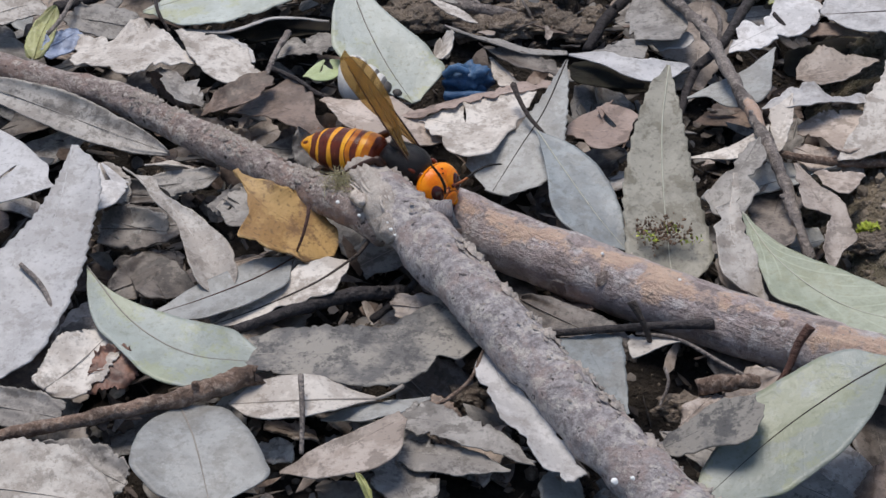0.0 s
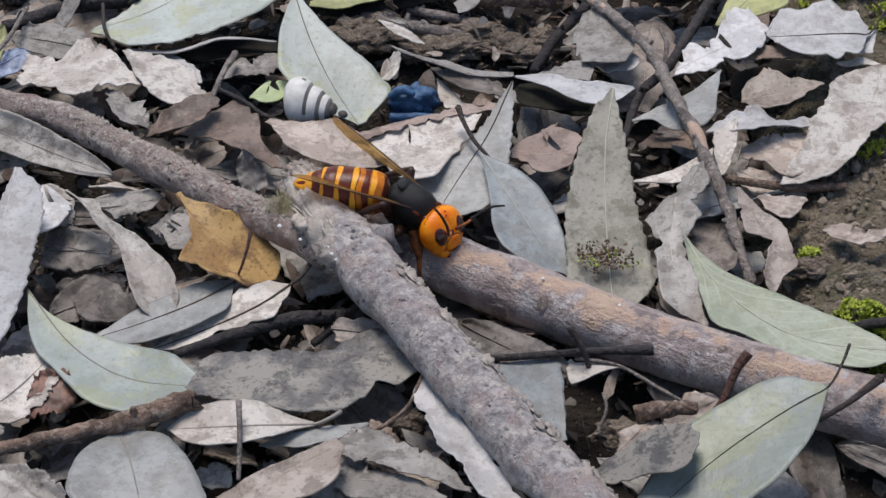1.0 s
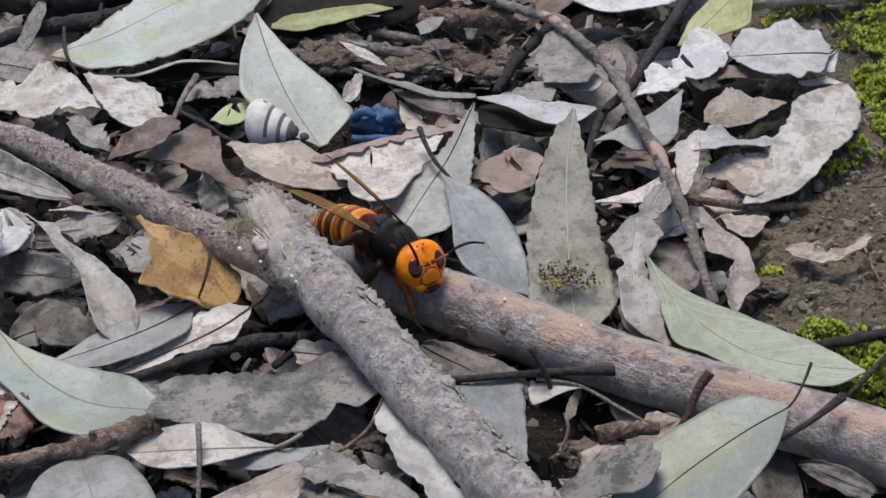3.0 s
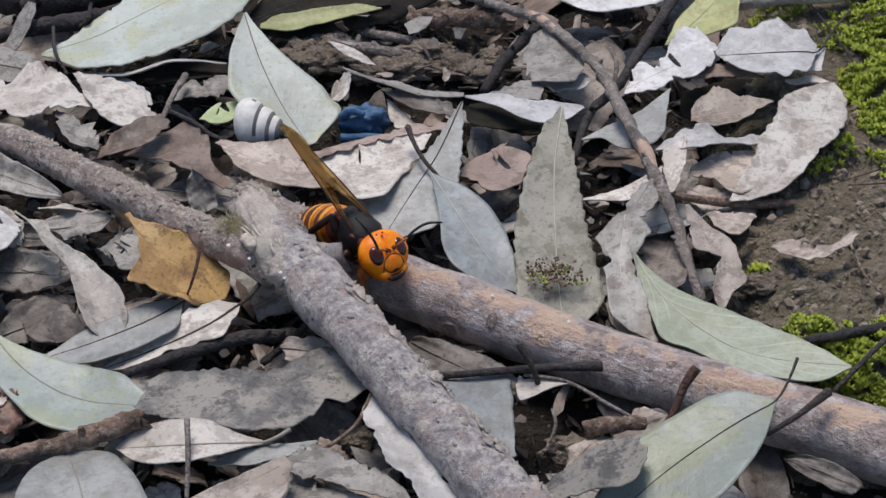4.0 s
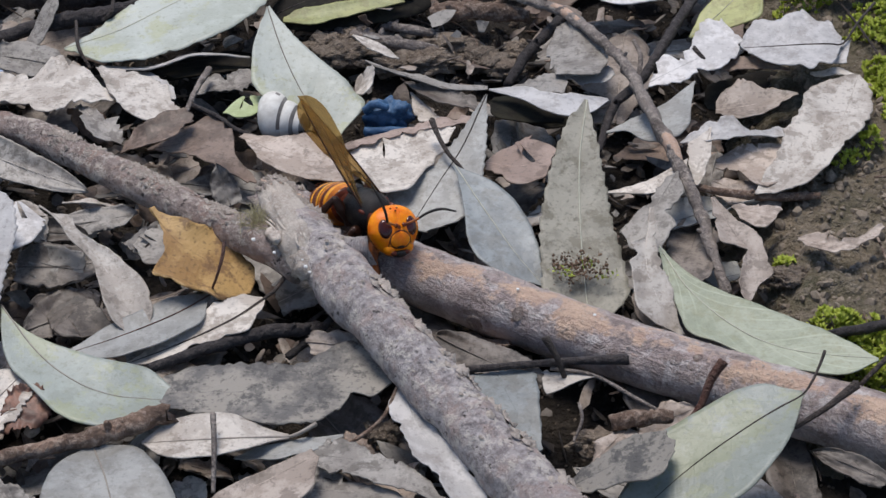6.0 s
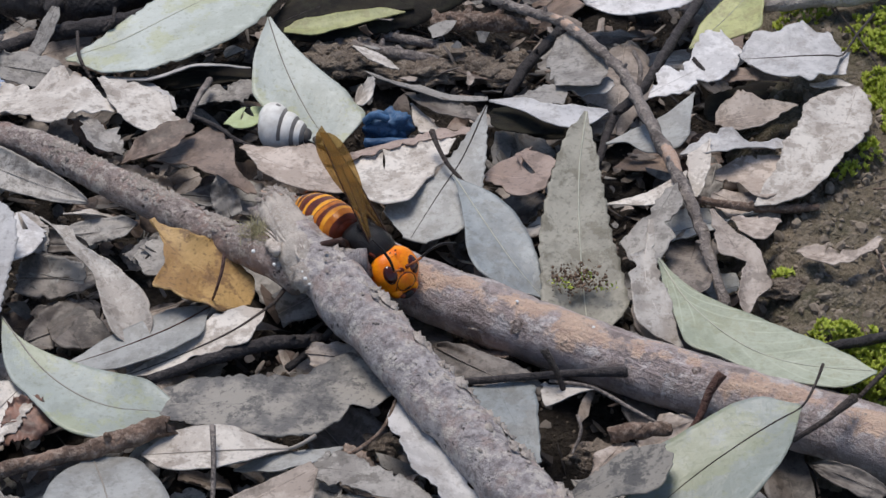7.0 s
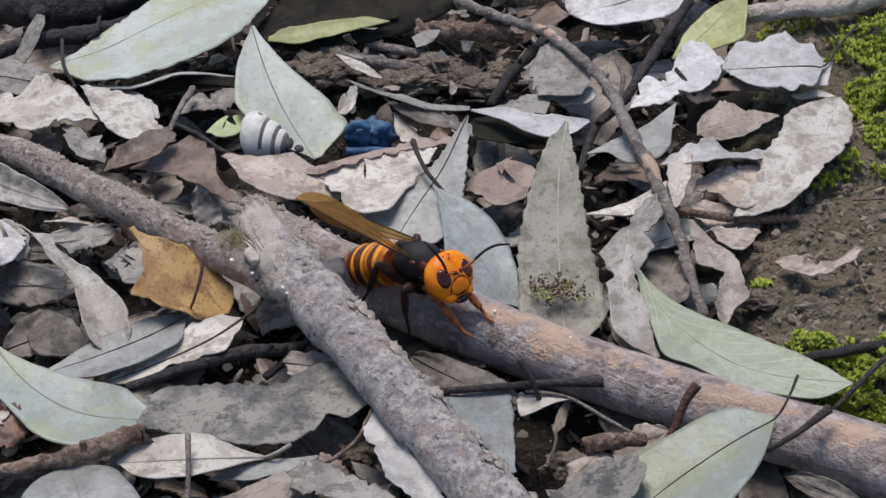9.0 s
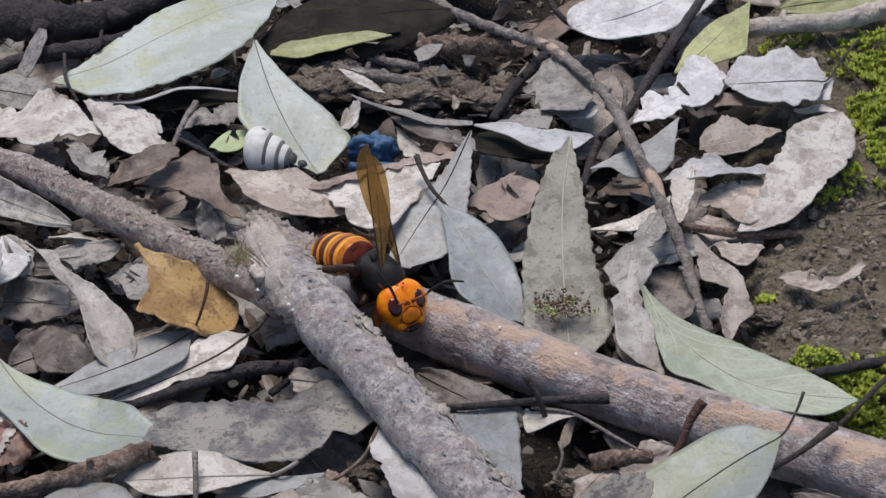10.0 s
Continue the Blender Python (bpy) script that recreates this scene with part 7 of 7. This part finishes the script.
def wing_material():
    m, n, l, p = nodes_of("amber_wing")
    vec, rnd, uv = shifted(n, l)
    l.new(mixer(n, l, ramp(n, l, noise_tex(n, l, vec, 160.0, 4.0), 0.4, 0.65), (0.30, 0.18, 0.05), (0.19, 0.105, 0.03)), p.inputs["Base Color"])
    p.inputs["Roughness"].default_value = 0.28
    bumped(n, l, p, noise_tex(n, l, vec, 900.0, 3.0), 0.3, 0.0002)
    clear = n.new("ShaderNodeBsdfTransparent")
    clear.inputs[0].default_value = (0.92, 0.76, 0.50, 1)
    mx = n.new("ShaderNodeMixShader")
    mx.inputs[0].default_value = 0.42
    l.new(clear.outputs[0], mx.inputs[1])
    l.new(p.outputs[0], mx.inputs[2])
    l.new(mx.outputs[0], n["Material Output"].inputs["Surface"])
    return m


H_WING = wing_material()
MM = 0.001


def loft(bm, profile, sides=28, slot=0):
    """A closed body of rings along x: each (x, half width, half height, height of its middle), in millimetres; slots by ring where a fifth number is given."""
    rings = []
    for x, w, h, z, *_ in profile:
        rings.append([bm.verts.new((x * MM, w * MM * math.cos(2 * math.pi * k / sides), (z + h * math.sin(2 * math.pi * k / sides)) * MM)) for k in range(sides)])
    for i, (a, b) in enumerate(zip(rings, rings[1:])):
        for k in range(sides):
            f = bm.faces.new((a[k], b[k], b[(k + 1) % sides], a[(k + 1) % sides]))
            f.material_index = int(profile[i][4]) if len(profile[i]) > 4 else slot
    bm.faces.new(rings[0][::-1] if profile[0][0] < profile[-1][0] else rings[0])
    bm.faces.new(rings[-1] if profile[0][0] < profile[-1][0] else rings[-1][::-1])
    bmesh.ops.recalc_face_normals(bm, faces=bm.faces)
    return bm


def egg(at, size, turn=(0, 0, 0), sub=4):
    bm = bmesh.new()
    bmesh.ops.create_icosphere(bm, subdivisions=sub, radius=1.0)
    m = pose(at[0] * MM, at[1] * MM, at[2] * MM, *turn) @ Matrix.Diagonal((size[0] * MM, size[1] * MM, size[2] * MM, 1))
    bmesh.ops.transform(bm, matrix=m, verts=bm.verts)
    return bm


def limb(points, radii, sides=10):
    return flat_tube([Vector(p) * MM for p in points], [r * MM for r in radii], sides=sides, lumps=0.03, count=5 * len(points))


def hairs(surface, count, seed, length=0.9, only=None):
    """Short fine hairs that stand out of an egg-shaped body (centre, half sizes)."""
    (cx, cy, cz), (sx, sy, sz) = surface
    rng = random.Random(seed)
    bm = bmesh.new()
    for k in range(count):
        d = Vector((rng.gauss(0, 1), rng.gauss(0, 1), rng.gauss(0, 1))).normalized()
        a = Vector((cx + d.x * sx, cy + d.y * sy, cz + d.z * sz))
        q = Vector((d.x / sx, d.y / sy, d.z / sz)).normalized()
        q = (q + Vector((rng.gauss(0, 0.25), rng.gauss(0, 0.25), rng.gauss(0, 0.25)))).normalized()
        s = q.orthogonal().normalized() * 0.035
        tri = [bm.verts.new(p * MM) for p in (a - s, a + s, a + q * length * rng.uniform(0.5, 1.2))]
        bm.faces.new(tri)
    return bm


def wing_mesh(length, width, flip):
    bm = bmesh.new()
    n, k = 30, 8
    skins = []
    for z in (0.03, -0.03):
        grid = []
        for i in range(n + 1):
            u = i / n
            lead = 0.55 * math.sin(math.pi * min(u * 1.05, 1)) * 0.8
            rise = min(u / 0.62, 1.0)
            w = width * (0.12 + 0.88 * rise * rise * (3 - 2 * rise)) * max(0.0, 1 - max(0.0, (u - 0.7) / 0.3) ** 2.4) ** 0.6 + 0.05
            row = []
            for j in range(k + 1):
                v = j / k
                ridge = 0.14 * math.sin(v * 9) * (1 - u * 0.6) + 0.25 * math.sin(u * 2.6)
                row.append(bm.verts.new(Vector((-u * length, flip * (lead - v * w), z + ridge)) * MM))
            grid.append(row)
        skins.append(grid)
    for s, g in enumerate(skins):
        for i in range(n):
            for j in range(k):
                q = (g[i][j], g[i][j + 1], g[i + 1][j + 1], g[i + 1][j])
                bm.faces.new(q if s else q[::-1])
    t, b = skins
    rim = [(i, 0) for i in range(n)] + [(n, j) for j in range(k)] + [(i, k) for i in range(n, 0, -1)] + [(0, j) for j in range(k, 0, -1)]
    for a, c in zip(rim, rim[1:] + rim[:1]):
        bm.faces.new((t[a[0]][a[1]], t[c[0]][c[1]], b[c[0]][c[1]], b[a[0]][a[1]]))
    bmesh.ops.recalc_face_normals(bm, faces=bm.faces)
    return bm


HINGE = {1: Vector((1.2, 2.9, 2.7)) * MM, -1: Vector((1.2, -2.9, 2.7)) * MM}
NECK = Vector((5.7, 0.0, -1.5)) * MM
WAIST = Vector((-5.2, 0.0, -1.6)) * MM


def build_hornet():
    h = {}
    body = new("giant_hornet")
    h["body"] = body
    tagged(body, "giant hornet with orange head and banded abdomen on a branch", "hornet")
    # thorax
    bm = loft(bmesh.new(), [(-6.3, 0.9, 0.9, -1.1), (-6.0, 1.8, 1.9, -0.9), (-5.0, 3.0, 3.1, -0.6), (-3.2, 3.8, 3.9, -0.3), (-1.0, 4.1, 4.25, 0), (1.2, 4.05, 4.25, 0.1), (3.0, 3.7, 3.8, 0),
                            (4.4, 2.9, 2.9, -0.3), (5.3, 1.7, 1.7, -0.5), (5.7, 0.8, 0.8, -0.5)], 32)
    for v in bm.verts:
        v.co *= 1 + 0.02 * noise.noise(v.co * 900)
        v.co.y, v.co.z = v.co.y * 1.04, v.co.z * 1.08
    part("thorax", bm, H_BLACK, body, "black glossy thorax")
    part("thorax_underside", egg((-0.2, 0, -3.7), (5.2, 3.5, 3.4)), H_BLACK, body)
    part("thorax_hair", hairs(((-0.3, 0, 0), (5.4, 4.0, 4.1)), 900, 3, 0.8), H_HAIR, body)
    bm = loft(bmesh.new(), [(-0.2, 0.3, 0.2, 0), (0.2, 1.6, 0.5, 0.05), (1.4, 2.0, 0.7, 0.1), (2.6, 1.5, 0.5, 0), (3.0, 0.4, 0.2, 0)], 20)
    bmesh.ops.translate(bm, verts=bm.verts, vec=Vector((-5.6, 0, 3.2)) * MM)
    part("scutellum", bm, H_BLACK, body)
    for s in (1, -1):
        part("shoulder_plate", egg((3.5, 2.7 * s, 1.1), (1.4, 0.9, 1.9), (0, 35, 12 * s)), H_BROWN, body, "red-brown shoulder plate")
        part("wing_scale", egg((1.3, 3.3 * s, 2.2), (1.0, 0.55, 0.5)), H_BROWN, body, "brown wing scale")
    # head
    centre, half = Vector((2.3, 0, -0.2)), Vector((2.9, 4.6, 4.45))

    def skull(d, grow=1.0):
        """The surface of the head along a direction from its middle: broad cheeks, flat back."""
        e = 2.35
        r = (abs(d.x / half.x) ** e + abs(d.y / half.y) ** e + abs(d.z / half.z) ** e) ** (-1 / e)
        q = d * r * grow
        if q.x < 0:
            q.x *= 0.85
        q.y *= 1 - 0.30 * max(0, -q.z / 4.2)
        q.x -= 0.5 * max(0, q.z / 4.2) * (q.x > 0)
        return q + centre

    bm = bmesh.new()
    bmesh.ops.create_icosphere(bm, subdivisions=5, radius=1.0)
    for v in bm.verts:
        q = skull(v.co.normalized())
        if q.x > 4.0:          # a groove down the brow
            q.x -= 0.25 * math.exp(-((q.y / 0.3) ** 2)) * math.exp(-(((q.z - 1.9) / 1.3) ** 2))
        v.co = q * MM
    head = part("head", bm, H_ORANGE, body, "broad glossy orange head")
    h["head"] = head

    def plate(name, at, size, lean, material, lift, label="", squeeze=0.0):
        """A shield lying on the face: its outline an ellipse about a point of it (across, up)."""
        bm = bmesh.new()
        n, k = 28, 7
        grid = []
        for i in range(k + 1):
            row = []
            for j in range(n):
                a, r = 2 * math.pi * j / n, i / k
                y, z = math.cos(a) * r * size[0], math.sin(a) * r * size[1]
                y *= 1 + squeeze * z / size[1]
                y, z = y * math.cos(lean) - z * math.sin(lean), y * math.sin(lean) + z * math.cos(lean)
                d = Vector((math.cos(radians((at[0] + y) * 15)) * math.cos(radians((at[1] + z) * 15)), math.sin(radians((at[0] + y) * 15)), math.sin(radians((at[1] + z) * 15))))
                row.append(bm.verts.new(skull(d.normalized(), 1 + lift * (1 - r ** 4) - 0.02 * r ** 8) * MM))
            grid.append(row)
        for i in range(k):
            for j in range(n):
                q = (grid[i][j], grid[i + 1][j], grid[i + 1][(j + 1) % n], grid[i][(j + 1) % n])
                bm.faces.new(q if i else (grid[0][j], grid[1][j], grid[1][(j + 1) % n], grid[0][(j + 1) % n]))
        bmesh.ops.remove_doubles(bm, verts=bm.verts, dist=1e-7)
        bmesh.ops.recalc_face_normals(bm, faces=bm.faces)
        return part(name, bm, material, head, label)

    for s in (1, -1):
        plate("eye_rim", (2.85 * s, 0.75), (1.36, 2.10), 0.16 * s, H_BROWN, 0.015)
        plate("eye", (2.85 * s, 0.75), (1.14, 1.88), 0.16 * s, H_EYE, 0.08, "glossy dark red-brown compound eye")
        jaw = egg((3.5, 1.75 * s, -3.1), (1.25, 1.15, 1.05), (0, 25, -20 * s))
        part("mandible", jaw, H_ORANGE, head, "broad orange mandible")
        plate("cheek_seam", (2.6 * s, -1.9), (0.16, 1.2), 0.35 * s, H_BROWN, 0.012)
        part("mandible_tip", egg((4.0, 0.95 * s, -3.85), (0.8, 1.0, 0.55), (0, 30, -35 * s)), H_BROWN, head)
        part("antenna_socket", egg((5.5, 0.72 * s, 0.85), (0.3, 0.42, 0.42)), H_BROWN, head)
        part("antenna_base", limb([(5.4, 0.72 * s, 0.85), (6.4, 1.9 * s, 1.3), (7.0, 3.0 * s, 1.7)], [0.2, 0.22, 0.24]), H_FORELEG, head, "brown antenna base")
        bow = [(6.9, 2.9, 1.7), (8.0, 4.6, 2.6), (9.0, 6.6, 2.9), (9.8, 8.8, 2.2)] if s > 0 else [(6.9, -2.9, 1.7), (7.6, -3.5, 3.8), (7.4, -4.2, 6.2), (6.6, -5.0, 8.4)]
        h["feeler", s] = part("antenna", limb(bow, [0.22, 0.25, 0.25, 0.16]), H_BLACK, head, "dark curved antenna")
    plate("face_seam", (0, -1.65), (2.92, 2.2), 0, H_BROWN, 0.018, squeeze=-0.1)
    plate("clypeus", (0, -1.65), (2.50, 1.76), 0, H_ORANGE, 0.10, "bulging orange face plate", squeeze=-0.1)
    plate("brow_mark", (0, 1.0), (0.42, 0.5), 0, H_BROWN, 0.012, squeeze=-0.5)
    for k, (y, z) in enumerate(((0, 3.35), (0.6, 3.75), (-0.6, 3.75))):
        part("ocellus", egg((4.15 - 0.7 * (k > 0), y, z), (0.17, 0.17, 0.15)), H_EYE, head)
    part("head_hair", hairs(((2.4, 0, -0.2), (2.9, 4.5, 4.1)), 260, 21, 0.45), H_FORELEG, head)
    part("collar_hair", hairs(((0.0, 0, 0.1), (1.2, 3.9, 3.7)), 260, 23, 0.7), H_HAIR, head)
    plate("chin_mark", (0, -2.9), (1.1, 0.5), 0, H_BLACK, 0.085)
    part("mouth", egg((4.0, 0, -4.1), (1.0, 1.5, 0.7)), H_BLACK, head)
    part("collar", loft(bmesh.new(), [(-1.6, 2.0, 2.0, 0.4), (-0.9, 2.7, 2.7, 0.2), (0.0, 3.4, 3.4, 0.0), (0.7, 4.0, 3.9, -0.1), (1.2, 3.9, 3.8, -0.1)], 28), H_BROWN, head, "dark brown back of the head")
    for o in (head, *head.children):      # the head is broader than the thorax
        o.data.transform(Matrix.Scale(1.2, 4))
    # abdomen, in overlapping banded segments
    rings = [(0.0, 1.2), (-0.5, 2.6), (-1.3, 4.1), (-2.8, 4.7), (-5.0, 4.95), (-7.5, 5.0), (-10.0, 4.85), (-12.5, 4.75), (-15.0, 3.95), (-17.2, 2.8), (-19.0, 1.6), (-20.4, 0.6)]
    xs = np.array([-r[0] for r in rings])
    ws = np.array([r[1] for r in rings])

    def girth(x):
        return float(np.interp(-x, xs, ws))

    core = loft(bmesh.new(), [(x, w * 0.94, w * 0.90, -0.0) for x, w in rings], 30)
    gaster = part("abdomen", core, H_BROWN, body, "egg-shaped abdomen banded brown and yellow")
    h["gaster"] = gaster
    cuts = [-0.7, -4.2, -8.0, -11.4, -14.5, -17.3, -20.3]
    for k, (a, b) in enumerate(zip(cuts, cuts[1:])):
        prof = []
        steps = 14
        share = (0.30, 0.30, 0.30, 0.28, 0.30, 0.0)[k]
        for i in range(steps + 1):
            s = i / steps
            x = a + (b - a) * s
            w = max(girth(x), 0.35) * (0.985 + 0.035 * s)
            slot = 1 if (s >= 1 - share and s < 0.93 or k == 5) else 0
            if k == 0:
                slot = 1 if 0.62 < s < 0.9 else 0 if s < 0.2 else 2
            if k == 1 and 0.30 < s < 0.62:
                slot = 2
            prof.append((x, w, w * 0.95, 0, slot))
        bm = loft(bmesh.new(), prof, 40)
        bm.verts.ensure_lookup_table()
        for i, v in enumerate(bm.verts):      # wavy fore edge of each band
            ring, side = divmod(i, 40)
            if 0 < ring < steps:
                v.co.x += 0.28 * MM * math.sin(side / 40 * 2 * math.pi * 4 + k) * math.sin(math.pi * ring / steps)
        part("segment", bm, [H_BROWN, H_YELLOW, H_AMBER], gaster)
    part("abdomen_hair", hairs(((-10, 0, 0), (10.2, 5.2, 5.0)), 500, 9, 0.6), H_FORELEG, gaster)
    # wings
    for s in (1, -1):
        w = part("wing", wing_mesh(27.0, 4.3, s), H_WING, body, "amber translucent wing")
        h["wing", s] = w
        lead = [(-u * 27.0, s * (0.5 * math.sin(math.pi * u) * 0.8 + 0.02), 0.25 * math.sin(u * 2.6) + 0.03) for u in (0, 0.2, 0.4, 0.6, 0.8, 0.93)]
        part("vein", limb(lead, [0.24, 0.2, 0.15, 0.11, 0.07], 7), H_LEG, w, "dark leading vein")
        for off, end in ((-1.4, 0.72), (-2.6, 0.55)):
            part("vein", limb([(-2, -0.2 * s, 0.1), (-27 * end * 0.5, s * off * 0.6, 0.2), (-27 * end, s * off, 0.25)], [0.08, 0.07, 0.04], 6), H_LEG, w)
    # legs
    legs = {1: ((3.4, 2.0, -3.6), (7.6, 4.0, -5.6), (11.4, 4.6, -9.4), (14.6, 4.6, -11.4)), 2: ((0.6, 2.4, -4.0), (1.2, 6.2, -2.6), (0.6, 6.6, -8.4), (1.2, 7.0, -12.4)),
            3: ((-2.8, 2.6, -3.4), (-5.6, 6.2, 1.8), (-9.0, 7.0, -5.0), (-12.6, 7.2, -9.2))}
    for k, (a, b, c, d) in legs.items():
        for s in (1, -1):
            at = Vector((a[0], a[1] * s, a[2])) * MM
            q = [Vector((p[0] - a[0], (p[1] - a[1]) * s, p[2] - a[2])) for p in (a, b, c, d)]
            mat = H_FORELEG if k == 1 else H_LEG
            lg = part("leg", limb([q[0], q[0].lerp(q[1], 0.2), q[0].lerp(q[1], 0.6), q[1]], [1.45, 1.0, 1.3, 0.75]), H_FORELEG if k == 1 else H_LEG, body, "dark jointed leg" if k > 1 else "dark foreleg with orange-brown shin")
            lg.location = at
            part("shin", limb([q[1], q[1].lerp(q[2], 0.5), q[2]], [0.6, 0.85, 0.7]), mat, lg)
            mid = q[2].lerp(q[3], 0.5) - Vector((0, 0, 0.5))
            part("foot", limb([q[2], mid, q[3], q[3] + (q[3] - mid).normalized() * 0.8], [0.4, 0.32, 0.28, 0.14]), mat, lg)
            h["leg", k, s] = (lg, at)
    return h


HORNET = build_hornet()


# ---- what moves ----
def frame_of(forward, up):
    """A turn whose x axis lies along forward and whose z axis leans towards up."""
    x = Vector(forward).normalized()
    y = Vector(up).cross(x).normalized()
    return Matrix((x, y, x.cross(y))).transposed().to_4x4()


def motions():
    # seconds; middle of the thorax; the way it points; the way the abdomen points; head: turn, nod, lean; ways of both wings
    rows = [
        (0, (-0.0293, -0.0036, 0.0140), (0.841, -0.307, -0.445), (-0.877, 0.452, -0.162), (-40, 10, 0), (-0.541, 0.430, 0.723), (-0.610, 0.401, 0.684), 0),
        (0.5, (-0.0215, -0.0023, 0.0135), (0.794, -0.356, -0.493), (-0.998, -0.062, 0.033), (-38, 10, 0), (-0.892, 0.077, 0.444), (-0.703, 0.006, 0.711), 0),
        (1, (-0.0160, -0.0091, 0.0137), (0.782, -0.371, -0.501), (-0.993, 0.108, 0.053), (-40, 12, 0), (-0.967, 0.089, 0.240), (-0.761, 0.539, 0.361), 0),
        (1.5, (-0.0144, -0.0085, 0.0138), (0.875, -0.289, -0.387), (-0.952, 0.297, -0.079), (-42, 14, 0), (-0.975, 0.072, 0.211), (-0.777, 0.617, 0.124), 0),
        (2, (-0.0107, -0.0056, 0.0140), (0.974, -0.140, -0.177), (-0.995, 0.002, 0.103), (-20, 5, 0), (-0.982, 0.058, 0.178), (-0.882, 0.471, 0.028), 0),
        (2.5, (-0.0108, -0.0141, 0.0140), (0.895, -0.308, -0.323), (-0.749, 0.569, -0.339), (-45, 18, 0), (-0.912, 0.410, -0.011), (-0.579, -0.413, 0.703), 0),
        (4, (-0.0162, -0.0112, 0.0126), (0.616, -0.783, -0.088), (-0.482, 0.724, -0.494), (-55, 35, 0), (-0.571, 0.428, 0.700), (-0.679, 0.376, 0.631), 0),
        (4.5, (-0.0177, -0.0076, 0.0130), (0.500, -0.792, 0.350), (-0.665, 0.655, -0.360), (-50, 38, 0), (-0.651, 0.387, 0.654), (-0.757, 0.322, 0.569), 0),
        (5, (-0.0181, -0.0098, 0.0130), (0.587, -0.794, 0.158), (-0.707, 0.673, -0.217), (-52, 36, 0), (-0.583, 0.421, 0.695), (-0.696, 0.363, 0.619), 0),
        (5.5, (-0.0200, -0.0051, 0.0130), (0.623, -0.768, 0.149), (-0.526, 0.707, -0.473), (-58, 32, -14), (-0.570, 0.424, 0.703), (-0.693, 0.362, 0.623), 0),
        (7, (-0.0192, -0.0138, 0.0128), (0.714, -0.412, -0.566), (-0.573, 0.800, -0.180), (-50, 25, 0), (-0.416, 0.485, 0.769), (-0.512, 0.454, 0.729), 0),
        (7.5, (-0.0139, -0.0216, 0.0132), (0.778, -0.379, -0.501), (-0.708, 0.706, 0.002), (-38, 15, 0), (-0.693, 0.376, 0.615), (-0.762, 0.332, 0.556), 0),
        (8, (-0.0099, -0.0188, 0.0135), (0.907, -0.254, -0.337), (-0.795, 0.601, -0.076), (-36, 12, 0), (-0.875, 0.235, 0.424), (-0.662, -0.110, 0.741), 0),
        (8.5, (-0.0036, -0.0103, 0.0184), (0.999, -0.024, -0.025), (-0.818, -0.574, 0.039), (-12, 0, 0), (-0.941, -0.248, 0.229), (-0.920, -0.338, 0.201), 0),
        (9, (-0.0045, -0.0187, 0.0150), (0.752, -0.636, 0.173), (-0.647, 0.573, -0.502), (-50, 30, 0), (-0.889, 0.211, 0.406), (-0.937, 0.150, 0.315), 0),
        (9.5, (-0.0082, -0.0152, 0.0140), (0.904, -0.338, -0.260), (-0.534, 0.613, -0.582), (-52, 30, 0), (-0.858, 0.246, 0.451), (-0.913, 0.184, 0.364), 0),
        (10, (-0.0134, -0.0164, 0.0136), (0.620, -0.481, -0.620), (-0.534, 0.742, -0.406), (-58, 25, 0), (-0.141, 0.559, 0.817), (-0.255, 0.540, 0.802), 0),
    ]
    FOLD = {0.5: 0.85, 4: 0.75, 4.5: 0.25, 5: 0.35, 5.5: 0.25, 10: 0.65, 1: 1.0, 1.5: 1.0, 2: 1.0, 2.5: 0.9, 7: 0.2, 7.5: 0.3, 8: 0.7, 8.5: 0.35, 9: 0.35, 9.5: 0.3}
    body, head, gaster, wing_l, wing_r, legs = [], [], [], [], [], {}
    for i, (t, at, ahead, back, (turn, nod, lean), wr, wl, roll) in enumerate(rows):
        m = Matrix.Translation(at) @ frame_of(ahead, (0, 0, 1)) @ pose(0, 0, 0, roll)
        inv = m.to_quaternion().inverted()
        body.append((t, m))
        head.append((t, Matrix.Translation(NECK) @ (inv @ Euler((radians(lean), radians(-nod), radians(turn))).to_quaternion()).to_matrix().to_4x4()))
        gaster.append((t, Matrix.Translation(WAIST) @ (inv @ frame_of(-Vector(back), (0, 0, 1)).to_quaternion()).to_matrix().to_4x4()))
        fold = FOLD.get(t, 0.0)      # 1: wings laid flat along the back, 0: spread
        near, far = Vector((0.25, -0.75, 0.6)).lerp((0.1, 0.35, 0.93), fold), Vector((-0.1, -0.5, 0.85)).lerp((-0.1, 0.4, 0.9), fold)
        for rows_w, way, s, face in ((wing_r, wr, -1, near), (wing_l, wl, 1, far)):
            rows_w.append((t, Matrix.Translation(HINGE[s]) @ (inv @ frame_of(-Vector(way), face).to_quaternion()).to_matrix().to_4x4()))
        for k in (1, 2, 3):
            for s in (1, -1):
                lg, at0 = HORNET["leg", k, s]
                tuck = 34 * math.exp(-(((t - 4.8) / 1.2) ** 4)) if k == 1 else 0
                lift = 30 * s * math.exp(-(((t - 4.8) / 1.2) ** 4)) if k > 1 else 0
                swing = 9 * math.sin(t * 2.9 + k * 2.1 + s)
                legs.setdefault((k, s), []).append((t, Matrix.Translation(at0) @ pose(0, 0, 0, lift + 4 * s * math.sin(t * 2.3 + k), tuck, swing)))
    walk(HORNET["body"], body)
    walk(HORNET["head"], head)
    walk(HORNET["gaster"], gaster)
    walk(HORNET["wing", -1], wing_r)
    walk(HORNET["wing", 1], wing_l)
    for (k, s), some in legs.items():
        walk(HORNET["leg", k, s][0], some)


motions()
